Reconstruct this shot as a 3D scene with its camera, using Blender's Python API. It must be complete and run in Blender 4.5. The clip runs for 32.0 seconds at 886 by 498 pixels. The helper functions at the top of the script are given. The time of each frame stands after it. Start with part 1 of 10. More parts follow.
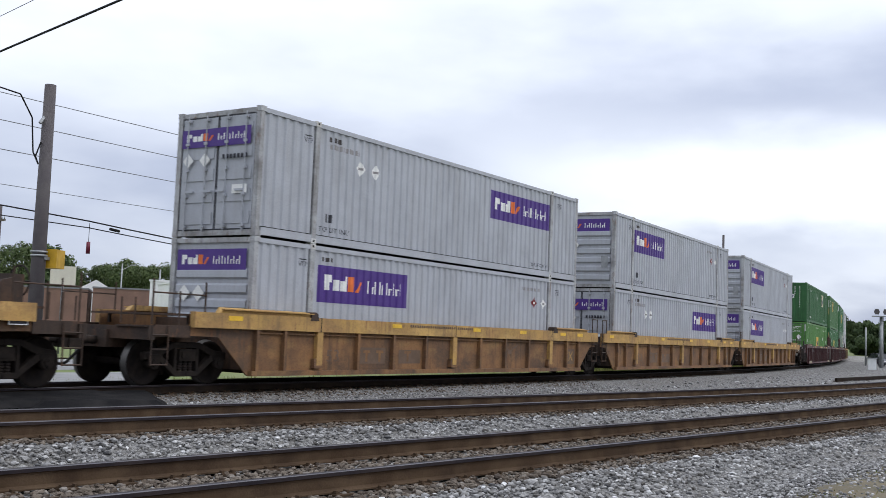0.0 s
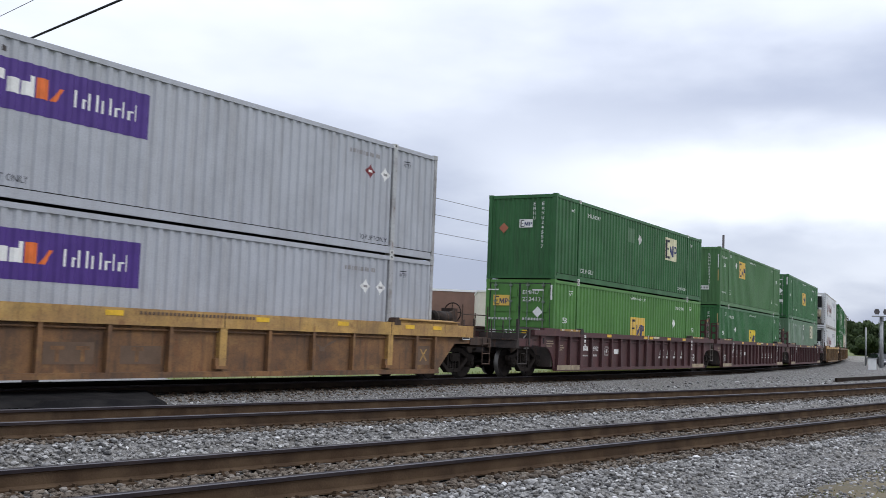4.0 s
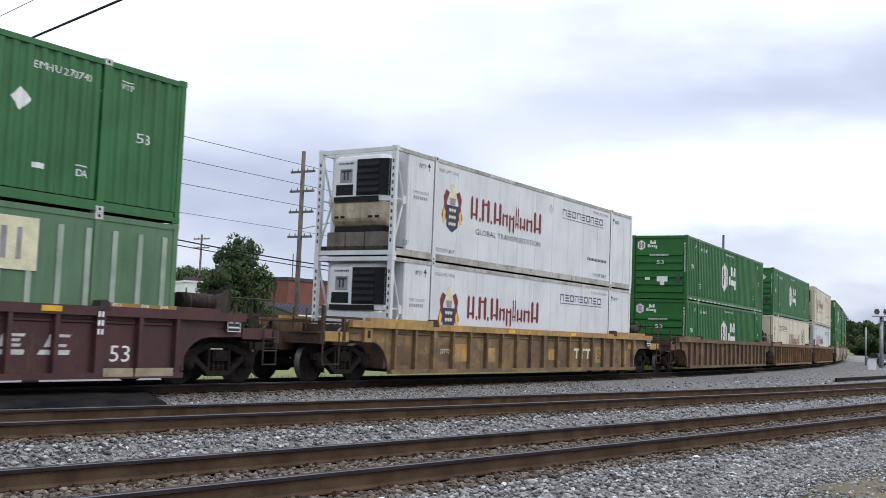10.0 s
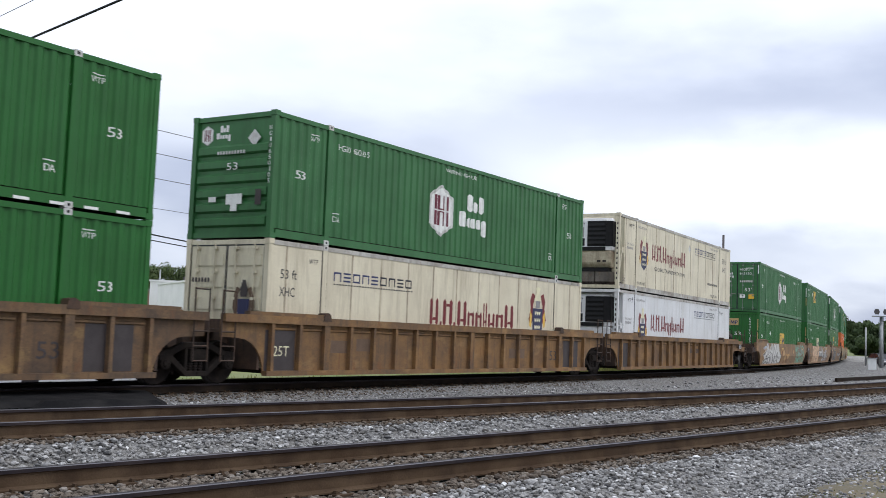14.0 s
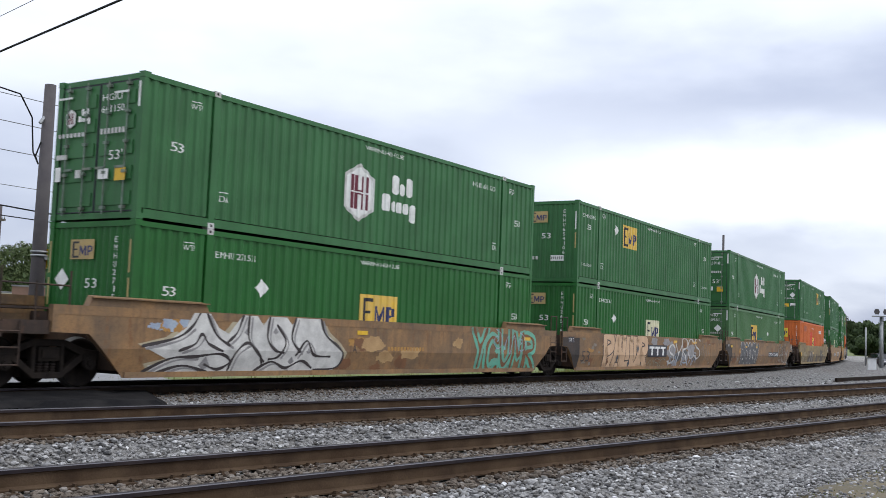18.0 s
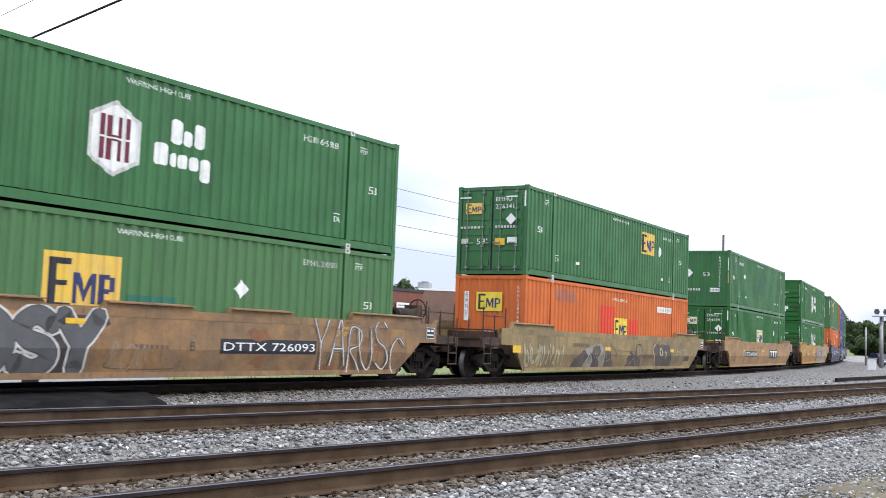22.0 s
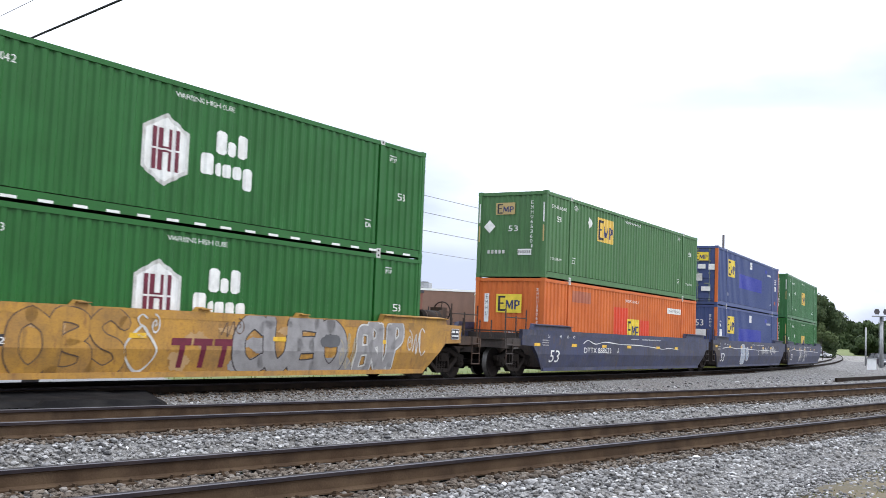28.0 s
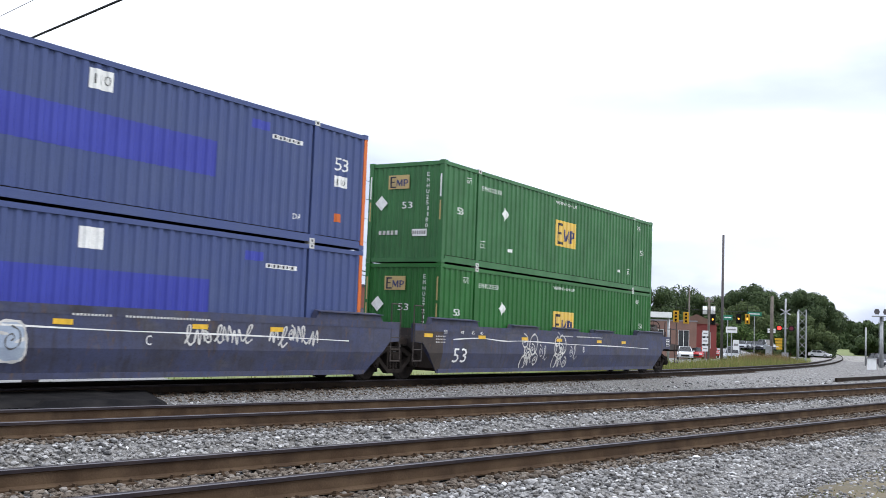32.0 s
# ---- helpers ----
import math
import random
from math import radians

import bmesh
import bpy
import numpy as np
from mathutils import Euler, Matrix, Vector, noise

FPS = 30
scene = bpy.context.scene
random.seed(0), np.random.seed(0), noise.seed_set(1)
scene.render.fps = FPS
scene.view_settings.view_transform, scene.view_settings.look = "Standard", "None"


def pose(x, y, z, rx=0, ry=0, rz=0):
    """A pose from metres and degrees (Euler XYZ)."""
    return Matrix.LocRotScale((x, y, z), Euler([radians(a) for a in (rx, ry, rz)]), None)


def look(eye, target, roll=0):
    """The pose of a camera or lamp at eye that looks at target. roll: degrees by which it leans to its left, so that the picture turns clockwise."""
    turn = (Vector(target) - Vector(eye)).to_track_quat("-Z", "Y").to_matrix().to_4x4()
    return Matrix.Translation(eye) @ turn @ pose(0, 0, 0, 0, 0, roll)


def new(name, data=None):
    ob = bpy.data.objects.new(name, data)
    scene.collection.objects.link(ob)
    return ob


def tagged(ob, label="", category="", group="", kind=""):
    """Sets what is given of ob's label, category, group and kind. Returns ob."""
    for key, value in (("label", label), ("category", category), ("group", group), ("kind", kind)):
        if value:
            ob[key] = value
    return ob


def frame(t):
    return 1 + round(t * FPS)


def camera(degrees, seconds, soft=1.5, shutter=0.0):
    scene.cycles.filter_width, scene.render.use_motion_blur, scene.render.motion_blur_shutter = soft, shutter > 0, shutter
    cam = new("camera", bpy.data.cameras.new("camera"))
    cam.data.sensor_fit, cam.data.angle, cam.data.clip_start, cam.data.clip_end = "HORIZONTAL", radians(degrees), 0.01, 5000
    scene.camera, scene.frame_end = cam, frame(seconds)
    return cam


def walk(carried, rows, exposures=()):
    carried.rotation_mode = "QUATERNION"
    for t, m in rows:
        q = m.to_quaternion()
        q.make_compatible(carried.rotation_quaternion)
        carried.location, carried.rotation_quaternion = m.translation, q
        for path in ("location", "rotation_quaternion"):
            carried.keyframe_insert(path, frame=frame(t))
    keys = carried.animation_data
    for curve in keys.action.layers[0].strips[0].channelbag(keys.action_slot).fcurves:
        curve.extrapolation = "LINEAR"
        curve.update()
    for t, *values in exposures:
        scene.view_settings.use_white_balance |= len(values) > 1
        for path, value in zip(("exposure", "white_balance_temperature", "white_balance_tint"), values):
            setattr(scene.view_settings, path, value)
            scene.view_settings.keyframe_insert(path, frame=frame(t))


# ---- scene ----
cam = camera(45.55, 32.0, soft=0.75, shutter=0.12)
EYE = Matrix.Translation((0, 0, 1.217))
AIM = EYE @ Matrix.Rotation(-1.0094, 4, "Z") @ Matrix.Rotation(math.pi / 2 + 0.0818, 4, "X") @ Matrix.Rotation(0.0382, 4, "Z")
# the camera's own exposure drifts with what passes before it
STOPS = [(0.0, -0.08), (1.0, -0.18), (2.0, -0.16), (3.0, -0.14), (6.0, 0.06), (8.0, 0.62), (9.0, 0.5), (10.0, 0.02), (11.0, 0.0), (12.0, 0.05), (13.0, 0.22), (14.0, 0.0), (17.0, -0.48), (18.0, -0.04), (19.0, 0.08), (21.0, 0.68), (23.0, 0.55), (25.0, 0.48), (28.0, 0.5), (30.0, 0.56), (31.0, 0.70), (32.0, 0.44)]
walk(cam, [(0.0, AIM), (32.0, AIM)], STOPS)

# ---- overcast daylight ----
SUN_EL, SUN_AZ = radians(50), radians(152)


def make_world():
    """Overcast sky: a grey deck that brightens towards the zenith, broken into soft bands low in the east with one bright gap."""
    w = bpy.data.worlds.new("overcast_sky")
    scene.world = w
    w.use_nodes = True
    nt = w.node_tree
    nt.nodes.clear()
    N, L = nt.nodes.new, nt.links.new

    def calc(op, a, b=0.0, c=0.0):
        n = N("ShaderNodeMath")
        n.operation = op
        for i, v in enumerate((a, b, c)):
            if isinstance(v, (int, float)):
                n.inputs[i].default_value = v
            else:
                L(v, n.inputs[i])
        return n.outputs["Value"]

    def fade(v, lo, hi, a=0.0, b=1.0):
        n = N("ShaderNodeMapRange")
        n.interpolation_type = "SMOOTHSTEP"
        L(v, n.inputs["Value"])
        for k, q in (("From Min", lo), ("From Max", hi), ("To Min", a), ("To Max", b)):
            n.inputs[k].default_value = q
        return n.outputs["Result"]

    out, bg = N("ShaderNodeOutputWorld"), N("ShaderNodeBackground")
    sky = N("ShaderNodeTexSky")
    sky.sky_type, sky.sun_disc = "NISHITA", False
    sky.sun_elevation, sky.sun_rotation = SUN_EL, SUN_AZ
    tc, sep = N("ShaderNodeTexCoord"), N("ShaderNodeSeparateXYZ")
    way = tc.outputs["Generated"]
    L(way, sep.inputs["Vector"])
    z = sep.outputs["Z"]

    def cloud(scale, detail, stretch, turn):
        mp, n = N("ShaderNodeMapping"), N("ShaderNodeTexNoise")
        mp.inputs["Scale"].default_value = (1, 1, stretch)
        mp.inputs["Rotation"].default_value = (0, 0, radians(turn))
        n.inputs["Scale"].default_value, n.inputs["Detail"].default_value, n.inputs["Roughness"].default_value = scale, detail, 0.5
        L(way, mp.inputs["Vector"])
        L(mp.outputs["Vector"], n.inputs["Vector"])
        return calc("SUBTRACT", n.outputs["Fac"], 0.5)

    big, small = cloud(2.6, 4, 3.0, 18), cloud(9.0, 7, 2.6, 40)
    tone = calc("ADD", calc("MULTIPLY", big, 0.54), calc("MULTIPLY", small, 0.24))
    # bands of the deck low in the east
    wob = calc("ADD", z, calc("ADD", calc("MULTIPLY", big, 0.10), calc("MULTIPLY", small, 0.05)))
    east = fade(sep.outputs["X"], 0.80, 0.95)
    gap = calc("MULTIPLY", fade(wob, 0.085, 0.135), fade(wob, 0.145, 0.20, 1.0, 0.0))
    dark = calc("MULTIPLY", fade(wob, 0.16, 0.21), fade(wob, 0.22, 0.30, 1.0, 0.0))
    low = fade(wob, 0.02, 0.075, 1.0, 0.0)
    band = calc("SUBTRACT", calc("MULTIPLY", gap, 0.45), calc("ADD", calc("MULTIPLY", dark, 0.11), calc("MULTIPLY", low, 0.42)))
    tone = calc("ADD", tone, calc("MULTIPLY", band, east))
    # a broad greyer sheet high in the east
    tone = calc("SUBTRACT", tone, calc("MULTIPLY", calc("MULTIPLY", fade(sep.outputs["X"], 0.62, 0.92), fade(z, 0.16, 0.3)), 0.04))
    # the deck thins towards the north
    tone = calc("ADD", tone, calc("MULTIPLY", fade(sep.outputs["Y"], 0.12, 0.5), fade(z, 0.12, 0.25, -0.22, 0.08)))
    ramp = N("ShaderNodeValToRGB")
    e = ramp.color_ramp.elements
    e[0].position, e[0].color = 0.2, (0.50, 0.56, 0.74, 1)
    e[1].position, e[1].color = 0.85, (1.28, 1.325, 1.435, 1)
    mid = e.new(0.5)
    mid.color = (0.91, 0.972, 1.115, 1)
    L(calc("ADD", tone, 0.5), ramp.inputs["Fac"])
    lift = calc("MULTIPLY_ADD", calc("POWER", calc("MAXIMUM", z, 0.0), 1.3), 0.9, 1.0)
    deck, scale, blend = N("ShaderNodeVectorMath"), N("ShaderNodeVectorMath"), N("ShaderNodeMix")
    deck.operation = scale.operation = "SCALE"
    L(ramp.outputs["Color"], deck.inputs[0])
    L(lift, deck.inputs["Scale"])
    scale.inputs["Scale"].default_value = 0.10
    blend.data_type = "RGBA"
    blend.inputs["Factor"].default_value = 0.88
    L(sky.outputs["Color"], scale.inputs[0])
    L(scale.outputs["Vector"], blend.inputs["A"])
    L(deck.outputs["Vector"], blend.inputs["B"])
    L(blend.outputs["Result"], bg.inputs["Color"])
    bg.inputs["Strength"].default_value = 1.0
    L(bg.outputs["Background"], out.inputs["Surface"])


make_world()
sun = new("sun", bpy.data.lights.new("sun", "SUN"))
sun.data.energy, sun.data.angle, sun.data.color = 1.15, radians(30), (1.0, 0.97, 0.93)
sun.matrix_world = look((0, 0, 50), (-50 * math.sin(SUN_AZ) / math.tan(SUN_EL), -50 * math.cos(SUN_AZ) / math.tan(SUN_EL), 0))


# ---- materials ----
def material(name, base, second=None, rough=0.6, metal=0.0, scale=4.0, fine=60.0, bump=0.15, dirt=None, dirt_amount=0.3, streak=False, jitter=0.0, spec=0.4):
    """Paint or stone: two tones at a large scale, fine grain as relief, and dirt in patches or in streaks that run down."""
    m = bpy.data.materials.new(name)
    m.use_nodes = True
    nt = m.node_tree
    N, L = nt.nodes.new, nt.links.new
    b = nt.nodes["Principled BSDF"]
    b.inputs["Roughness"].default_value, b.inputs["Metallic"].default_value = rough, metal
    b.inputs["Specular IOR Level"].default_value = spec
    second = second or tuple(c * 0.78 for c in base)
    tc = N("ShaderNodeTexCoord")
    n1, n2 = N("ShaderNodeTexNoise"), N("ShaderNodeTexNoise")
    n1.inputs["Scale"].default_value, n1.inputs["Detail"].default_value = scale, 5
    n2.inputs["Scale"].default_value, n2.inputs["Detail"].default_value = fine, 4
    L(tc.outputs["Object"], n1.inputs["Vector"])
    L(tc.outputs["Object"], n2.inputs["Vector"])
    mx = N("ShaderNodeMix")
    mx.data_type = "RGBA"
    mx.inputs["A"].default_value, mx.inputs["B"].default_value = (*base, 1), (*second, 1)
    r1 = N("ShaderNodeMapRange")
    r1.inputs["From Min"].default_value, r1.inputs["From Max"].default_value = 0.38, 0.66
    L(n1.outputs["Fac"], r1.inputs["Value"])
    L(r1.outputs["Result"], mx.inputs["Factor"])
    col = mx.outputs["Result"]
    g = N("ShaderNodeMix")
    g.data_type, g.blend_type = "RGBA", "MULTIPLY"
    g.inputs["Factor"].default_value = 0.35
    L(col, g.inputs["A"])
    r2 = N("ShaderNodeValToRGB")
    r2.color_ramp.elements[0].position, r2.color_ramp.elements[0].color = 0.3, (0.55, 0.55, 0.55, 1)
    r2.color_ramp.elements[1].position, r2.color_ramp.elements[1].color = 0.65, (1.1, 1.1, 1.1, 1)
    L(n2.outputs["Fac"], r2.inputs["Fac"])
    L(r2.outputs["Color"], g.inputs["B"])
    col = g.outputs["Result"]
    if dirt:
        n3, mp, r3 = N("ShaderNodeTexNoise"), N("ShaderNodeMapping"), N("ShaderNodeMapRange")
        mp.inputs["Scale"].default_value = (3.2, 3.2, 0.35) if streak else (1.0, 1.0, 1.0)
        n3.inputs["Scale"].default_value, n3.inputs["Detail"].default_value = (1.6, 6) if streak else (scale * 0.55, 8)
        n3.inputs["Roughness"].default_value = 0.65
        r3.inputs["From Min"].default_value, r3.inputs["From Max"].default_value = 0.48, 0.74
        r3.inputs["To Max"].default_value = dirt_amount
        L(tc.outputs["Object"], mp.inputs["Vector"])
        L(mp.outputs["Vector"], n3.inputs["Vector"])
        L(n3.outputs["Fac"], r3.inputs["Value"])
        d = N("ShaderNodeMix")
        d.data_type = "RGBA"
        L(col, d.inputs["A"])
        d.inputs["B"].default_value = (*dirt, 1)
        L(r3.outputs["Result"], d.inputs["Factor"])
        col = d.outputs["Result"]
    if jitter:
        info, hs, ma = N("ShaderNodeObjectInfo"), N("ShaderNodeHueSaturation"), N("ShaderNodeMapRange")
        ma.inputs["To Min"].default_value, ma.inputs["To Max"].default_value = 1 - jitter, 1 + jitter
        L(info.outputs["Random"], ma.inputs["Value"])
        L(ma.outputs["Result"], hs.inputs["Value"])
        L(col, hs.inputs["Color"])
        col = hs.outputs["Color"]
    L(col, b.inputs["Base Color"])
    rr = N("ShaderNodeMapRange")
    rr.inputs["To Min"].default_value, rr.inputs["To Max"].default_value = max(rough - 0.12, 0.05), min(rough + 0.15, 1)
    L(n1.outputs["Fac"], rr.inputs["Value"])
    L(rr.outputs["Result"], b.inputs["Roughness"])
    if bump:
        bp = N("ShaderNodeBump")
        bp.inputs["Strength"].default_value, bp.inputs["Distance"].default_value = bump, 0.01
        L(n2.outputs["Fac"], bp.inputs["Height"])
        L(bp.outputs["Normal"], b.inputs["Normal"])
    return m


def worn_paint(name, base, second, grime=(0.045, 0.035, 0.03), rust=(0.15, 0.065, 0.03), pale=None, amount=0.6, rough=0.7):
    """Old car paint: faded patches, soot blotches, rust spots with streaks below them, and chalky scuffs."""
    m = bpy.data.materials.new(name)
    m.use_nodes = True
    nt = m.node_tree
    N, L = nt.nodes.new, nt.links.new
    b = nt.nodes["Principled BSDF"]
    b.inputs["Specular IOR Level"].default_value = 0.34
    tc, info = N("ShaderNodeTexCoord"), N("ShaderNodeObjectInfo")
    shift = N("ShaderNodeVectorMath")
    shift.operation = "ADD"
    far = N("ShaderNodeMath")
    far.operation = "MULTIPLY"
    far.inputs[1].default_value = 40.0
    L(info.outputs["Random"], far.inputs[0])
    L(tc.outputs["Object"], shift.inputs[0])
    L(far.outputs["Value"], shift.inputs[1])

    def layer(stretch, scale, detail, lo, hi, top, rg=0.6):
        mp, n, r = N("ShaderNodeMapping"), N("ShaderNodeTexNoise"), N("ShaderNodeMapRange")
        mp.inputs["Scale"].default_value = stretch
        n.inputs["Scale"].default_value, n.inputs["Detail"].default_value, n.inputs["Roughness"].default_value = scale, detail, rg
        r.inputs["From Min"].default_value, r.inputs["From Max"].default_value, r.inputs["To Max"].default_value = lo, hi, top
        L(shift.outputs["Vector"], mp.inputs["Vector"])
        L(mp.outputs["Vector"], n.inputs["Vector"])
        L(n.outputs["Fac"], r.inputs["Value"])
        return r.outputs["Result"], n.outputs["Fac"]

    def over(below, color, fac):
        x = N("ShaderNodeMix")
        x.data_type = "RGBA"
        if isinstance(below, tuple):
            x.inputs["A"].default_value = (*below, 1)
        else:
            L(below, x.inputs["A"])
        x.inputs["B"].default_value = (*color, 1)
        L(fac, x.inputs["Factor"])
        return x.outputs["Result"]

    col = over(base, second, layer((1, 1, 1), 0.9, 5, 0.42, 0.6, 1.0)[0])
    if pale:
        col = over(col, pale, layer((0.6, 1, 1.4), 1.6, 7, 0.56, 0.64, 0.55)[0])
    col = over(col, grime, layer((0.8, 1, 1.2), 1.3, 9, 0.44, 0.70, amount, 0.68)[0])
    col = over(col, grime, layer((4.0, 4, 0.3), 1.7, 6, 0.52, 0.74, amount * 0.9)[0])
    col = over(col, rust, layer((2.2, 2, 0.7), 2.6, 9, 0.56, 0.66, 0.8, 0.72)[0])
    fac, fine = layer((1, 1, 1), 26, 6, 0.50, 0.72, 0.5, 0.7)
    col = over(col, grime, fac)
    L(col, b.inputs["Base Color"])
    rr, bp = N("ShaderNodeMapRange"), N("ShaderNodeBump")
    rr.inputs["To Min"].default_value, rr.inputs["To Max"].default_value = rough - 0.15, min(1.0, rough + 0.2)
    L(fine, rr.inputs["Value"])
    L(rr.outputs["Result"], b.inputs["Roughness"])
    bp.inputs["Strength"].default_value, bp.inputs["Distance"].default_value = 0.2, 0.01
    L(fine, bp.inputs["Height"])
    L(bp.outputs["Normal"], b.inputs["Normal"])
    return m


def stony(name, tones, scale=24.0):
    """Crushed stone seen as a bed: each cell a chip of its own tone and height."""
    m = bpy.data.materials.new(name)
    m.use_nodes = True
    nt = m.node_tree
    N, L = nt.nodes.new, nt.links.new
    b = nt.nodes["Principled BSDF"]
    b.inputs["Roughness"].default_value = 0.95
    tc, v, edge, ramp, sep = N("ShaderNodeTexCoord"), N("ShaderNodeTexVoronoi"), N("ShaderNodeTexVoronoi"), N("ShaderNodeValToRGB"), N("ShaderNodeSeparateColor")
    edge.feature = "DISTANCE_TO_EDGE"
    wide = N("ShaderNodeTexNoise")
    wide.inputs["Scale"].default_value, wide.inputs["Detail"].default_value, wide.inputs["Roughness"].default_value = 0.5, 8, 0.72
    for n in (v, edge):
        n.inputs["Scale"].default_value = scale
        L(tc.outputs["Object"], n.inputs["Vector"])
    L(tc.outputs["Object"], wide.inputs["Vector"])
    e = ramp.color_ramp.elements
    e[0].color, e[1].color = (*tones[0], 1), (*tones[-1], 1)
    for i, t in enumerate(tones[1:-1]):
        e.new((i + 1) / (len(tones) - 1)).color = (*t, 1)
    L(v.outputs["Color"], sep.inputs["Color"])
    L(sep.outputs["Red"], ramp.inputs["Fac"])
    joint, gap, soil, dust = N("ShaderNodeMapRange"), N("ShaderNodeMix"), N("ShaderNodeMapRange"), N("ShaderNodeMix")
    joint.inputs["From Max"].default_value = 0.10
    L(edge.outputs["Distance"], joint.inputs["Value"])
    gap.data_type = dust.data_type = "RGBA"
    gap.inputs["A"].default_value = (tones[0][0] * 0.35, tones[0][1] * 0.33, tones[0][2] * 0.3, 1)
    L(ramp.outputs["Color"], gap.inputs["B"])
    L(joint.outputs["Result"], gap.inputs["Factor"])
    soil.inputs["From Min"].default_value, soil.inputs["From Max"].default_value, soil.inputs["To Max"].default_value = 0.45, 0.75, 0.6
    L(wide.outputs["Fac"], soil.inputs["Value"])
    L(soil.outputs["Result"], dust.inputs["Factor"])
    L(gap.outputs["Result"], dust.inputs["A"])
    dust.inputs["B"].default_value = (0.12, 0.105, 0.085, 1)
    L(dust.outputs["Result"], b.inputs["Base Color"])
    bp = N("ShaderNodeBump")
    bp.inputs["Strength"].default_value, bp.inputs["Distance"].default_value = 1.0, 0.02
    L(edge.outputs["Distance"], bp.inputs["Height"])
    L(bp.outputs["Normal"], b.inputs["Normal"])
    return m


def island_material(name, tones, rough=0.85, bump=0.3, fine=40.0):
    """Many small pieces in one mesh: each takes its own tone."""
    m = bpy.data.materials.new(name)
    m.use_nodes = True
    nt = m.node_tree
    N, L = nt.nodes.new, nt.links.new
    b = nt.nodes["Principled BSDF"]
    geo, ramp, tc, n = N("ShaderNodeNewGeometry"), N("ShaderNodeValToRGB"), N("ShaderNodeTexCoord"), N("ShaderNodeTexNoise")
    e = ramp.color_ramp.elements
    e[0].color, e[1].color = (*tones[0], 1), (*tones[-1], 1)
    for i, t in enumerate(tones[1:-1]):
        k = e.new((i + 1) / (len(tones) - 1))
        k.color = (*t, 1)
    L(geo.outputs["Random Per Island"], ramp.inputs["Fac"])
    n.inputs["Scale"].default_value = fine
    L(tc.outputs["Object"], n.inputs["Vector"])
    g = N("ShaderNodeMix")
    g.data_type, g.blend_type = "RGBA", "MULTIPLY"
    g.inputs["Factor"].default_value = 0.5
    L(ramp.outputs["Color"], g.inputs["A"])
    L(n.outputs["Color"], g.inputs["B"])
    r = N("ShaderNodeValToRGB")
    r.color_ramp.elements[0].position, r.color_ramp.elements[1].position = 0.25, 0.6
    r.color_ramp.elements[0].color = (0.5, 0.5, 0.5, 1)
    L(n.outputs["Fac"], r.inputs["Fac"])
    L(r.outputs["Color"], g.inputs["B"])
    L(g.outputs["Result"], b.inputs["Base Color"])
    b.inputs["Roughness"].default_value = rough
    b.inputs["Specular IOR Level"].default_value = 0.3 if bump else 0.08
    if bump:
        bp = N("ShaderNodeBump")
        bp.inputs["Strength"].default_value, bp.inputs["Distance"].default_value = bump, 0.01
        L(n.outputs["Fac"], bp.inputs["Height"])
        L(bp.outputs["Normal"], b.inputs["Normal"])
    return m


def glow(name, color, strength):
    m = bpy.data.materials.new(name)
    m.use_nodes = True
    b = m.node_tree.nodes["Principled BSDF"]
    b.inputs["Base Color"].default_value = (*color, 1)
    b.inputs["Emission Color"].default_value, b.inputs["Emission Strength"].default_value = (*color, 1), strength
    return m


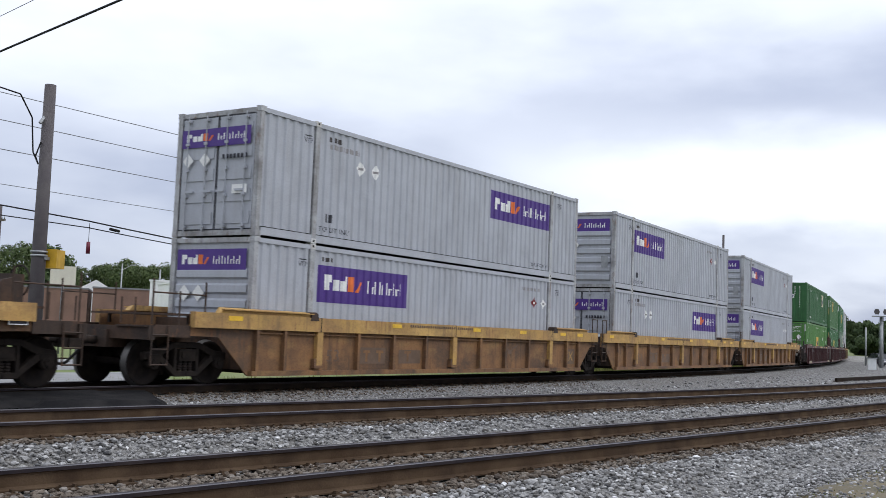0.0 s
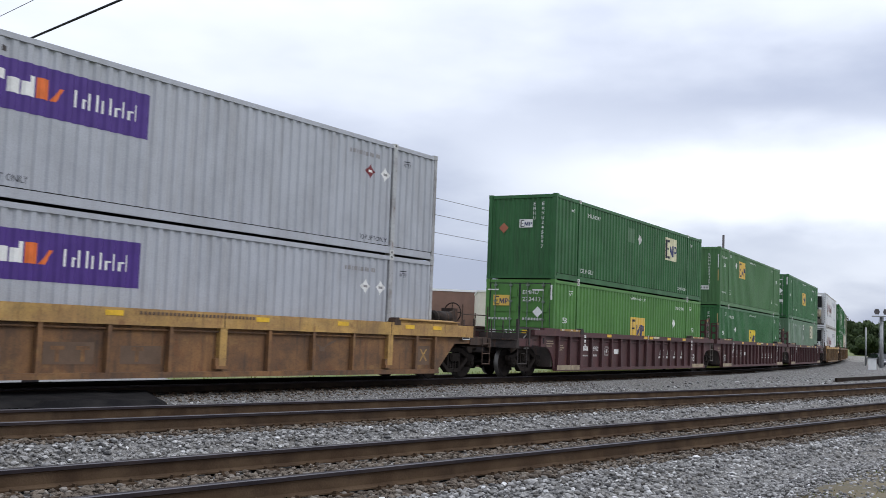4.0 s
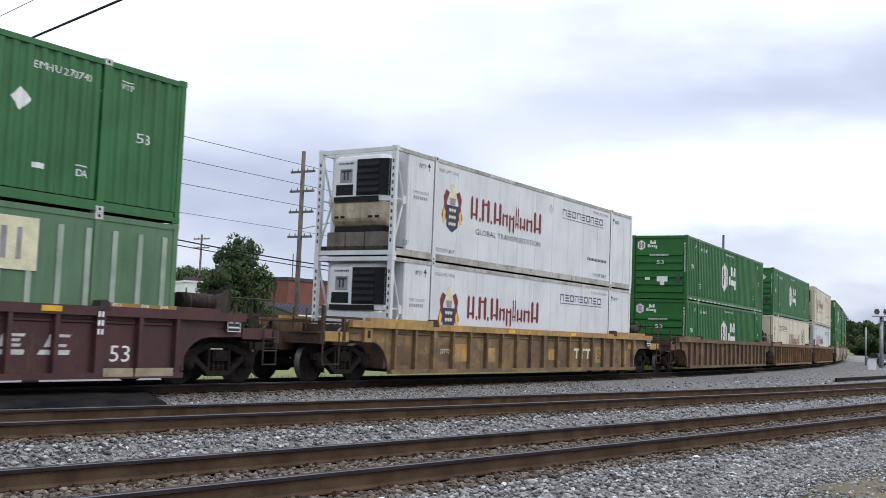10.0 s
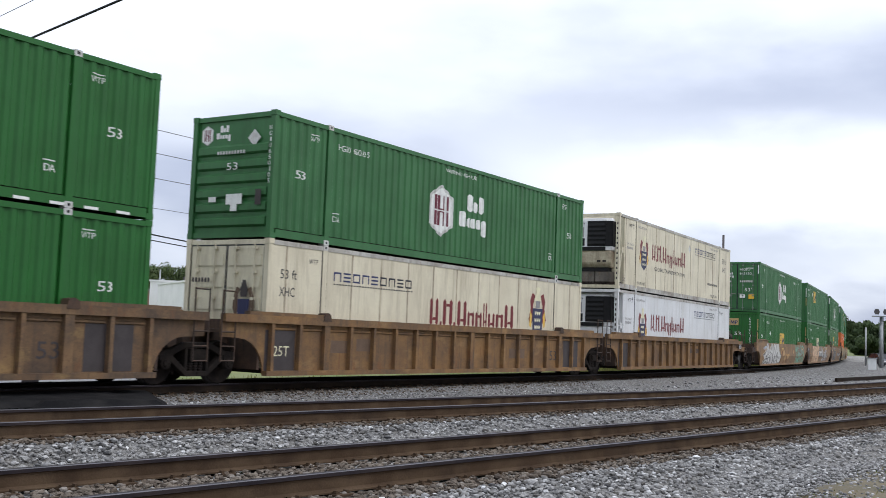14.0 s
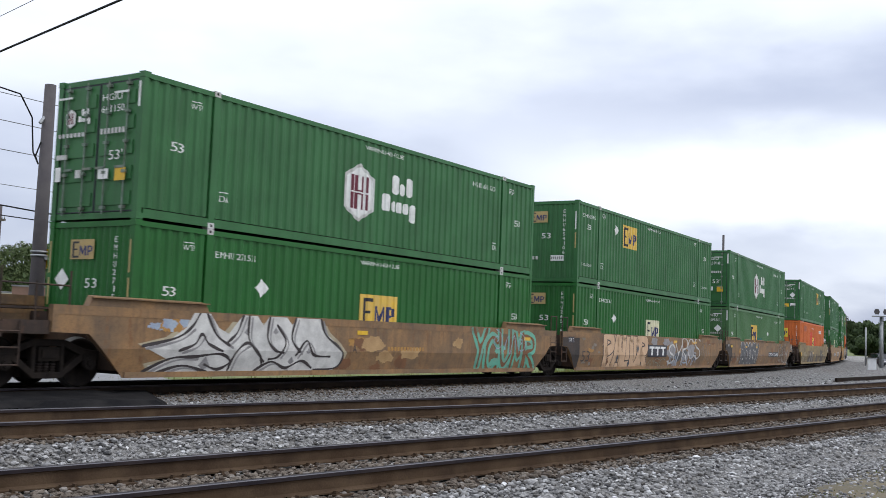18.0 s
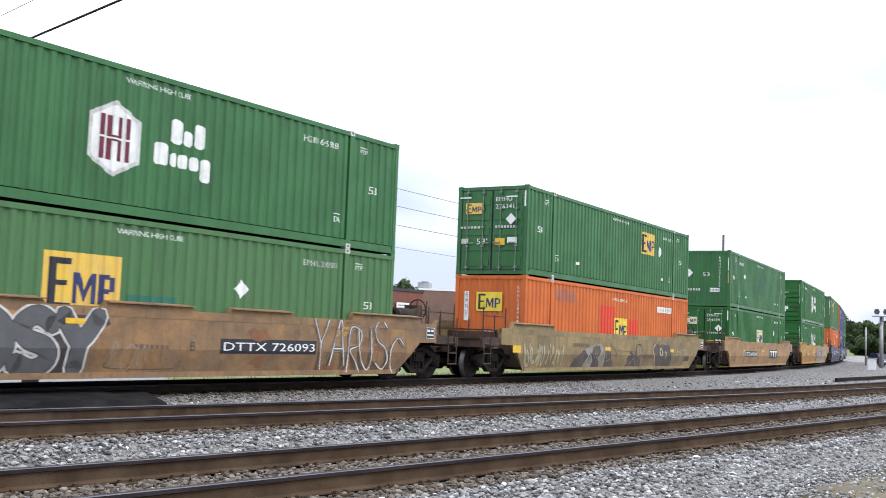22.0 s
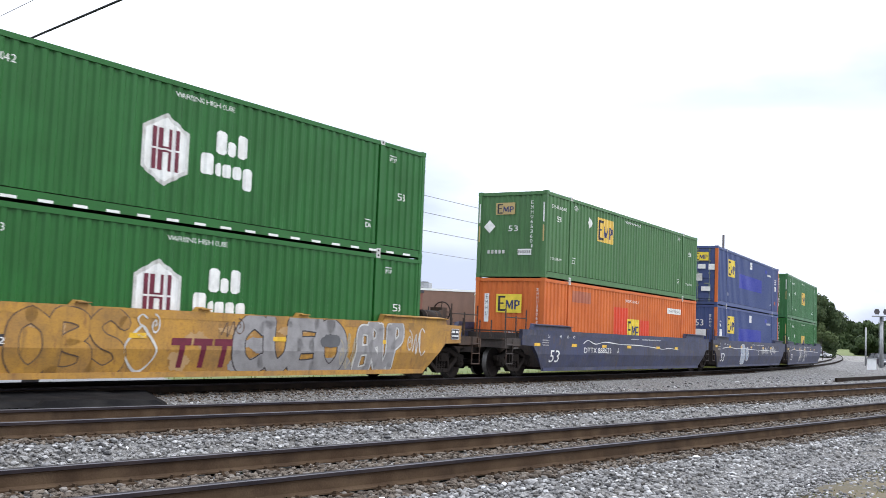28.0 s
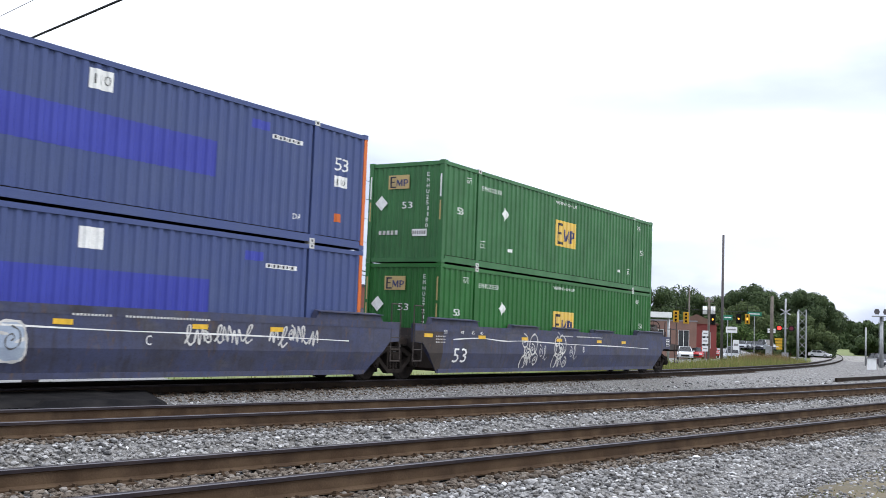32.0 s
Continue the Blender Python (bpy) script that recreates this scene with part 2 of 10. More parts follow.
GRIME = (0.07, 0.06, 0.05)
RUST = (0.16, 0.08, 0.045)
M = {
    "silver": material("silver_paint", (0.40, 0.415, 0.455), (0.345, 0.358, 0.39), 0.55, dirt=(0.25, 0.24, 0.23), dirt_amount=0.35, streak=True, bump=0.05, scale=1.2),
    "green": material("bright_green_paint", (0.032, 0.140, 0.042), (0.025, 0.112, 0.034), 0.48, spec=0.38, dirt=(0.022, 0.055, 0.02), dirt_amount=0.4, streak=True, bump=0.05, scale=1.0),
    "green_old": material("faded_green_paint", (0.062, 0.160, 0.056), (0.070, 0.158, 0.062), 0.55, spec=0.34, dirt=(0.03, 0.06, 0.03), dirt_amount=0.45, streak=True, bump=0.05, scale=0.9),
    "green_dark": material("dark_green_paint", (0.028, 0.118, 0.036), (0.022, 0.092, 0.028), 0.52, spec=0.34, dirt=(0.02, 0.04, 0.02), dirt_amount=0.5, streak=True, bump=0.05, scale=0.9),
    "green_light": material("grass_green_paint", (0.075, 0.205, 0.042), (0.064, 0.172, 0.038), 0.5, spec=0.34, dirt=(0.05, 0.12, 0.04), dirt_amount=0.4, streak=True, bump=0.05, scale=0.9),
    "green_grey": material("grey_green_paint", (0.11, 0.195, 0.115), (0.09, 0.162, 0.096), 0.6, spec=0.2, dirt=(0.04, 0.06, 0.04), dirt_amount=0.4, streak=True, bump=0.05, scale=0.9),
    "orange": material("orange_paint", (0.58, 0.145, 0.036), (0.50, 0.12, 0.032), 0.55, spec=0.2, dirt=(0.30, 0.08, 0.03), dirt_amount=0.45, streak=True, bump=0.05, scale=1.0),
    "blue": material("faded_blue_paint", (0.058, 0.080, 0.195), (0.068, 0.090, 0.195), 0.55, spec=0.2, dirt=(0.05, 0.07, 0.15), dirt_amount=0.4, streak=True, bump=0.05, scale=1.0),
    "white_box": material("white_reefer_skin", (0.66, 0.665, 0.675), (0.58, 0.585, 0.59), 0.4, dirt=(0.30, 0.26, 0.20), dirt_amount=0.3, streak=True, bump=0.03, scale=0.8),
    "cream_box": material("cream_reefer_skin", (0.66, 0.60, 0.45), (0.57, 0.51, 0.38), 0.45, dirt=(0.22, 0.17, 0.11), dirt_amount=0.5, streak=True, bump=0.03, scale=0.8),
    "tan": worn_paint("tan_car_paint", (0.235, 0.118, 0.048), (0.15, 0.078, 0.038), (0.040, 0.031, 0.027), (0.15, 0.065, 0.028), (0.27, 0.155, 0.06), 0.8),
    "brown": worn_paint("brown_car_paint", (0.185, 0.108, 0.052), (0.125, 0.072, 0.038), (0.045, 0.034, 0.028), (0.15, 0.068, 0.03), (0.30, 0.19, 0.075), 0.85),
    "red": worn_paint("oxide_red_car_paint", (0.080, 0.030, 0.031), (0.060, 0.025, 0.026), (0.04, 0.024, 0.022), (0.10, 0.045, 0.03), None, 0.5, 0.6),
    "yellow_car": worn_paint("yellow_car_paint", (0.46, 0.24, 0.04), (0.36, 0.19, 0.05), (0.10, 0.065, 0.04), (0.22, 0.10, 0.035), None, 0.55, 0.6),
    "navy": worn_paint("navy_car_paint", (0.042, 0.050, 0.106), (0.050, 0.054, 0.092), (0.024, 0.021, 0.022), (0.085, 0.055, 0.042), (0.085, 0.082, 0.09), 0.75, 0.6),
    "chord_yellow": worn_paint("yellow_sill_paint", (0.47, 0.285, 0.085), (0.38, 0.22, 0.08), (0.10, 0.07, 0.045), (0.20, 0.10, 0.045), (0.56, 0.36, 0.13), 0.6),
    "truck_cast": material("dusty_truck_casting", (0.018, 0.015, 0.014), (0.030, 0.024, 0.020), 0.85, 0.0, 5, 50, 0.25, dirt=(0.014, 0.012, 0.011), dirt_amount=0.7, spec=0.06),
    "deck_rust": worn_paint("rusty_platform_paint", (0.075, 0.042, 0.026), (0.046, 0.029, 0.021), (0.016, 0.013, 0.012), (0.12, 0.052, 0.026), None, 0.85),
    "steel_dark": material("dirty_truck_steel", (0.016, 0.014, 0.013), (0.028, 0.021, 0.018), 0.7, 0.1, 6, 50, 0.25, dirt=(0.09, 0.06, 0.045), dirt_amount=0.5, spec=0.12),
    "wheel": material("wheel_steel", (0.012, 0.010, 0.010), (0.024, 0.019, 0.016), 0.8, 0.0, 5, 60, 0.15, spec=0.06),
    "tread": material("polished_tread", (0.12, 0.115, 0.11), None, 0.45, 0.7, 8, 60, 0.02),
    "black": material("black_fitting", (0.016, 0.016, 0.017), None, 0.6, 0, 6, 60, 0.1, spec=0.12),
    "rod_pale": material("weathered_lock_rod", (0.20, 0.25, 0.21), (0.12, 0.17, 0.13), 0.6, 0.2, 6, 60, 0.1, dirt=RUST, dirt_amount=0.5),
    "casting": material("corner_casting_paint", (0.60, 0.60, 0.58), None, 0.6, 0, 8, 60, 0.1, dirt=RUST, dirt_amount=0.5),
    "purple": material("purple_panel", (0.065, 0.025, 0.20), (0.055, 0.02, 0.175), 0.45, scale=3, bump=0.0),
    "white": material("white_mark", (0.78, 0.78, 0.76), (0.68, 0.68, 0.66), 0.55, scale=6, bump=0.0, dirt=(0.4, 0.38, 0.35), dirt_amount=0.4),
    "bar_orange": material("orange_mark", (0.75, 0.16, 0.03), None, 0.5, scale=4, bump=0.0),
    "logo_yellow": material("yellow_panel", (0.72, 0.46, 0.06), (0.66, 0.43, 0.10), 0.5, scale=3, bump=0.0, dirt=(0.4, 0.3, 0.15), dirt_amount=0.4),
    "logo_cream": material("pale_panel", (0.70, 0.66, 0.45), None, 0.5, scale=3, bump=0.0),
    "ink": material("dark_mark", (0.02, 0.02, 0.03), None, 0.5, scale=5, bump=0.0),
    "ink_blue": material("dark_blue_mark", (0.030, 0.038, 0.125), None, 0.5, scale=5, bump=0.0),
    "crest_navy": material("navy_crest_paint", (0.022, 0.026, 0.085), None, 0.5, scale=5, bump=0.0),
    "maroon": material("maroon_mark", (0.14, 0.010, 0.030), None, 0.5, scale=5, bump=0.0),
    "crimson": material("crimson_mark", (0.17, 0.012, 0.016), None, 0.5, scale=5, bump=0.0),
    "red_patch": material("red_touch_up_paint", (0.62, 0.045, 0.012), (0.56, 0.05, 0.014), 0.5, scale=2, bump=0.02),
    "blue_patch": material("bright_blue_touch_up_paint", (0.032, 0.045, 0.32), (0.028, 0.038, 0.28), 0.5, scale=1, bump=0.02),
    "yellow_patch": material("yellow_reflector", (0.75, 0.45, 0.03), None, 0.4, scale=6, bump=0.0),
    "graf_grey": material("grey_spray_paint", (0.28, 0.27, 0.27), (0.22, 0.21, 0.21), 0.6, scale=4, bump=0.0),
    "graf_dark": material("black_spray_paint", (0.05, 0.04, 0.04), None, 0.6, scale=4, bump=0.0),
    "graf_white": material("white_spray_paint", (0.62, 0.61, 0.58), (0.45, 0.44, 0.42), 0.6, scale=3, bump=0.0),
    "graf_teal": material("teal_spray_paint", (0.12, 0.42, 0.30), (0.16, 0.34, 0.26), 0.6, scale=3, bump=0.0),
    "graf_brown": material("brown_spray_paint", (0.13, 0.08, 0.05), None, 0.6, scale=3, bump=0.0),
    "rail_side": material("rusty_rail", (0.064, 0.041, 0.026), (0.098, 0.066, 0.042), 0.9, 0.0, 3, 60, 0.3, dirt=(0.022, 0.016, 0.014), dirt_amount=0.7, spec=0.05),
    "rail_dark": material("dark_rail", (0.020, 0.015, 0.012), (0.032, 0.023, 0.017), 0.85, 0.0, 3, 60, 0.3, dirt=(0.010, 0.008, 0.008), dirt_amount=0.6, spec=0.05),
    "rail_top": material("shaded_rail_head", (0.020, 0.016, 0.020), (0.038, 0.029, 0.029), 0.6, 0.1, 2, 80, 0.05, spec=0.14),
    "tie": material("weathered_tie", (0.034, 0.027, 0.022), (0.06, 0.046, 0.036), 0.95, 0, 6, 70, 0.5, dirt=(0.09, 0.075, 0.06), dirt_amount=0.5, jitter=0.25, spec=0.12),
    "ballast_bed": stony("ballast_bed", [(0.065, 0.064, 0.064), (0.16, 0.157, 0.155), (0.25, 0.245, 0.24), (0.115, 0.111, 0.104), (0.20, 0.194, 0.184), (0.35, 0.345, 0.335)]),
    "asphalt": material("asphalt", (0.055, 0.055, 0.057), (0.075, 0.073, 0.072), 0.9, 0, 2, 90, 0.4, dirt=(0.12, 0.12, 0.115), dirt_amount=0.3),
    "road": material("worn_road", (0.22, 0.22, 0.22), (0.17, 0.17, 0.17), 0.9, 0, 0.7, 60, 0.2),
    "reflector_dull": material("dull_yellow_reflector", (0.34, 0.20, 0.045), (0.26, 0.16, 0.05), 0.6, scale=4, bump=0.02, dirt=(0.08, 0.05, 0.03), dirt_amount=0.5),
    "tank_grey": worn_paint("dirty_tank_paint", (0.16, 0.14, 0.12), (0.11, 0.095, 0.08), (0.04, 0.035, 0.03), (0.15, 0.09, 0.05), None, 0.7),
    "green_patch": material("dull_green_touch_up", (0.052, 0.135, 0.072), (0.042, 0.118, 0.056), 0.6, scale=2, bump=0.02, dirt=(0.03, 0.09, 0.035), dirt_amount=0.6, streak=True),
    "teal_patch": material("teal_touch_up", (0.02, 0.14, 0.10), (0.02, 0.12, 0.085), 0.55, scale=2, bump=0.02),
    "faded_panel": material("faded_tan_panel", (0.46, 0.33, 0.13), (0.38, 0.29, 0.14), 0.6, scale=3, bump=0.0, dirt=(0.2, 0.16, 0.08), dirt_amount=0.5),
    "panel_dirty": material("dirty_cream_panel", (0.36, 0.30, 0.20), (0.25, 0.19, 0.13), 0.7, scale=3, bump=0.0, dirt=(0.10, 0.07, 0.05), dirt_amount=0.7),
    "grass_ground": material("grass_ground", (0.10, 0.15, 0.035), (0.16, 0.17, 0.055), 0.95, 0, 0.6, 30, 0.6, dirt=(0.19, 0.16, 0.09), dirt_amount=0.6),
    "dry_ground": material("dirt_ground", (0.130, 0.104, 0.062), (0.098, 0.082, 0.050), 0.95, 0, 1.6, 50, 0.6, dirt=(0.09, 0.095, 0.045), dirt_amount=0.7),
    "pole_wood": material("pole_grey_wood", (0.16, 0.135, 0.115), (0.11, 0.095, 0.08), 0.9, 0, 4, 50, 0.4, dirt=(0.07, 0.06, 0.05), dirt_amount=0.5, streak=True),
    "galv": material("galvanised_steel", (0.36, 0.37, 0.38), None, 0.5, 0.6, 4, 60, 0.05),
    "brick": material("brown_brick", (0.23, 0.135, 0.105), (0.19, 0.115, 0.09), 0.9, 0, 0.8, 12, 0.3, dirt=(0.13, 0.09, 0.08), dirt_amount=0.5),
    "brick_red": material("red_brick", (0.20, 0.075, 0.055), (0.16, 0.06, 0.048), 0.9, 0, 0.8, 12, 0.3, dirt=(0.09, 0.04, 0.04), dirt_amount=0.5),
    "stucco": material("cream_wall", (0.66, 0.62, 0.53), (0.60, 0.56, 0.48), 0.9, 0, 0.8, 30, 0.1, dirt=(0.4, 0.36, 0.3), dirt_amount=0.3, streak=True),
    "white_wall": material("white_wall", (0.78, 0.78, 0.77), (0.72, 0.72, 0.71), 0.7, 0, 0.7, 30, 0.05),
    "roof_grey": material("grey_roof", (0.22, 0.22, 0.23), (0.18, 0.18, 0.19), 0.85, 0, 1.5, 30, 0.3),
    "roof_dark": material("dark_roof", (0.06, 0.05, 0.065), None, 0.8, 0, 1.5, 30, 0.2),
    "glass_dark": material("dark_window", (0.02, 0.025, 0.03), None, 0.1, 0, 3, 20, 0.0, spec=0.7),
    "signal_yellow": material("signal_yellow", (0.62, 0.36, 0.02), None, 0.5, 0, 4, 50, 0.0),
    "sign_green": material("sign_green", (0.02, 0.20, 0.12), None, 0.45, 0, 3, 30, 0.0),
    "bark": material("bark", (0.10, 0.075, 0.055), (0.07, 0.055, 0.04), 0.95, 0, 6, 40, 0.6),
    "car_white": material("white_car_paint", (0.75, 0.76, 0.77), None, 0.25, 0, 2, 40, 0.0, spec=0.6),
    "car_red": material("red_car_paint", (0.45, 0.02, 0.02), None, 0.25, 0, 2, 40, 0.0, spec=0.6),
    "car_silver": material("silver_car_paint", (0.38, 0.40, 0.42), None, 0.3, 0.5, 2, 40, 0.0, spec=0.6),
    "car_dark": material("dark_car_paint", (0.04, 0.045, 0.06), None, 0.25, 0, 2, 40, 0.0, spec=0.6),
    "rubber": material("rubber", (0.02, 0.02, 0.02), None, 0.85, 0, 6, 60, 0.1, spec=0.12),
    "silver_frame": worn_paint("grimy_silver_paint", (0.42, 0.43, 0.44), (0.34, 0.34, 0.35), (0.10, 0.09, 0.085), (0.16, 0.09, 0.06), None, 0.7),
    "rail_edge": material("glint_rail_edge", (0.12, 0.115, 0.125), None, 0.5, 0.5, 3, 80, 0.03),
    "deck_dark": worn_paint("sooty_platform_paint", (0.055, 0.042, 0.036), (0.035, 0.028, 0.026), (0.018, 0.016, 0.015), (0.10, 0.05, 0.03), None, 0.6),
    "reefer_frame": worn_paint("grimy_reefer_rail", (0.50, 0.49, 0.46), (0.40, 0.38, 0.34), (0.12, 0.10, 0.08), (0.18, 0.11, 0.07), None, 0.75),
    "stones": island_material("ballast_stone", [(0.055, 0.055, 0.058), (0.24, 0.234, 0.23), (0.38, 0.372, 0.362), (0.12, 0.116, 0.11), (0.27, 0.262, 0.255), (0.085, 0.078, 0.07), (0.62, 0.615, 0.61)]),
    "stones_dark": island_material("rust_and_shade_stone", [(0.05, 0.038, 0.03), (0.11, 0.084, 0.062), (0.18, 0.15, 0.12), (0.075, 0.056, 0.042), (0.14, 0.115, 0.09), (0.24, 0.215, 0.19)]),
    "leaf": island_material("tree_leaf", [(0.03, 0.055, 0.018), (0.06, 0.10, 0.03), (0.09, 0.13, 0.04), (0.045, 0.08, 0.025)], 0.7, 0.0),
    "leaf_far": island_material("hill_leaf", [(0.062, 0.088, 0.040), (0.080, 0.108, 0.044), (0.10, 0.128, 0.052), (0.068, 0.096, 0.042)], 0.75, 0.0),
    "leaf_dark": island_material("dark_tree_leaf", [(0.046, 0.070, 0.034), (0.060, 0.088, 0.040), (0.082, 0.110, 0.048), (0.052, 0.078, 0.037)], 0.75, 0.0),
    "blade": island_material("grass_blade", [(0.12, 0.17, 0.035), (0.20, 0.21, 0.06), (0.27, 0.23, 0.10), (0.09, 0.14, 0.03), (0.24, 0.19, 0.09)], 0.8, 0.0),
    "blade_dry": island_material("dry_weed", [(0.16, 0.10, 0.055), (0.24, 0.16, 0.085), (0.19, 0.14, 0.06), (0.13, 0.12, 0.05)], 0.85, 0.0),
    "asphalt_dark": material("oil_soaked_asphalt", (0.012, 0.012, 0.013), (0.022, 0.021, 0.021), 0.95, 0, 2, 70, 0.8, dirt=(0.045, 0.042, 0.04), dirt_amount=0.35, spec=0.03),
    "gravel_pale": stony("pale_gravel", [(0.15, 0.143, 0.132), (0.32, 0.31, 0.292), (0.24, 0.228, 0.21), (0.40, 0.388, 0.37)], 14.0),
    "pole_dark": material("dark_pole", (0.075, 0.065, 0.07), (0.10, 0.09, 0.09), 0.8, 0, 3, 40, 0.2),
    "red_wall": material("red_painted_wall", (0.25, 0.055, 0.048), (0.20, 0.05, 0.045), 0.8, 0, 0.7, 20, 0.1),
    "roof_brown": material("brown_roof", (0.17, 0.10, 0.07), (0.13, 0.08, 0.06), 0.9, 0, 1.0, 20, 0.3),
    "lamp_red": glow("red_signal_lens", (1.0, 0.03, 0.02), 2.0),
    "lamp_amber": glow("amber_signal_lens", (1.0, 0.42, 0.05), 1.5),
}


# ---- building helpers ----
def box(bm, x0, x1, y0, y1, z0, z1):
    v = [bm.verts.new(c) for c in ((x0, y0, z0), (x1, y0, z0), (x1, y1, z0), (x0, y1, z0), (x0, y0, z1), (x1, y0, z1), (x1, y1, z1), (x0, y1, z1))]
    for f in ((3, 2, 1, 0), (4, 5, 6, 7), (0, 1, 5, 4), (1, 2, 6, 5), (2, 3, 7, 6), (3, 0, 4, 7)):
        bm.faces.new([v[i] for i in f])
    return bm


def rod(bm, a, b, r0, r1=None, n=8):
    a, b = Vector(a), Vector(b)
    r1 = r0 if r1 is None else r1
    q = (b - a).to_track_quat("Z", "Y")
    ring = []
    for c, r in ((a, r0), (b, r1)):
        ring.append([bm.verts.new(c + q @ Vector((r * math.cos(2 * math.pi * i / n), r * math.sin(2 * math.pi * i / n), 0))) for i in range(n)])
    for i in range(n):
        f = bm.faces.new((ring[0][i], ring[0][(i + 1) % n], ring[1][(i + 1) % n], ring[1][i]))
        f.smooth = n > 6
    bm.faces.new(ring[0][::-1])
    bm.faces.new(ring[1])
    return bm


def prism(bm, outline, y0, y1):
    """An outline in (x, z), seen from -y and going round counter-clockwise, made solid from y0 to y1."""
    a = [bm.verts.new((x, y0, z)) for x, z in outline]
    b = [bm.verts.new((x, y1, z)) for x, z in outline]
    bm.faces.new(a)
    bm.faces.new(b[::-1])
    n = len(a)
    for i in range(n):
        bm.faces.new((a[(i + 1) % n], a[i], b[i], b[(i + 1) % n]))
    return bm


def lathe_y(bm, profile, x, z, n=20, material_index=None):
    """A profile of (radius, y) turned round the axis along y through (x, z)."""
    rings = [[bm.verts.new((x + r * math.cos(2 * math.pi * i / n), y, z + r * math.sin(2 * math.pi * i / n))) for i in range(n)] for r, y in profile]
    for k, (p, q) in enumerate(zip(rings, rings[1:])):
        for i in range(n):
            f = bm.faces.new((p[i], p[(i + 1) % n], q[(i + 1) % n], q[i]))
            f.smooth = True
            if material_index:
                f.material_index = material_index[k]
    return bm


def mesh_of(bm, name, mats, bevel=0.0):
    if bevel:
        bmesh.ops.bevel(bm, geom=[e for e in bm.edges if len(e.link_faces) == 2 and e.calc_face_angle(0) > 0.6], offset=bevel, segments=1, affect="EDGES", clamp_overlap=True)
    me = bpy.data.meshes.new(name)
    bm.to_mesh(me)
    bm.free()
    for m in mats if isinstance(mats, (list, tuple)) else [mats]:
        me.materials.append(m)
    return me


def part(name, bm, mat, parent, label="", bevel=0.0, at=None):
    """Links a bmesh, or a mesh that is shared, as one mesh object under a thing or under a part."""
    me = bm if isinstance(bm, bpy.types.Mesh) else mesh_of(bm, name, mat, bevel)
    ob = new(name, me)
    ob.parent = parent
    if at is not None:
        ob.matrix_basis = at
    if label:
        ob["label"] = label
    return ob


def thing(name, label, category, group="", kind="", at=None):
    ob = new(name)
    ob.empty_display_size = 0.2
    if at is not None:
        ob.matrix_basis = at
    return tagged(ob, label, category, group, kind)


def solid(name, bm, mat, label, category, group="", kind="", bevel=0.0, at=None):
    ob = new(name, mesh_of(bm, name, mat, bevel))
    if at is not None:
        ob.matrix_basis = at
    return tagged(ob, label, category, group, kind)


def soup(name, verts, faces, mats):
    me = bpy.data.meshes.new(name)
    me.from_pydata(verts, [], faces)
    for m in mats if isinstance(mats, (list, tuple)) else [mats]:
        me.materials.append(m)
    return me


def B():
    return bmesh.new()


# ---- the line of the train's track: heading grows with the curve ----
BEND_AT = (-80, 10, 40, 70, 95, 105, 120, 160, 200, 600)
BEND = (-0.0014779, -0.0014779, 0.0037967, 0.0010688, 0.0024, 0.0012, 0.0006, 0.0004, 0.0001, 0.0)
ARC = np.arange(-60, 520, 0.5)
HEAD = np.cumsum(np.interp(ARC, BEND_AT, BEND)) * 0.5
HEAD -= np.interp(0, ARC, HEAD)
LINE_X, LINE_Y = np.cumsum(np.cos(HEAD)) * 0.5, np.cumsum(np.sin(HEAD)) * 0.5
LINE_X -= np.interp(0, ARC, LINE_X)
LINE_Y += 17.2247 - np.interp(0, ARC, LINE_Y)
SPEED_AT, SPEED = (0, 5, 10, 15, 20, 25, 32), (12.0728, 12.0537, 11.9506, 11.7132, 11.7415, 11.5597, 11.4087)
TICK = np.arange(-2, 34.01, 0.05)
GONE = np.cumsum(np.interp(TICK, SPEED_AT, SPEED)) * 0.05
GONE -= np.interp(0, TICK, GONE)


def on_line(s):
    return Vector((float(np.interp(s, ARC, LINE_X)), float(np.interp(s, ARC, LINE_Y)), 0)), float(np.interp(s, ARC, HEAD))


def gone(t):
    return float(np.interp(t, TICK, GONE))


# the two near tracks: y = a + b x + c x2 + d x3, and the height of their rail heads
NEAR = {"middle": (11.725, -0.1506, -0.001128, 3.89e-5, 0.131), "near": (7.281, -0.1358, -0.001112, 4.51e-5, 0.0466)}


def near_line(k, x):
    a, b, c, d, z = NEAR[k]
    e = min(max(x, -8), 42 if k == "middle" else 28)
    y, dy = a + b * e + c * e * e + d * e ** 3, b + 2 * c * e + 3 * d * e * e
    return Vector((x, y + dy * (x - e), z)), math.atan(dy)


# ---- the ground ----
def smooth(a, b, v):
    v = min(max((v - a) / (b - a), 0), 1)
    return v * v * (3 - 2 * v)


def line_y(x):
    return float(np.interp(x, LINE_X, LINE_Y))


def bed_height(x, y):
    """Ballast: full round the ties of each track, lower between them, falling off behind the far track."""
    z = -0.34
    for c, top in ((line_y(x), 0.0), (near_line("middle", x)[0].y, 0.131), (near_line("near", x)[0].y, 0.047)):
        z = max(z, -0.34 + (top + 0.14) * (1 - smooth(1.35, 2.3, abs(y - c))))
    z -= 0.35 * smooth(2.4, 4.0, y - line_y(x))
    z -= 0.12 * smooth(1.5, 4.0, near_line("near", x)[0].y - y)
    return z


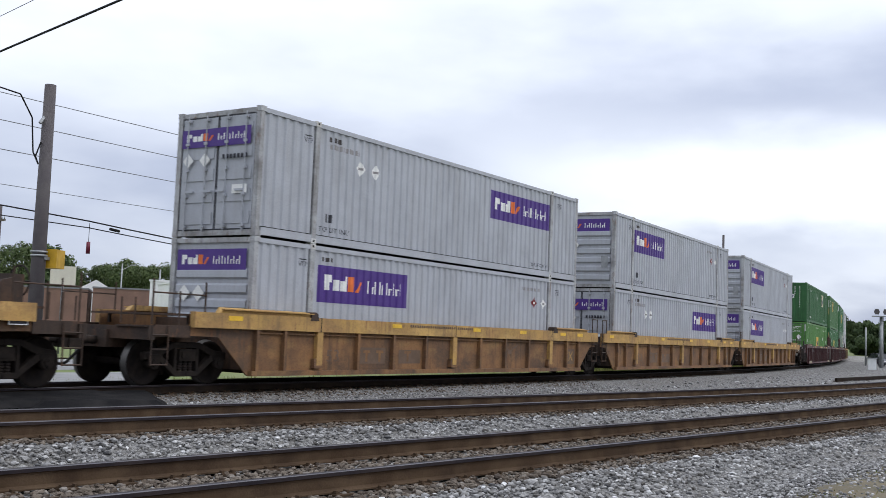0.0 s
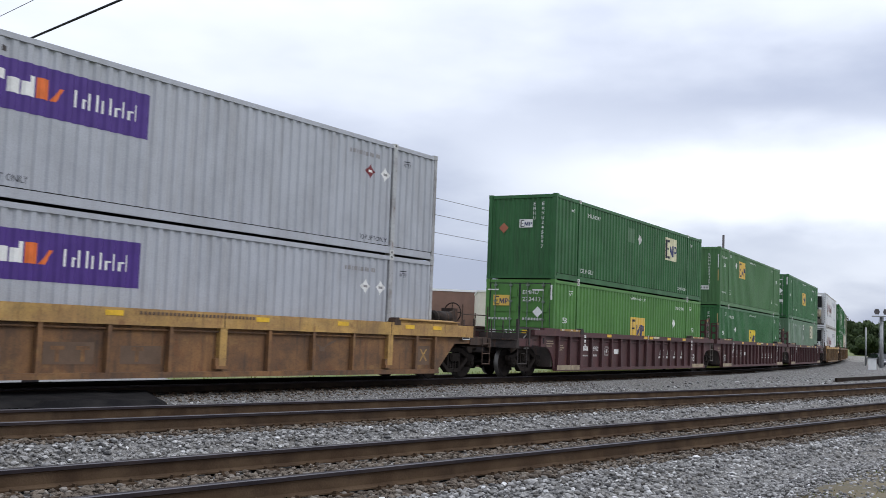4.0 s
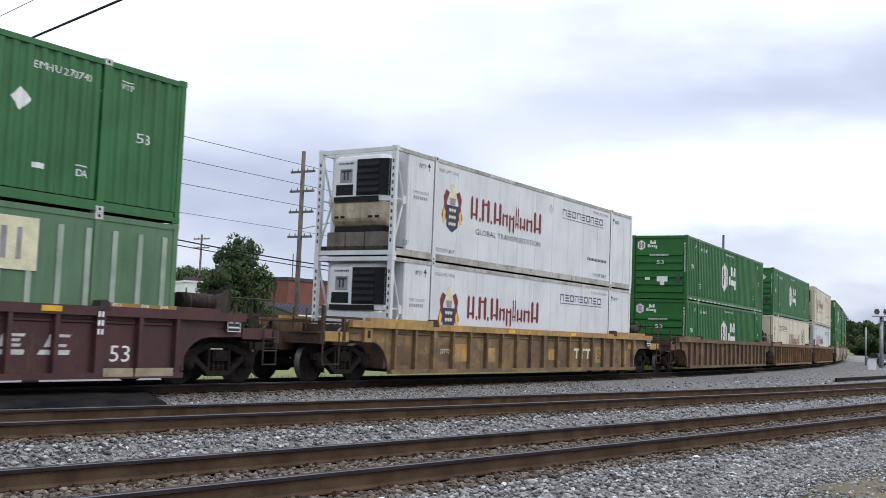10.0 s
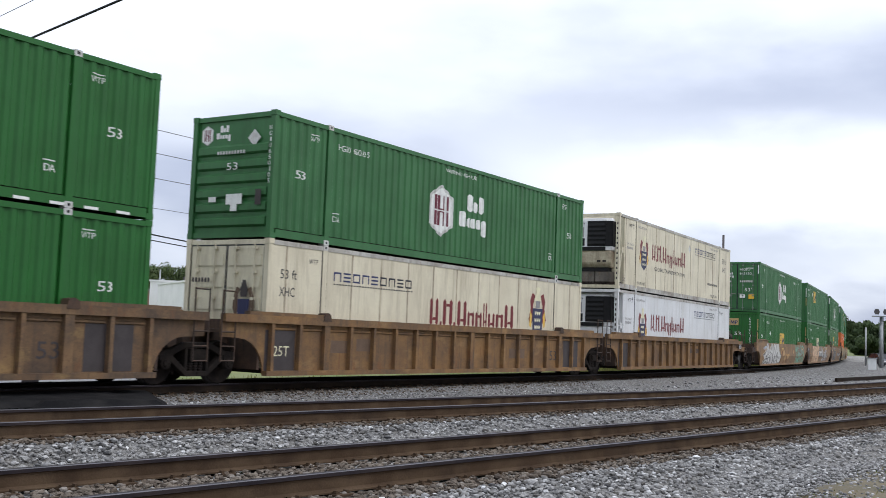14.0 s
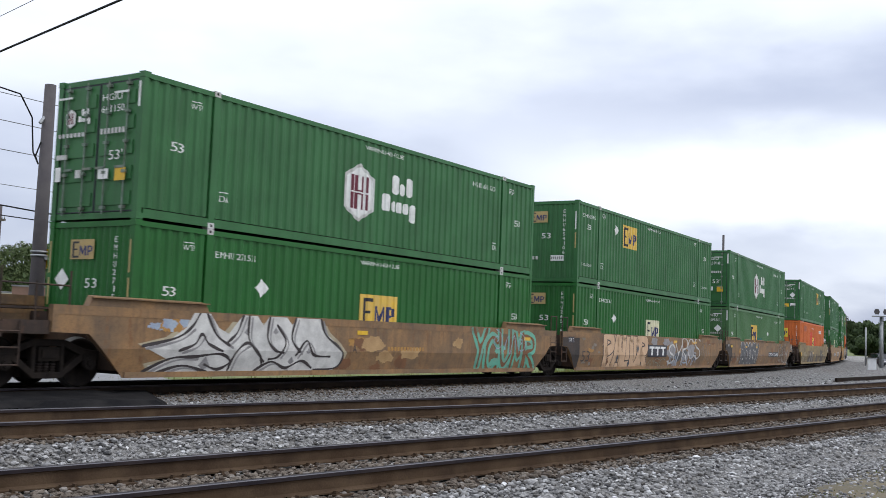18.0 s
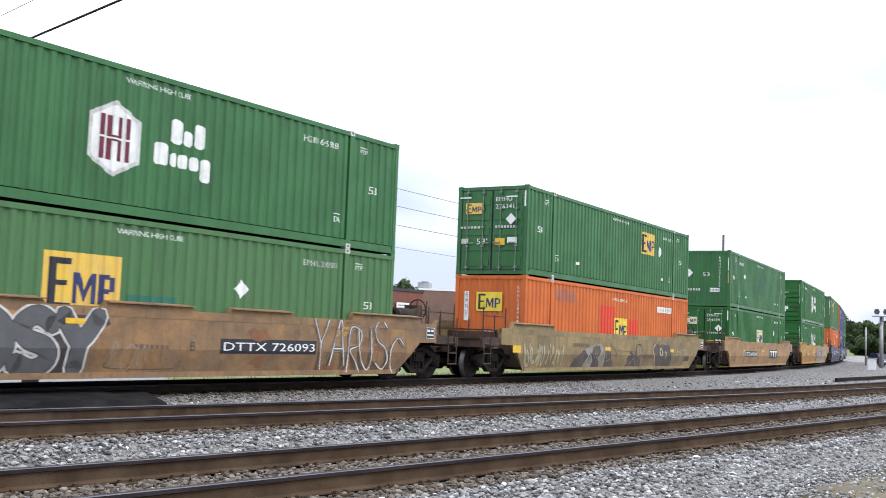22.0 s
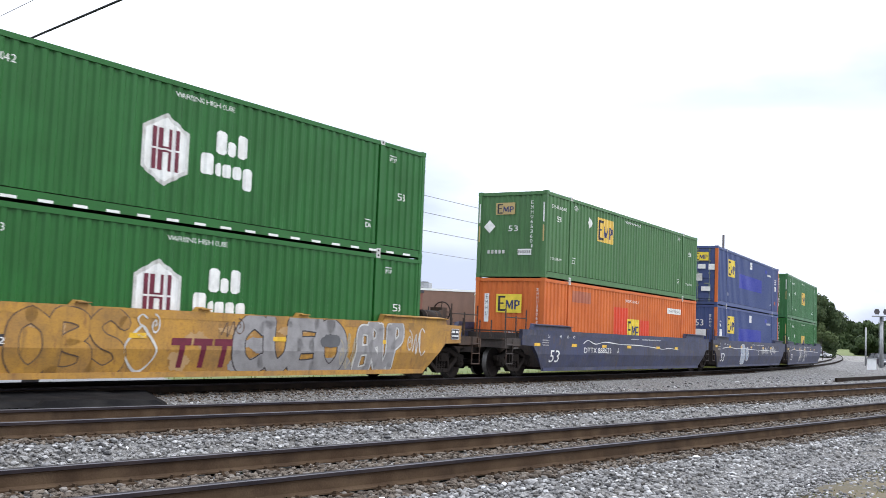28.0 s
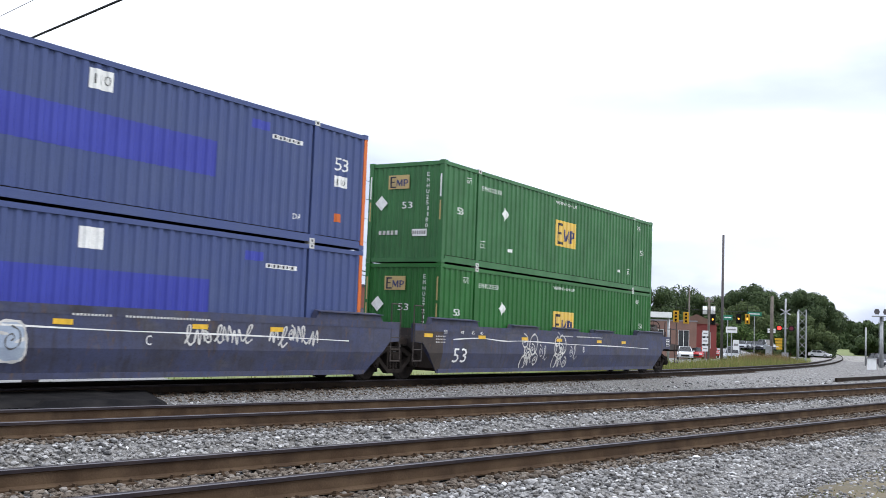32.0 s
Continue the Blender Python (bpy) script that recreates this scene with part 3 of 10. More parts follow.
def build_ground():
    bm = B()
    xs = [-900, -300, -120, -60, -30, -10, 5, 20, 40, 60, 80, 110, 150, 200, 300, 450, 700, 1100, 1700, 3000]
    ys = [-900, -300, -100, -30, 0, 20, 24, 30, 45, 70, 110, 160, 230, 320, 450, 700, 1100, 1700]
    grid = [[bm.verts.new((x, y, -0.56 + 0.10 * noise.noise((x * 0.02, y * 0.02, 0)) + (8 * smooth(300, 1600, math.hypot(x, y))))) for y in ys] for x in xs]
    for i in range(len(xs) - 1):
        for j in range(len(ys) - 1):
            bm.faces.new((grid[i][j], grid[i + 1][j], grid[i + 1][j + 1], grid[i][j + 1]))
    solid("ground", bm, M["grass_ground"], "patchy green and straw-coloured grass ground beside the railway", "ground", kind="structure")
    bm = B()
    xs = list(np.arange(0, 60, 0.5)) + list(np.arange(60, 170, 3.0))
    xs = [-40, -25, -15, -8, -3] + xs
    offs = list(np.arange(0, 24.01, 0.3))
    grid = []
    for x in xs:
        far = line_y(x) + 3.4
        near = min(-1.0, far - 24)
        grid.append([bm.verts.new((x, near + (far - near) * o / 24, bed_height(x, near + (far - near) * o / 24) + 0.015 * noise.noise((x * 2, o * 2, 3)))) for o in offs])
    for i in range(len(xs) - 1):
        for j in range(len(offs) - 1):
            f = bm.faces.new((grid[i][j], grid[i + 1][j], grid[i + 1][j + 1], grid[i][j + 1]))
            f.smooth = True
    solid("ballast_bed", bm, M["ballast_bed"], "grey crushed stone ballast bed under three tracks", "ballast", kind="structure")


build_ground()

# ---- the tracks ----
RAIL = ((-0.07, -0.172), (0.07, -0.172), (0.07, -0.160), (0.012, -0.140), (0.010, -0.045), (0.036, -0.036), (0.036, -0.006), (0.026, 0.0), (-0.026, 0.0), (-0.036, -0.006), (-0.036, -0.036), (-0.010, -0.045), (-0.012, -0.140), (-0.07, -0.160))


def rail(points, parent, side="rail_side"):
    bm = B()
    rows = [[bm.verts.new((p.x - math.sin(h) * u, p.y + math.cos(h) * u, p.z + v)) for u, v in RAIL] for p, h in points]
    n = len(RAIL)
    for a, b in zip(rows, rows[1:]):
        for i in range(n):
            f = bm.faces.new((a[i], b[i], b[(i + 1) % n], a[(i + 1) % n]))
            # head coloured dark as if in shadow; the verge-side bevel carries a painted glint
            f.material_index = 2 if i == 8 else 1 if i in (5, 6, 7, 9) else 0
    bm.faces.new(rows[0])
    bm.faces.new(rows[-1][::-1])
    return part("rail", bm, [M[side], M["rail_top"], M["rail_edge"]], parent)


def offset(p, h, u):
    return Vector((p.x - math.sin(h) * u, p.y + math.cos(h) * u, p.z))


def tie_meshes():
    out = []
    for k in range(5):
        r = random.Random(k)
        bm = B()
        box(bm, -0.115, 0.115, -1.3, 1.3, -0.16, 0.0)
        bmesh.ops.subdivide_edges(bm, edges=[e for e in bm.edges if abs((e.verts[0].co - e.verts[1].co).y) > 1], cuts=4)
        for v in bm.verts:
            v.co += Vector((r.uniform(-0.012, 0.012), r.uniform(-0.03, 0.03), r.uniform(-0.012, 0.006)))
        out.append(mesh_of(bm, "tie", M["tie"]))
    bm = B()
    box(bm, -0.09, 0.09, -0.17, 0.17, 0.002, 0.018)
    for sx in (-0.06, 0.06):
        for sy in (-0.1, 0.1):
            box(bm, sx - 0.012, sx + 0.012, sy - 0.02, sy + 0.02, 0.018, 0.045)
    return out, mesh_of(bm, "tie_plate", M["rail_side"])


TIES, PLATE = tie_meshes()


def build_track(name, fn, s0, s1, t0, t1, label, step=0.53):
    tr = thing(name, label, "railway track", kind="structure")
    st = 1.0
    pts = [fn(s) for s in np.arange(s0, s1, st)]
    for u in (-0.7525, 0.7525):
        # far rails take a darker tone: the train's shade put into their colour
        rail([(offset(p, h, u), h) for p, h in pts], tr, "rail_dark" if name == "track_far" else "rail_side")
    r = random.Random(len(name))
    s = t0
    while s < t1:
        p, h = fn(s)
        part("tie", TIES[r.randrange(5)], None, tr, at=pose(p.x, p.y, p.z - 0.19 + r.uniform(-0.012, 0.008), 0, 0, math.degrees(h) + r.uniform(-1, 1)))
        for u in (-0.7525, 0.7525):
            q = offset(p, h, u)
            part("tie_plate", PLATE, None, tr, at=pose(q.x, q.y, q.z - 0.19, 0, 0, math.degrees(h)))
        s += step
    return tr


build_track("track_far", on_line, -25, 430, 6, 62, "main track under the train, rails darkened for the train's shade")
build_track("track_middle", lambda x: near_line("middle", x), -20, 130, 5, 62, "rusty-sided empty track with shade-dark rail heads and a painted bright edge")
build_track("track_near", lambda x: near_line("near", x), -20, 100, 2.5, 42, "rusty-sided empty track nearest to the gravel verge")


# ---- loose stones ----
def stone_shapes():
    out = []
    for k in range(8):
        r = random.Random(100 + k)
        v = []
        for z, n, rad in ((-0.5, 4, 0.55), (0.1, 4, 1.0), (0.62, 3, 0.55)):
            a0 = r.uniform(0, 6)
            for i in range(n):
                a = a0 + 2 * math.pi * i / n
                q = rad * r.uniform(0.7, 1.2)
                v.append((q * math.cos(a), q * math.sin(a), z + r.uniform(-0.15, 0.15)))
        bm = B()
        for c in v:
            bm.verts.new(c)
        bmesh.ops.convex_hull(bm, input=bm.verts)
        bm.verts.index_update()
        bm.verts.ensure_lookup_table()
        used = [w for w in bm.verts if w.link_faces]
        idx = {w: i for i, w in enumerate(used)}
        out.append((np.array([w.co[:] for w in used]), [[idx[w] for w in f.verts] for f in bm.faces]))
        bm.free()
    return out


SHAPES = stone_shapes()


def scatter(name, places, sizes, mat, label, seed):
    r = np.random.RandomState(seed)
    verts, faces, base = [], [], 0
    for (x, y, z), size in zip(places, sizes):
        v, f = SHAPES[r.randint(8)]
        a, b = r.uniform(0, 6.28), r.uniform(-0.7, 0.7)
        ca, sa, cb, sb = math.cos(a), math.sin(a), math.cos(b), math.sin(b)
        rot = np.array([[ca, -sa * cb, sa * sb], [sa, ca * cb, -ca * sb], [0, sb, cb]])
        verts.append((v * size * np.array([1.15, 0.85, 0.75])) @ rot.T + (x, y, z))
        faces += [[i + base for i in q] for q in f]
        base += len(v)
    ob = new(name, soup(name, np.concatenate(verts).tolist(), faces, mat))
    return tagged(ob, label, "ballast", kind="stuff")


def build_stones():
    r = random.Random(5)
    light, dark = [], []
    while len(light) + len(dark) < 90000:
        # denser towards the verge from which it is seen
        d = 3.2 + 34 * r.random() ** 1.7
        az = radians(r.uniform(32, 84))
        x, y = d * math.sin(az), d * math.cos(az)
        c = line_y(x)
        if y > c - 1.0 or y < 0.3:
            continue
        ds = [abs(y - near_line(k, x)[0].y) for k in ("middle", "near")]
        if min(abs(q - 0.7525) for q in ds) < 0.09:
            continue
        on_tie = min(ds) < 1.25
        if on_tie and r.random() < 0.10:
            continue
        size = r.uniform(0.020, 0.038) if r.random() < 0.85 else r.uniform(0.034, 0.052)
        z = bed_height(x, y) + r.uniform(-0.012, 0.022) + (0.008 if on_tie else 0)
        # stained between the ties; beside the far track the dark tone paints the train's shade
        (dark if on_tie or (abs(y - c) < 1.9) else light).append(((x, y, z), size))
    scatter("ballast_stones", [p for p, s in light], [s for p, s in light], M["stones"], "loose pale grey crushed stones between the tracks", 1)
    scatter("oily_stones", [p for p, s in dark], [s for p, s in dark], M["stones_dark"], "dark oil-stained stones between the ties, and stones darkened for shade beside the far track", 2)


build_stones()


# ---- containers: 53 ft long, 2.9 m high; x runs back along the train, -y faces the verge ----
CL, CW, CH = 16.15, 1.295, 2.896
POSTS = (1.98, 14.17)


def corr(x, pitch=0.29, depth=0.036):
    """How far the corrugated skin lies behind its outer flats."""
    u = (x / pitch) % 1.0
    if u < 0.34:
        return 0.0
    if u < 0.5:
        return depth * (u - 0.34) / 0.16
    if u < 0.84:
        return depth
    return depth * (1 - (u - 0.84) / 0.16)


def breaks(x0, x1, pitch=0.29):
    out = {x0, x1}
    for k in range(int(x0 / pitch) - 1, int(x1 / pitch) + 2):
        for u in (0.0, 0.34, 0.5, 0.84):
            q = (k + u) * pitch
            if x0 < q < x1:
                out.add(q)
    return sorted(out)


SKIN = -CW + 0.016


def side_panel(style):
    bm = B()
    for x0, x1 in ((0.62 if style == "short" else 0.13, POSTS[0] - 0.09), (POSTS[0] + 0.09, POSTS[1] - 0.09), (POSTS[1] + 0.09, CL - 0.13)):
        if style == "corrugated":
            xs = breaks(x0, x1)
            cols = [(bm.verts.new((x, SKIN + corr(x), 0.228)), bm.verts.new((x, SKIN + corr(x), CH - 0.13))) for x in xs]
            for a, b in zip(cols, cols[1:]):
                bm.faces.new((a[0], b[0], b[1], a[1]))
        else:
            box(bm, x0, x1, SKIN, SKIN + 0.03, 0.21, CH - 0.13)
    return bm


def frame_parts(co, mat, rail_mat=None, roof_from=0.1):
    rail_mat = rail_mat or mat
    for sy in (-1, 1):
        for name, z0, z1 in (("bottom_rail", 0.03, 0.205), ("top_rail", CH - 0.13, CH - 0.028)):
            bm = B()
            y = sorted((sy * CW, sy * (CW - 0.075)))
            box(bm, 0.17, CL - 0.17, y[0], y[1], z0, z1)
            part(name, bm, rail_mat, co)
        for x in (0.0, CL - 0.13):
            bm = B()
            y = sorted((sy * (CW - 0.004), sy * (CW - 0.14)))
            box(bm, x + 0.004, x + 0.126, y[0], y[1], 0.12, CH - 0.12)
            part("corner_post", bm, mat, co, bevel=0.012)
        for x in POSTS:
            bm = B()
            y = sorted((sy * (CW + 0.006), sy * (CW - 0.06)))
            box(bm, x - 0.08, x + 0.08, y[0], y[1], 0.03, CH - 0.01)
            part("lifting_post", bm, mat, co, bevel=0.01)
            for z in (0.0, CH - 0.118):
                bm = B()
                y = sorted((sy * (CW + 0.010), sy * (CW - 0.15)))
                box(bm, x - 0.088, x + 0.088, y[0], y[1], z, z + 0.118)
                cast = part("lifting_casting", bm, M["casting"], co, "pale corner casting" if z else "")
                bm = B()
                box(bm, x - 0.028, x + 0.028, *sorted((sy * (CW + 0.004), sy * (CW + 0.0125))), z + 0.036, z + 0.088)
                part("casting_hole", bm, M["black"], cast)
        for x in (0.0, CL - 0.17):
            for z in (0.0, CH - 0.118):
                bm = B()
                y = sorted((sy * (CW + 0.003), sy * (CW - 0.15)))
                box(bm, x - 0.003, x + 0.173, y[0], y[1], z, z + 0.118)
                part("corner_casting", bm, mat, co, bevel=0.008)
    bm = B()
    box(bm, 0.1, CL - 0.1, -CW + 0.08, CW - 0.08, 0.05, 0.26)
    part("floor", bm, M["steel_dark"], co)
    bm = B()
    xs = np.arange(roof_from, CL - 0.05, 0.4)
    for a, b in zip(xs, xs[1:]):
        box(bm, a, b - 0.012, -CW + 0.03, CW - 0.03, CH - 0.05, CH - 0.022)
    part("roof", bm, mat, co)
    for x in (0.03, CL - 0.11):
        for z0, z1 in ((0.02, 0.14), (CH - 0.13, CH - 0.02)):
            bm = B()
            box(bm, x, x + 0.08, -CW + 0.15, CW - 0.15, z0, z1)
            part("end_rail", bm, mat, co)


def end_wall(co, style, mat, x=0.05, way=1):
    """The end that faces along the train: doors, horizontal ribs, or a flat skin."""
    if style == "doors":
        for sy in (-1, 1):
            y = sorted((sy * 0.012, sy * (CW - 0.15)))
            bm = B()
            box(bm, x - 0.02, x + 0.04, y[0], y[1], 0.15, CH - 0.14)
            for k in range(5):
                z = 0.28 + 0.5 * k
                box(bm, x - 0.045, x - 0.02, y[0] + 0.08, y[1] - 0.08, z, z + 0.27)
            door = part("door", bm, mat, co, bevel=0.01)
            bm = B()
            for u0, u1, v0, v1 in ((y[0], y[0] + 0.022, 0.15, CH - 0.14), (y[1] - 0.022, y[1], 0.15, CH - 0.14), (y[0] + 0.022, y[1] - 0.022, 0.15, 0.172), (y[0] + 0.022, y[1] - 0.022, CH - 0.162, CH - 0.14)):
                box(bm, x - 0.024, x - 0.016, u0, u1, v0, v1)
            part("gasket", bm, M["ink"], door)
            for u in (0.28, 0.78):
                yy = sy * (CW - 0.14) * u
                bm = B()
                rod(bm, (x - 0.085, yy, 0.1), (x - 0.085, yy, CH - 0.1), 0.016, n=6)
                for z in (0.2, 0.9, 1.5, 2.1, 2.65):
                    box(bm, x - 0.11, x - 0.03, yy - 0.05, yy + 0.05, z, z + 0.06)
                box(bm, x - 0.115, x - 0.09, min(yy, yy - sy * 0.25), max(yy, yy - sy * 0.25), 1.0, 1.05)
                part("lock_rod", bm, M["rod_pale"] if mat not in (M["silver"], M["white_box"], M["cream_box"]) else mat, door)
    elif style == "ribs":
        bm = B()
        box(bm, x + 0.03, x + 0.06, -CW + 0.14, CW - 0.14, 0.14, CH - 0.13)
        part("end_panel", bm, mat, co)
        for k in range(6):
            z = 0.26 + 0.335 * k
            bm = B()
            prism(bm, [(x + 0.03, z), (x + 0.03, z + 0.25), (x - 0.035, z + 0.20), (x - 0.035, z + 0.05)], -CW + 0.2, CW - 0.2)
            bmesh.ops.recalc_face_normals(bm, faces=bm.faces)
            part("end_rib", bm, mat, co)
    else:
        bm = B()
        n = 12
        ys = np.linspace(-CW + 0.14, CW - 0.14, n * 4 + 1)
        cols = []
        for i, y in enumerate(ys):
            d = 0.03 if (i % 4) in (2, 3) else 0.0
            cols.append((bm.verts.new((x + d, y, 0.14)), bm.verts.new((x + d, y, CH - 0.13))))
        for a, b in zip(cols, cols[1:]):
            bm.faces.new((a[0], a[1], b[1], b[0]))
        part("end_panel", bm, mat, co)


SIDES = {k: mesh_of(side_panel(k), "side_panel", M["silver"]) for k in ("corrugated", "smooth")}


def base_container(label, group, mat, side="corrugated", end="doors", rear="ribs", name="container"):
    co = thing(name, label, "container", group)
    for sy in (1, -1):
        me = SIDES[side].copy()
        me.materials.clear()
        me.materials.append(mat)
        part("side_panel", me, None, co, at=Matrix() if sy == 1 else Matrix.Translation((CL, 0, 0)) @ Matrix.Rotation(math.pi, 4, "Z"))
    frame_parts(co, mat if mat != M["silver"] else M["silver_frame"], mat)
    end_wall(co, end, mat)
    bm = B()
    box(bm, CL - 0.07, CL - 0.04, -CW + 0.14, CW - 0.14, 0.14, CH - 0.13)
    part("rear_panel", bm, mat, co)
    return co


# ---- marks that are painted on: they follow the corrugation ----
def drape(bm, proud=0.004, flat=False):
    """A mesh in (x, z) is laid on the side skin."""
    if not flat:
        xs = [v.co.x for v in bm.verts]
        for q in breaks(min(xs), max(xs))[1:-1]:
            bmesh.ops.bisect_plane(bm, geom=bm.verts[:] + bm.edges[:] + bm.faces[:], plane_co=(q, 0, 0), plane_no=(1, 0, 0))
    for v in bm.verts:
        v.co.y = SKIN - proud + (0 if flat else corr(v.co.x))
    bmesh.ops.recalc_face_normals(bm, faces=bm.faces)
    for f in bm.faces:
        if f.normal.y > 0:
            f.normal_flip()
    return bm


def quad(bm, x0, x1, z0, z1, lean=0.0):
    bm.faces.new([bm.verts.new((x, 0, z)) for x, z in ((x0, z0), (x1, z0), (x1 + lean, z1), (x0 + lean, z1))])
    return bm


def ngon(bm, pts):
    bm.faces.new([bm.verts.new((x, 0, z)) for x, z in pts])
    return bm


LETTERS = {}


def words(text, x, z, size, squeeze=1.0, bold=0.0):
    """Flat letters with their lower left corner at (x, z)."""
    key = (text, bold)
    if key not in LETTERS:
        cu = bpy.data.curves.new("letters", "FONT")
        cu.body, cu.size, cu.resolution_u, cu.offset = text, 1.0, 2, bold
        ob = bpy.data.objects.new("letters", cu)
        me = bpy.data.meshes.new_from_object(ob)
        LETTERS[key] = ([v.co[:] for v in me.vertices], [list(p.vertices) for p in me.polygons])
        bpy.data.objects.remove(ob)
        bpy.data.curves.remove(cu)
        bpy.data.meshes.remove(me)
    v, f = LETTERS[key]
    bm = B()
    vs = [bm.verts.new((x + c[0] * size * squeeze, 0, z + c[1] * size)) for c in v]
    for q in f:
        try:
            bm.faces.new([vs[i] for i in q])
        except ValueError:
            pass
    return bm


def on_end(bm, x=-0.004):
    """Turns a mesh in (x, z) to lie on the front end, reading from the far side to the near one."""
    for v in bm.verts:
        v.co = Vector((x, -v.co.x, v.co.z))
    for f in bm.faces:
        f.normal_update()
        if f.normal.x > 0:
            f.normal_flip()
    return bm


def bars(bm, x, z, w, h, n, gap=0.35):
    """Unreadable writing: a row of short upright bars."""
    step = w / n
    for i in range(n):
        quad(bm, x + i * step, x + (i + 1 - gap) * step, z, z + h)
    return bm


def mark(co, bm, mat, flat=False, proud=0.004, name="marking", label=""):
    several = len(bm.faces) > 1
    ob = part(name, drape(bm, proud, flat), mat, co, label)
    if name in ("marking", "lettering") or (name == "emblem" and several):
        ob["kind"] = "stuff"
    return ob


def mark_end(co, bm, mat, x=-0.004, name="marking"):
    several = len(bm.faces) > 1
    ob = part(name, on_end(bm, x), mat, co)
    if several and name in ("marking", "emblem"):
        ob["kind"] = "stuff"
    return ob


# ---- well cars ----
def truck_mesh():
    """One side frame, in its own space: the middle of the truck is the origin, wheels 0.89 m either way."""
    bm = B()
    for sx in (-1, 1):
        pts = [(0.0, 0.86), (0.35, 0.86), (0.78, 0.70), (1.12, 0.66), (1.12, 0.50), (0.80, 0.50), (0.74, 0.56), (0.33, 0.74), (0.0, 0.74)]
        pts = [(sx * x, z) for x, z in pts]
        prism(bm, pts if sx < 0 else pts[::-1], -0.07, 0.07)
        pts = [(0.0, 0.16), (0.30, 0.16), (0.80, 0.52), (0.72, 0.62), (0.26, 0.27), (0.0, 0.27)]
        pts = [(sx * x, z) for x, z in pts]
        prism(bm, pts[::-1] if sx < 0 else pts, -0.08, 0.08)
        box(bm, *sorted((sx * 0.26, sx * 0.34)), -0.075, 0.075, 0.24, 0.78)
    bmesh.ops.recalc_face_normals(bm, faces=bm.faces)
    side = mesh_of(bm, "side_frame", M["truck_cast"], 0.012)
    bm = B()
    prof = [(0.05, 0.27)]
    for k in range(5):
        prof += [(0.06, 0.275 + 0.05 * k), (0.06, 0.30 + 0.05 * k), (0.045, 0.305 + 0.05 * k)]
    rings = [[bm.verts.new((q * math.cos(a * 0.785), q * math.sin(a * 0.785), z)) for a in range(8)] for q, z in prof]
    for p, q in zip(rings, rings[1:]):
        for a in range(8):
            bm.faces.new((p[a], p[(a + 1) % 8], q[(a + 1) % 8], q[a]))
    spring = mesh_of(bm, "spring", M["steel_dark"])
    bm = B()
    box(bm, -0.2, 0.2, -0.95, 0.95, 0.52, 0.72)
    bolster = mesh_of(bm, "bolster", M["steel_dark"], 0.02)
    bm = B()
    R = 0.455
    for sy in (-1, 1):
        prof = [(0.02, sy * 0.835), (0.10, sy * 0.835), (0.12, sy * 0.79), (0.33, sy * 0.76), (0.385, sy * 0.80), (0.43, sy * 0.805), (R, sy * 0.80), (R + 0.006, sy * 0.70), (R + 0.03, sy * 0.69), (R + 0.03, sy * 0.66), (0.38, sy * 0.66), (0.33, sy * 0.70), (0.10, sy * 0.66), (0.08, sy * 0.60)]
        lathe_y(bm, prof, 0, 0, 24, [0, 0, 0, 0, 0, 0, 1, 1, 1, 0, 0, 0, 0])
        for a in range(3):
            c, s = math.cos(a * 2.094), math.sin(a * 2.094)
            rod(bm, (0.06 * c, sy * 0.835, 0.06 * s), (0.06 * c, sy * 1.14, 0.06 * s), 0.03, n=6)
    rod(bm, (0, -1.1, 0), (0, 1.1, 0), 0.075, n=10)
    bmesh.ops.recalc_face_normals(bm, faces=bm.faces)
    axle = mesh_of(bm, "wheelset", [M["wheel"], M["tread"]])
    bm = B()
    box(bm, -0.15, 0.15, -0.09, 0.09, 0.06, 0.17)
    rod(bm, (0, -0.12, 0), (0, 0.10, 0), 0.125, n=14)
    rod(bm, (0, -0.15, 0), (0, -0.12, 0), 0.085, n=12)
    for a in range(3):
        c, d = 0.05 * math.cos(a * 2.094), 0.05 * math.sin(a * 2.094)
        rod(bm, (c, -0.165, d), (c, -0.15, d), 0.016, n=6)
    adapter = mesh_of(bm, "bearing", M["truck_cast"])
    bm = B()
    box(bm, -0.22, 0.22, -0.06, 0.06, 0.50, 0.74)
    box(bm, -0.17, 0.17, -0.09, -0.06, 0.55, 0.69)
    end_cap = mesh_of(bm, "bolster_end", M["truck_cast"], 0.02)
    bm = B()
    for sx in (-1, 1):
        box(bm, *sorted((sx * 0.30, sx * 0.40)), -0.72, 0.72, 0.30, 0.44)
        for sy in (-1, 1):
            prism(bm, [(sx * 0.36, 0.20), (sx * 0.43, 0.22), (sx * 0.47, 0.45), (sx * 0.43, 0.66), (sx * 0.37, 0.66), (sx * 0.40, 0.45)], sy * 0.74 - 0.05, sy * 0.74 + 0.05)
    bmesh.ops.recalc_face_normals(bm, faces=bm.faces)
    brake = mesh_of(bm, "brake_beam", M["steel_dark"])
    return side, spring, bolster, axle, adapter, end_cap, brake


TRUCK = truck_mesh()
WHEELS = []


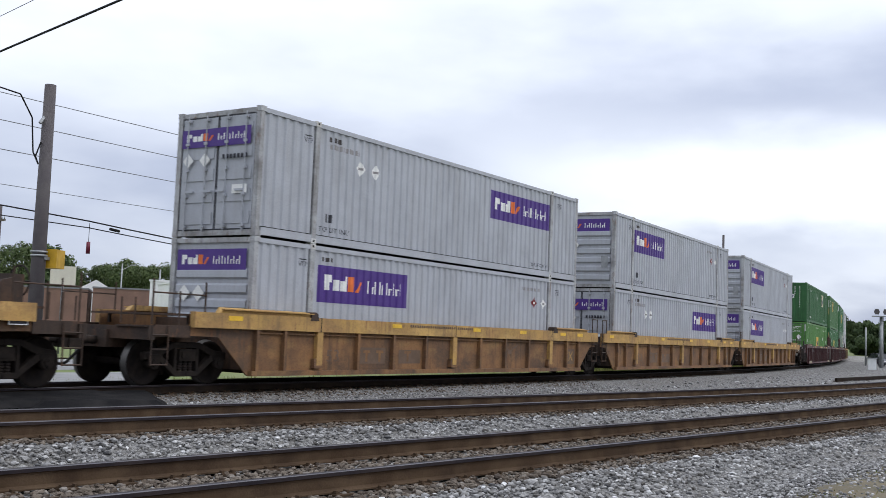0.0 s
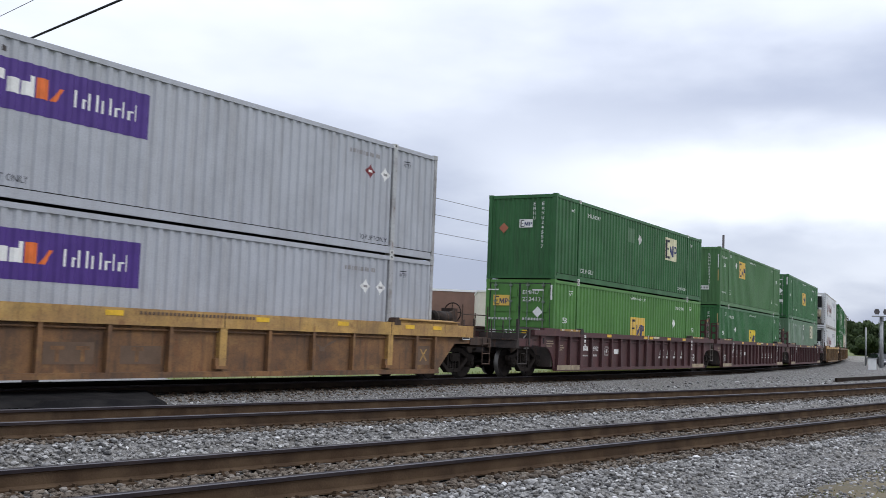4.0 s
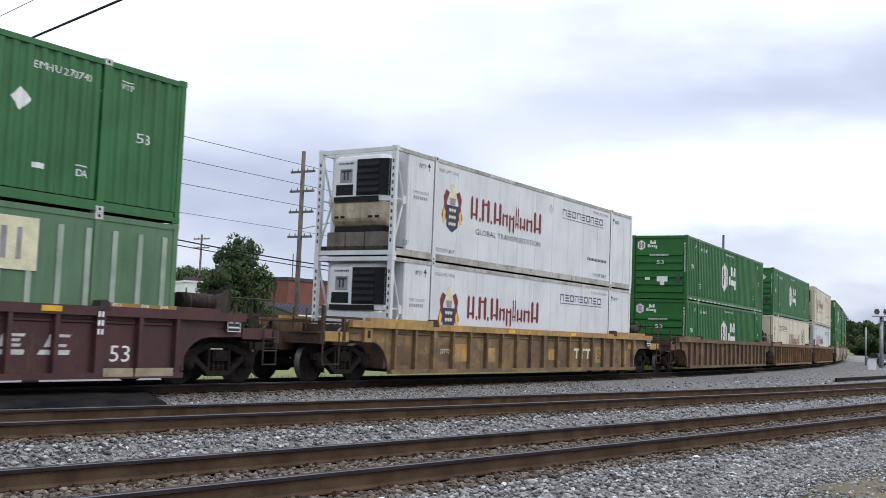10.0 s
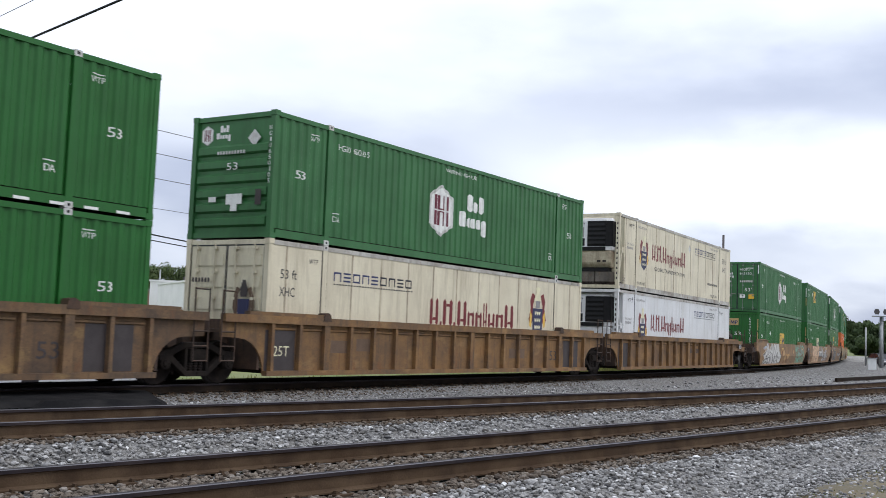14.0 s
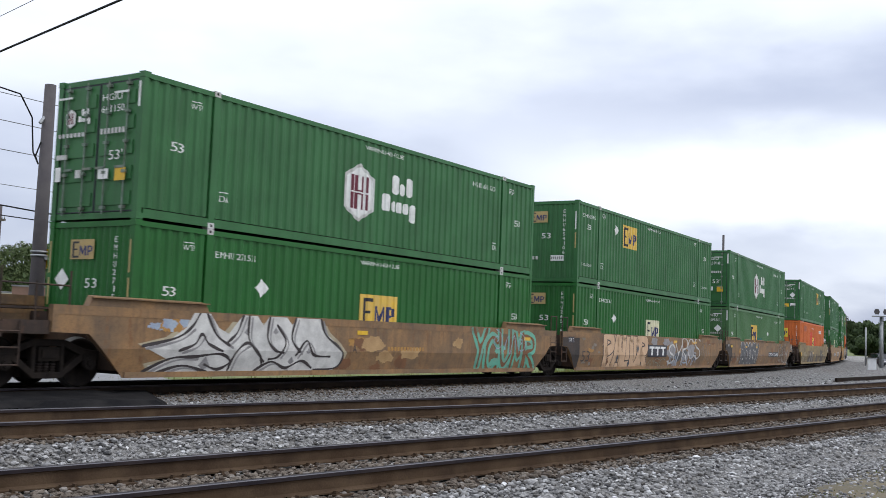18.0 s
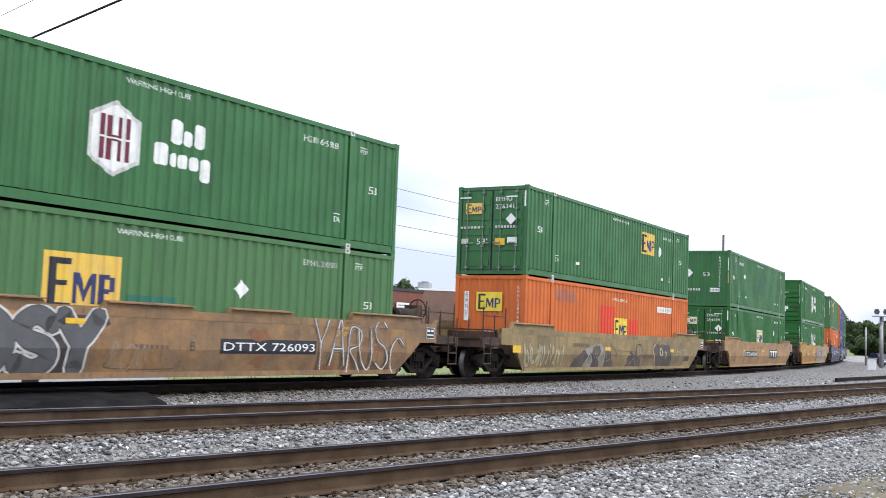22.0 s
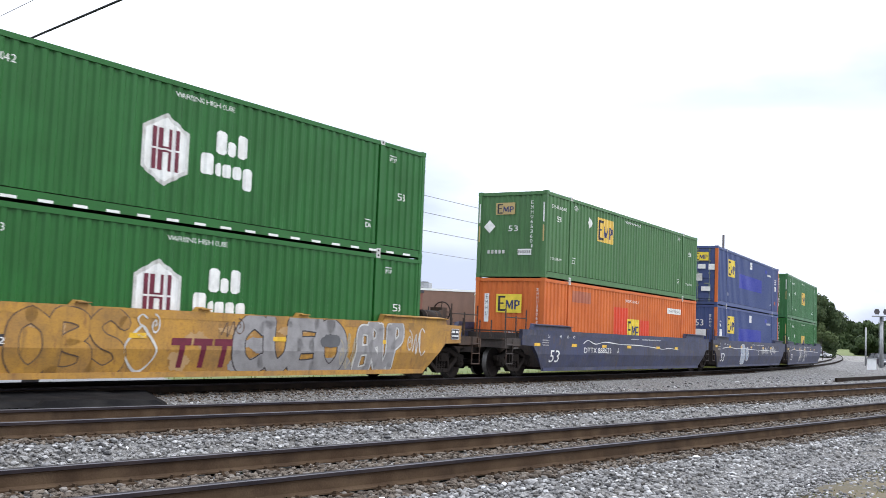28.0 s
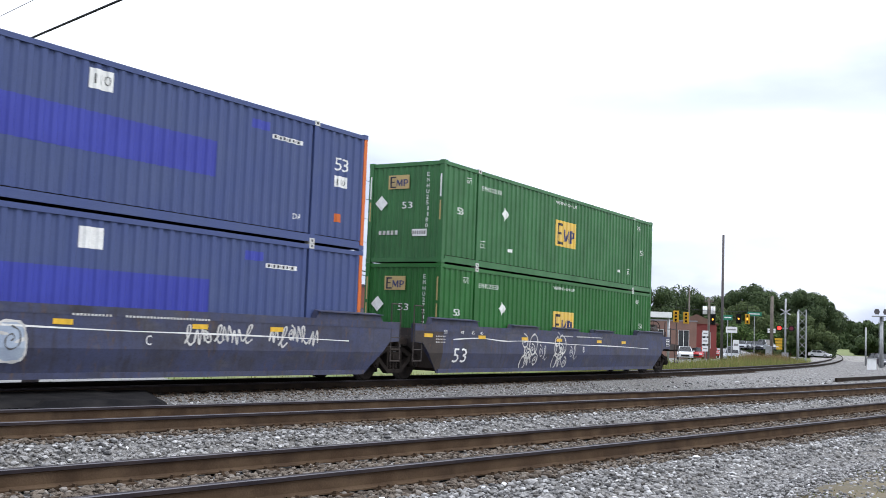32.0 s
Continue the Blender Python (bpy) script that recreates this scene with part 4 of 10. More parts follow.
def add_truck(car, x):
    side, spring, bolster, axle, adapter, end_cap, brake = TRUCK
    tr = part("truck", bolster, None, car, at=pose(x, 0, 0))
    for sy in (-1, 1):
        part("side_frame", side, None, tr, at=pose(0, sy * 0.99, 0.02))
        for sx in (-0.14, 0.0, 0.14):
            part("spring", spring, None, tr, at=pose(sx, sy * 0.99, 0.0))
        part("bolster_end", end_cap, None, tr, at=pose(0, sy * 1.03, 0, 0, 0, 0 if sy < 0 else 180))
        for sx in (-0.89, 0.89):
            part("bearing", adapter, None, tr, at=pose(sx, sy * 1.0, 0.455, 0, 0, 0 if sy < 0 else 180))
    part("brake_beam", brake, None, tr)
    for sx in (-0.89, 0.89):
        w = part("wheelset", axle, None, tr, at=pose(sx, 0, 0.455))
        WHEELS.append((w, Vector((sx, 0, 0.455))))
    return tr


WELL_TOP, WELL_BOT = 1.50, 0.20


FOLD = 0.74


def lean(z):
    return 0.13 * max(0.0, FOLD - z) / (FOLD - WELL_BOT)


def side_outline(front, rear, arched=True):
    """front, rear: 'coupler' ends carry a deck over their own truck, 'joint' ends share one. The sill arches over the wheels, or slopes up to them."""
    f = -1.85 if front == "coupler" else -1.45
    r = CL + (1.85 if rear == "coupler" else 1.45)
    if arched:
        arc = [(0.92 - 0.80 * math.cos(k * 0.2618), WELL_BOT + 0.80 * math.sin(k * 0.2618)) for k in range(7)]
    else:
        arc = [(0.15, WELL_BOT), (1.05, 1.0)]
    back = [(CL + x, z) for x, z in arc]
    fore = [(-x, z) for x, z in arc[::-1]]
    return back + [(r, 1.02), (r, WELL_TOP), (f, WELL_TOP), (f, 1.02)] + fore


def guide_cap(wall, x0, x1, sy, h, mat):
    """A folded plate cap on the sill that leads a container into the well: sloped ends, a lip that hangs over the side."""
    T = WELL_TOP + 0.012
    bm = B()
    prism(bm, [(x0, T), (x1, T), (x1 - 0.10, T + h), (x0 + 0.10, T + h)], *sorted((sy * 1.31, sy * 1.475)))
    for v in bm.verts:
        if v.co.z > T + 0.5 * h and abs(v.co.y) < 1.4:
            v.co.z += 0.03
    bmesh.ops.recalc_face_normals(bm, faces=bm.faces)
    cap = part("container_guide", bm, mat, wall)
    bm = B()
    box(bm, x0 + 0.05, x1 - 0.05, *sorted((sy * 1.45, sy * 1.545)), T + h - 0.022, T + h)
    part("lip", bm, mat, cap)


def slotted(bm, at, wide, z0, z1):
    """An upright plate with a round hole and two long slots cut through it; at(u, v, d) places it, d into its thickness."""
    rim = 0.07
    cuts = [(z0 + 0.10, z0 + 0.36), (z0 + 0.44, z0 + 0.70), (z0 + 0.77, min(z0 + 0.93, z1 - 0.05))]
    lo = [z0] + [(a[1] + b[0]) / 2 for a, b in zip(cuts, cuts[1:])] + [z1]
    mid = wide / 2
    for (c0, c1), e0, e1 in zip(cuts, lo, lo[1:]):
        rx, rz = mid - rim, (c1 - c0) / 2
        q = min(rx, rz) * 0.55
        cz = (c0 + c1) / 2
        hole = [(-rx, -rz + q), (-rx + q, -rz), (rx - q, -rz), (rx, -rz + q), (rx, rz - q), (rx - q, rz), (-rx + q, rz), (-rx, rz - q)]
        hole = [(mid + a, cz + c) for a, c in hole]
        edge = [(0, hole[0][1]), (0, e0), (wide, e0), (wide, hole[3][1]), (wide, hole[4][1]), (wide, e1), (0, e1), (0, hole[7][1])]
        ring = [[bm.verts.new(at(u, v, d)) for u, v in pts] for d in (0.0, 0.016) for pts in (hole, edge)]
        for k in range(8):
            n = (k + 1) % 8
            for p, r in ((ring[0], ring[1]), (ring[1], ring[3]), (ring[3], ring[2]), (ring[2], ring[0])):
                bm.faces.new((p[k], p[n], r[n], r[k]))
    bmesh.ops.recalc_face_normals(bm, faces=bm.faces)


def well_car(label, group, body, chord, ribbed, front, rear, sparse=False, tall=False, lips=()):
    car = thing("well_car", label, "railway car", group)
    f = -1.85 if front == "coupler" else -1.45
    r = CL + (1.85 if rear == "coupler" else 1.45)
    deck = M["deck_dark"] if body in (M["navy"], M["red"]) else M["deck_rust"]
    deep = 0.31 if sparse else 0.16
    for sy in (-1, 1):
        y0, y1 = sorted((sy * 1.36, sy * (1.40 if ribbed else 1.47)))
        bm = B()
        prism(bm, side_outline(front, rear, ribbed and not sparse), y0, y1)
        if not ribbed:
            # the lower half of a smooth side leans in
            bmesh.ops.bisect_plane(bm, geom=bm.verts[:] + bm.edges[:] + bm.faces[:], plane_co=(0, 0, FOLD), plane_no=(0, 0, 1))
            for v in bm.verts:
                if abs(v.co.y) > 1.42 and v.co.z < FOLD:
                    v.co.y -= sy * lean(v.co.z)
        wall = part("side_sill", bm, body, car, bevel=0.0)
        a, b = sorted((sy * 1.37, sy * 1.52))
        bm = B()
        if not ribbed:
            a, b = sorted((sy * 1.35, sy * 1.476))
        box(bm, f, r, a, b, WELL_TOP - deep, WELL_TOP + 0.012)
        part("top_chord", bm, chord if ribbed else body, wall, bevel=0.015)
        bm = B()
        if not ribbed:
            a, b = sorted((sy * 1.30, sy * 1.385))
        box(bm, -0.12, CL + 0.12, a, b, WELL_BOT - 0.01, WELL_BOT + 0.10)
        part("bottom_chord", bm, body, wall, bevel=0.012)
        if ribbed:
            if sparse:
                at = [0.05, 0.95, 2.15, 3.65, 5.15, 6.65]
                at = at + [CL / 2] + [CL - q for q in at[::-1]]
            else:
                at = [0.05 + k * (CL - 0.1) / 17 for k in range(18)]
            for i, x in enumerate(at):
                big = x in at[2:3] + at[-3:-2] or (sparse and i == 6) or (not sparse and i == 9)
                w = 0.10 if big else 0.045
                z0 = WELL_BOT + 0.10 if not big else WELL_BOT + (0.17 if sparse else 0.04)
                bm = B()
                a2, b2 = sorted((sy * 1.39, sy * (1.535 if w > 0.1 else 1.51)))
                prism(bm, [(x - w, z0), (x + w, z0), (x + w, WELL_TOP - deep), (x - w, WELL_TOP - deep)], a2, b2)
                part("rib", bm, chord if sparse and big else body, wall)
                if sparse and big:
                    bm = B()
                    box(bm, x - 0.19, x + 0.13, *sorted((sy * 1.39, sy * 1.525)), z0 - 0.02, z0 + 0.045)
                    box(bm, x - 0.19, x - 0.11, *sorted((sy * 1.39, sy * 1.505)), z0 + 0.045, z0 + 0.2)
                    part("bracket", bm, body, wall)
                    bm = B()
                    box(bm, x - 0.011, x + 0.011, *sorted((sy * 1.50, sy * 1.5235)), WELL_TOP - deep, WELL_TOP + 0.015)
                    part("seam", bm, M["black"], wall)
            if not sparse and sy < 0:
                # a folded stiffener under the chord in every bay
                for xa, xb in zip(at, at[1:]):
                    bm = B()
                    prism(bm, [(0, -0.075), (0.035, -0.055), (0.035, -0.02), (0, 0)], xa + 0.11, xb - 0.11)
                    for v in bm.verts:
                        v.co = Vector((v.co.y, -1.398 - v.co.x, WELL_TOP - deep - 0.075 + v.co.z))
                    bmesh.ops.recalc_face_normals(bm, faces=bm.faces)
                    part("stiffener", bm, body, wall)
            if sparse:
                bm = B()
                rod(bm, (0.15, sy * 1.44, WELL_TOP - deep - 0.075), (CL - 0.15, sy * 1.44, WELL_TOP - deep - 0.075), 0.022, n=6)
                part("brake_pipe", bm, body, wall)
        # guide rails that lead a container into the well
        for x0, x1 in ((f + 0.75, 1.9), (CL - 1.9, r - 0.75)):
            xe = x1 if x0 < 5 else x0
            if not ribbed:
                guide_cap(wall, x0, x1, sy, 0.17, body)
                continue
            if sparse:
                guide_cap(wall, x0, x1, sy, 0.09, chord)
            else:
                bm = B()
                box(bm, x0, x1, *sorted((sy * 1.33, sy * 1.50)), WELL_TOP + 0.012, WELL_TOP + 0.09)
                part("container_guide", bm, chord, wall, bevel=0.02)
            bm = B()
            a4, b4 = sorted((sy * 1.30, sy * 1.53))
            prism(bm, [(xe - 0.15, WELL_TOP - 0.06), (xe + 0.15, WELL_TOP - 0.06), (xe + 0.12, WELL_TOP + 0.09), (xe + 0.03, WELL_TOP + 0.14), (xe - 0.09, WELL_TOP + 0.12)], a4, b4)
            part("guide_stop", bm, deck, wall, bevel=0.03)
        for x0, x1, h in lips:
            guide_cap(wall, x0, x1, sy, h, body)
    for x in (-0.28, CL + 0.2):
        bm = B()
        box(bm, x, x + 0.08, -1.36, 1.36, 0.32, WELL_TOP - 0.1)
        part("bulkhead", bm, deck, car)
    for x in (0.3, 2.1, 8.0, 14.0, CL - 0.6):
        bm = B()
        box(bm, x, x + 0.35, -1.36, 1.36, 0.22, 0.34)
        part("cross_member", bm, M["steel_dark"], car)
    for end, sx in ((front, -1), (rear, 1)):
        o = 0 if sx < 0 else CL
        if end == "coupler":
            bm = B()
            box(bm, *sorted((o + sx * 0.2, o + sx * 3.05)), -0.33, 0.33, 0.74, 1.09)
            box(bm, *sorted((o + sx * 1.0, o + sx * 2.9)), -1.34, 1.34, 1.10, 1.16)
            box(bm, *sorted((o + sx * 2.82, o + sx * 2.98)), -1.46, 1.46, 0.92, 1.18)
            part("end_platform", bm, deck, car)
            bm = B()
            rod(bm, (o + sx * 3.0, 0, 0.88), (o + sx * 3.6, 0, 0.88), 0.085, n=8)
            box(bm, *sorted((o + sx * 3.45, o + sx * 3.78)), -0.16, 0.14, 0.72, 1.04)
            part("coupler", bm, M["steel_dark"], car, bevel=0.02)
            bm = B()
            x = o + sx * 3.0
            pts = [Vector((x, 0.28, 0.92)), Vector((x + sx * 0.25, 0.28, 0.62)), Vector((x + sx * 0.5, 0.25, 0.42)), Vector((x + sx * 0.74, 0.1, 0.38))]
            for p, q in zip(pts, pts[1:]):
                rod(bm, p, q, 0.03, n=6)
            part("air_hose", bm, M["rubber"], car)
            for sy in (-1, 1):
                bm = B()
                x = o + sx * 2.9
                y = sy * 1.46
                framed = ribbed and not sparse and sx < 0
                for a in (0, 0.62 if framed else 0.42):
                    rod(bm, (x - sx * a, y, 0.42), (x - sx * a, y, 1.2), 0.017, n=6)
                for z in (0.44,) if framed else (0.44, 0.74, 1.02):
                    rod(bm, (x, y, z), (x - sx * (0.62 if framed else 0.42), y, z), 0.017, n=6)
                part("stirrup" if framed else "step_ladder", bm, deck, car)
                if framed:
                    for a, w, top in ((0.02, 0.07, 1.82), (0.80, 0.10, 1.56)):
                        bm = B()
                        box(bm, *sorted((x - sx * a, x - sx * (a + w))), *sorted((sy * 1.36, sy * 1.44)), 1.0, top)
                        part("end_post", bm, deck, car, bevel=0.008)
                    bm = B()
                    box(bm, *sorted((x - sx * 0.04, x - sx * 1.6)), *sorted((sy * 1.35, sy * 1.41)), 1.52, 1.58)
                    part("top_rail", bm, deck, car, bevel=0.008)
                    bm = B()
                    box(bm, *sorted((x - sx * 1.62, x - sx * 1.95)), *sorted((sy * 1.38, sy * 1.475)), 0.98, WELL_TOP - 0.16)
                    pad = part("jacking_post", bm, chord, car, bevel=0.01)
                    bm = B()
                    box(bm, *sorted((x - sx * 1.74, x - sx * 1.85)), *sorted((sy * 1.47, sy * 1.479)), 1.08, 1.27)
                    part("slot", bm, M["black"], pad)
                    bm = B()
                    way = [Vector((x - sx * a, sy * 1.20, z)) for a, z in ((0.9, 1.24), (1.1, 1.36), (1.3, 1.43), (1.55, 1.44))]
                    for p, q in zip(way, way[1:]):
                        rod(bm, p, q, 0.022, n=6)
                    part("brake_hose", bm, M["casting"], car)
                    continue
                bm = B()
                for a in (0.05, 0.75, 1.45):
                    rod(bm, (x - sx * a, sy * 1.38, 1.22), (x - sx * a, sy * 1.38, 2.12 if a != 0.75 else 1.9), 0.02, n=6)
                rod(bm, (x - sx * 0.05, sy * 1.38, 1.85), (x - sx * 1.45, sy * 1.38, 1.85), 0.018, n=6)
                part("handrail", bm, deck, car)
            for k in range(5):
                bm = B()
                a = o + sx * (1.05 + 0.42 * k)
                box(bm, *sorted((a, a + sx * 0.30)), -1.40, -0.55, 1.165, 1.20)
                part("grating", bm, deck, car)
            for y in (-1.42, 1.42):
                bm = B()
                box(bm, *sorted((o + sx * 1.86, o + sx * 2.80)), *sorted((y, y * 0.965)), 0.98, 1.22)
                part("end_sill_side", bm, chord if ribbed and not sparse else deck, car, bevel=0.01)
            bm = B()
            for y in (-0.9, -0.5, 0.5, 0.9):
                rod(bm, (o + sx * 2.86, y, 1.24), (o + sx * 2.86, y, 1.75), 0.02, n=6)
            box(bm, *sorted((o + sx * 1.3, o + sx * 2.2)), -1.25, 1.25, 1.42, 1.46)
            for y in (-1.2, 1.2):
                box(bm, *sorted((o + sx * 1.7, o + sx * 1.76)), y - 0.03, y + 0.03, 1.24, 1.42)
            part("cross_walk", bm, deck, car)
            if sx > 0:
                # hand brake wheel on its stand
                cx, cz = o + sx * 1.95, 1.90
                bm = B()
                ring = [Vector((cx + 0.16, -0.62 + 0.29 * math.cos(a * 0.3927), cz + 0.29 * math.sin(a * 0.3927))) for a in range(17)]
                for p, q in zip(ring, ring[1:]):
                    rod(bm, p, q, 0.018, n=5)
                for a in range(0, 16, 4):
                    rod(bm, (cx + 0.12, -0.62, cz), ring[a], 0.013, n=5)
                part("brake_wheel", bm, M["steel_dark"], car)
                bm = B()
                box(bm, cx - 0.14, cx + 0.12, -0.82, -0.42, 1.16, 2.02)
                part("brake_stand", bm, deck, car, bevel=0.03)
                bm = B()
                prism(bm, [(cx - 1.0, 1.5), (cx - 0.14, 1.5), (cx - 0.14, 1.95), (cx - 0.35, 1.9), (cx - 0.6, 1.62)], -0.86, -0.80)
                bmesh.ops.recalc_face_normals(bm, faces=bm.faces)
                part("gusset", bm, deck, car)
                bm = B()
                rod(bm, (cx - 1.55, -0.95, 1.72), (cx - 0.62, -0.95, 1.72), 0.19, n=14)
                tank = part("air_reservoir", bm, M["steel_dark"], car, bevel=0.02)
                for a in (-1.35, -0.85):
                    bm = B()
                    box(bm, cx + a - 0.025, cx + a + 0.025, -1.16, -0.74, 1.5, 1.6)
                    rod(bm, (cx + a - 0.02, -0.95, 1.72), (cx + a + 0.02, -0.95, 1.72), 0.197, n=14)
                    part("tank_strap", bm, deck, tank)
                bm = B()
                box(bm, cx - 0.62, cx - 0.22, -1.484, -1.478, 1.12, 1.42)
                sign = part("notice_plate", bm, M["ink"], car, "black notice plate with pale lines")
                for u0, u1, v0, v1 in ((-0.61, -0.23, 1.40, 1.415), (-0.61, -0.23, 1.125, 1.14), (-0.61, -0.597, 1.14, 1.40), (-0.243, -0.23, 1.14, 1.40), (-0.58, -0.45, 1.30, 1.36), (-0.40, -0.27, 1.30, 1.36), (-0.58, -0.27, 1.2, 1.235)):
                    bm = B()
                    box(bm, cx + u0, cx + u1, -1.4865, -1.4838, v0, v1)
                    part("plate_line", bm, M["white"], sign)
            add_truck(car, o + sx * 1.58)
        else:
            bm = B()
            box(bm, *sorted((o + sx * 0.2, o + sx * 1.6)), -0.45, 0.45, 0.72, 1.10)
            box(bm, *sorted((o + sx * 0.7, o + sx * 1.4)), -1.36, 1.36, 1.12, 1.18)
            part("joint_platform", bm, deck, car)
            for sy in (-1, 1):
                x = o + sx * 1.5
                if sx > 0 or not tall:
                    bm = B()
                    for a in (0, 0.4):
                        rod(bm, (x - sx * a, sy * 1.46, 0.5), (x - sx * a, sy * 1.46, 1.54 if tall else 2.0), 0.017, n=6)
                    for z in (0.52, 0.78, 1.04, 1.3, 1.52) if tall else (0.52, 0.82, 1.12, 1.5, 1.98):
                        rod(bm, (x, sy * 1.46, z), (x - sx * 0.4, sy * 1.46, z), 0.017, n=6)
                    part("step_ladder", bm, M["tank_grey"] if tall else deck, car)
                if tall:
                    # angle post of two slotted plates
                    wide, top = (0.34, 2.46) if sx > 0 else (0.26, 2.36)
                    xa, xb = sorted((o + sx * 0.62, o + sx * (0.62 + wide)))
                    bm = B()
                    slotted(bm, lambda u, v, d: (xa + u, sy * (1.40 - d), v), wide, WELL_TOP - 0.05, top)
                    post = part("slotted_post", bm, body, car)
                    bm = B()
                    slotted(bm, lambda u, v, d: (xa + d, sy * (1.38 - u), v), 0.30, WELL_TOP - 0.05, top - 0.04)
                    part("flange", bm, body, post)
                    bm = B()
                    box(bm, xa + 0.03, xb - 0.06, *sorted((sy * 1.399, sy * 1.405)), top - 0.12, top - 0.03)
                    part("reflector", bm, M["reflector_dull"], post)
                    if sx > 0:
                        bm = B()
                        rod(bm, (xb + 0.12, sy * 1.40, 1.5), (xb + 0.12, sy * 1.40, top + 0.06), 0.024, n=6)
                        rod(bm, (xb + 0.12, sy * 1.40, top + 0.06), (xb - 0.02, sy * 1.38, top + 0.02), 0.024, n=6)
                        part("grab_rail", bm, body, car)
            if sx < 0:
                add_truck(car, o - 1.76)
    return car


# unit, where its container starts along the line at the clip's start
START = (17.29, 36.85, 56.46, 80.03, 99.55, 119.23, 142.74, 165.96, 185.5, 205.0, 228.62, 248.16, 267.88, 291.25, 314.89, 338.56, 361.99, 381.75, 401.5)
LOWER, UPPER = 0.345, 3.249
RIDERS = []


def unit_pose(s, z=0.0):
    a, _ = on_line(s - 1.8)
    b, _ = on_line(s + CL + 1.8)
    h = math.atan2(b.y - a.y, b.x - a.x)
    m = (a + b) / 2 - Vector((math.cos(h), math.sin(h), 0)) * (CL / 2)
    return Matrix.Translation((m.x, m.y, z)) @ Matrix.Rotation(h, 4, "Z")


def ride(ob, s, z):
    ob.matrix_basis = unit_pose(s, z)
    RIDERS.append((ob, s, z))
    return ob


# ---- liveries: names of firms are drawn as plain shapes ----
def put_words(co, text, x, z, h, w, mat, flat=False):
    bm = words(text, 0, 0, 1.0)
    wide = max(v.co.x for v in bm.verts)
    for v in bm.verts:
        v.co.x, v.co.z = x + v.co.x * w / wide, z + v.co.z * h / 0.73
    return mark(co, bm, mat, flat, name="lettering")


def put_end_words(co, text, y, z, h, w, mat, x=-0.004, upright=False):
    """Lettering on the front end; y counts from the far edge."""
    if upright:
        for i, c in enumerate(text):
            if c != " ":
                put_end_words(co, c, y, z - i * h * 1.35, h, w, mat, x)
        return
    bm = words(text, 0, 0, 1.0)
    wide = max(v.co.x for v in bm.verts)
    for v in bm.verts:
        v.co.x, v.co.z = y - CW + v.co.x * w / wide, z + v.co.z * h / 0.73
    mark_end(co, bm, mat, x)


def shapes(bm, x, z, w, h, rows):
    """Plain blocks, in fractions of a box."""
    for a, b, c, d in rows:
        quad(bm, x + a * w, x + b * w, z + c * h, z + d * h)
    return bm


def diamond(co, x, z, r=0.21, mat="white", flat=False):
    bm = B()
    ngon(bm, [(x - r, z), (x, z - r), (x + r, z), (x, z + r)])
    return mark(co, bm, M[mat], flat, name="placard")


def end_diamond(co, y, z, r=0.2, mat="white", x=-0.006):
    bm = B()
    y -= CW
    ngon(bm, [(y - r, z), (y, z - r), (y + r, z), (y, z + r)])
    mark_end(co, bm, M[mat], x, "placard")


PEAKS = [(0.39, 0.18), (0.43, 0.18), (0.43, 0.50), (0.515, 0.22), (0.545, 0.22), (0.61, 0.50), (0.61, 0.18), (0.675, 0.18), (0.675, 0.68), (0.61, 0.68), (0.535, 0.40), (0.455, 0.68), (0.39, 0.68)]


def square_logo(co, x, z, w=1.58, h=0.88, back="logo_yellow", end=False, deep=-0.006):
    """A yellow square with a black block and blue peaks."""
    put = (lambda bm, m, p: mark_end(co, bm, M[m], deep - p, "emblem")) if end else (lambda bm, m, p: mark(co, bm, M[m], False, 0.004 + p, "emblem"))
    put(quad(B(), x, x + w, z, z + h), back, 0)
    put(shapes(B(), x, z, w, h, [(0.08, 0.165, 0.08, 0.90), (0.165, 0.37, 0.08, 0.18), (0.165, 0.30, 0.46, 0.54), (0.165, 0.36, 0.80, 0.90)]), "ink", 0.003)
    bm = B()
    ngon(bm, [(x + a * w, z + c * h) for a, c in PEAKS])
    shapes(bm, x, z, w, h, [(0.72, 0.785, 0.18, 0.68), (0.785, 0.87, 0.60, 0.68), (0.785, 0.87, 0.36, 0.44), (0.87, 0.93, 0.40, 0.64)])
    bmesh.ops.triangulate(bm, faces=bm.faces)
    put(bm, "ink_blue", 0.003)


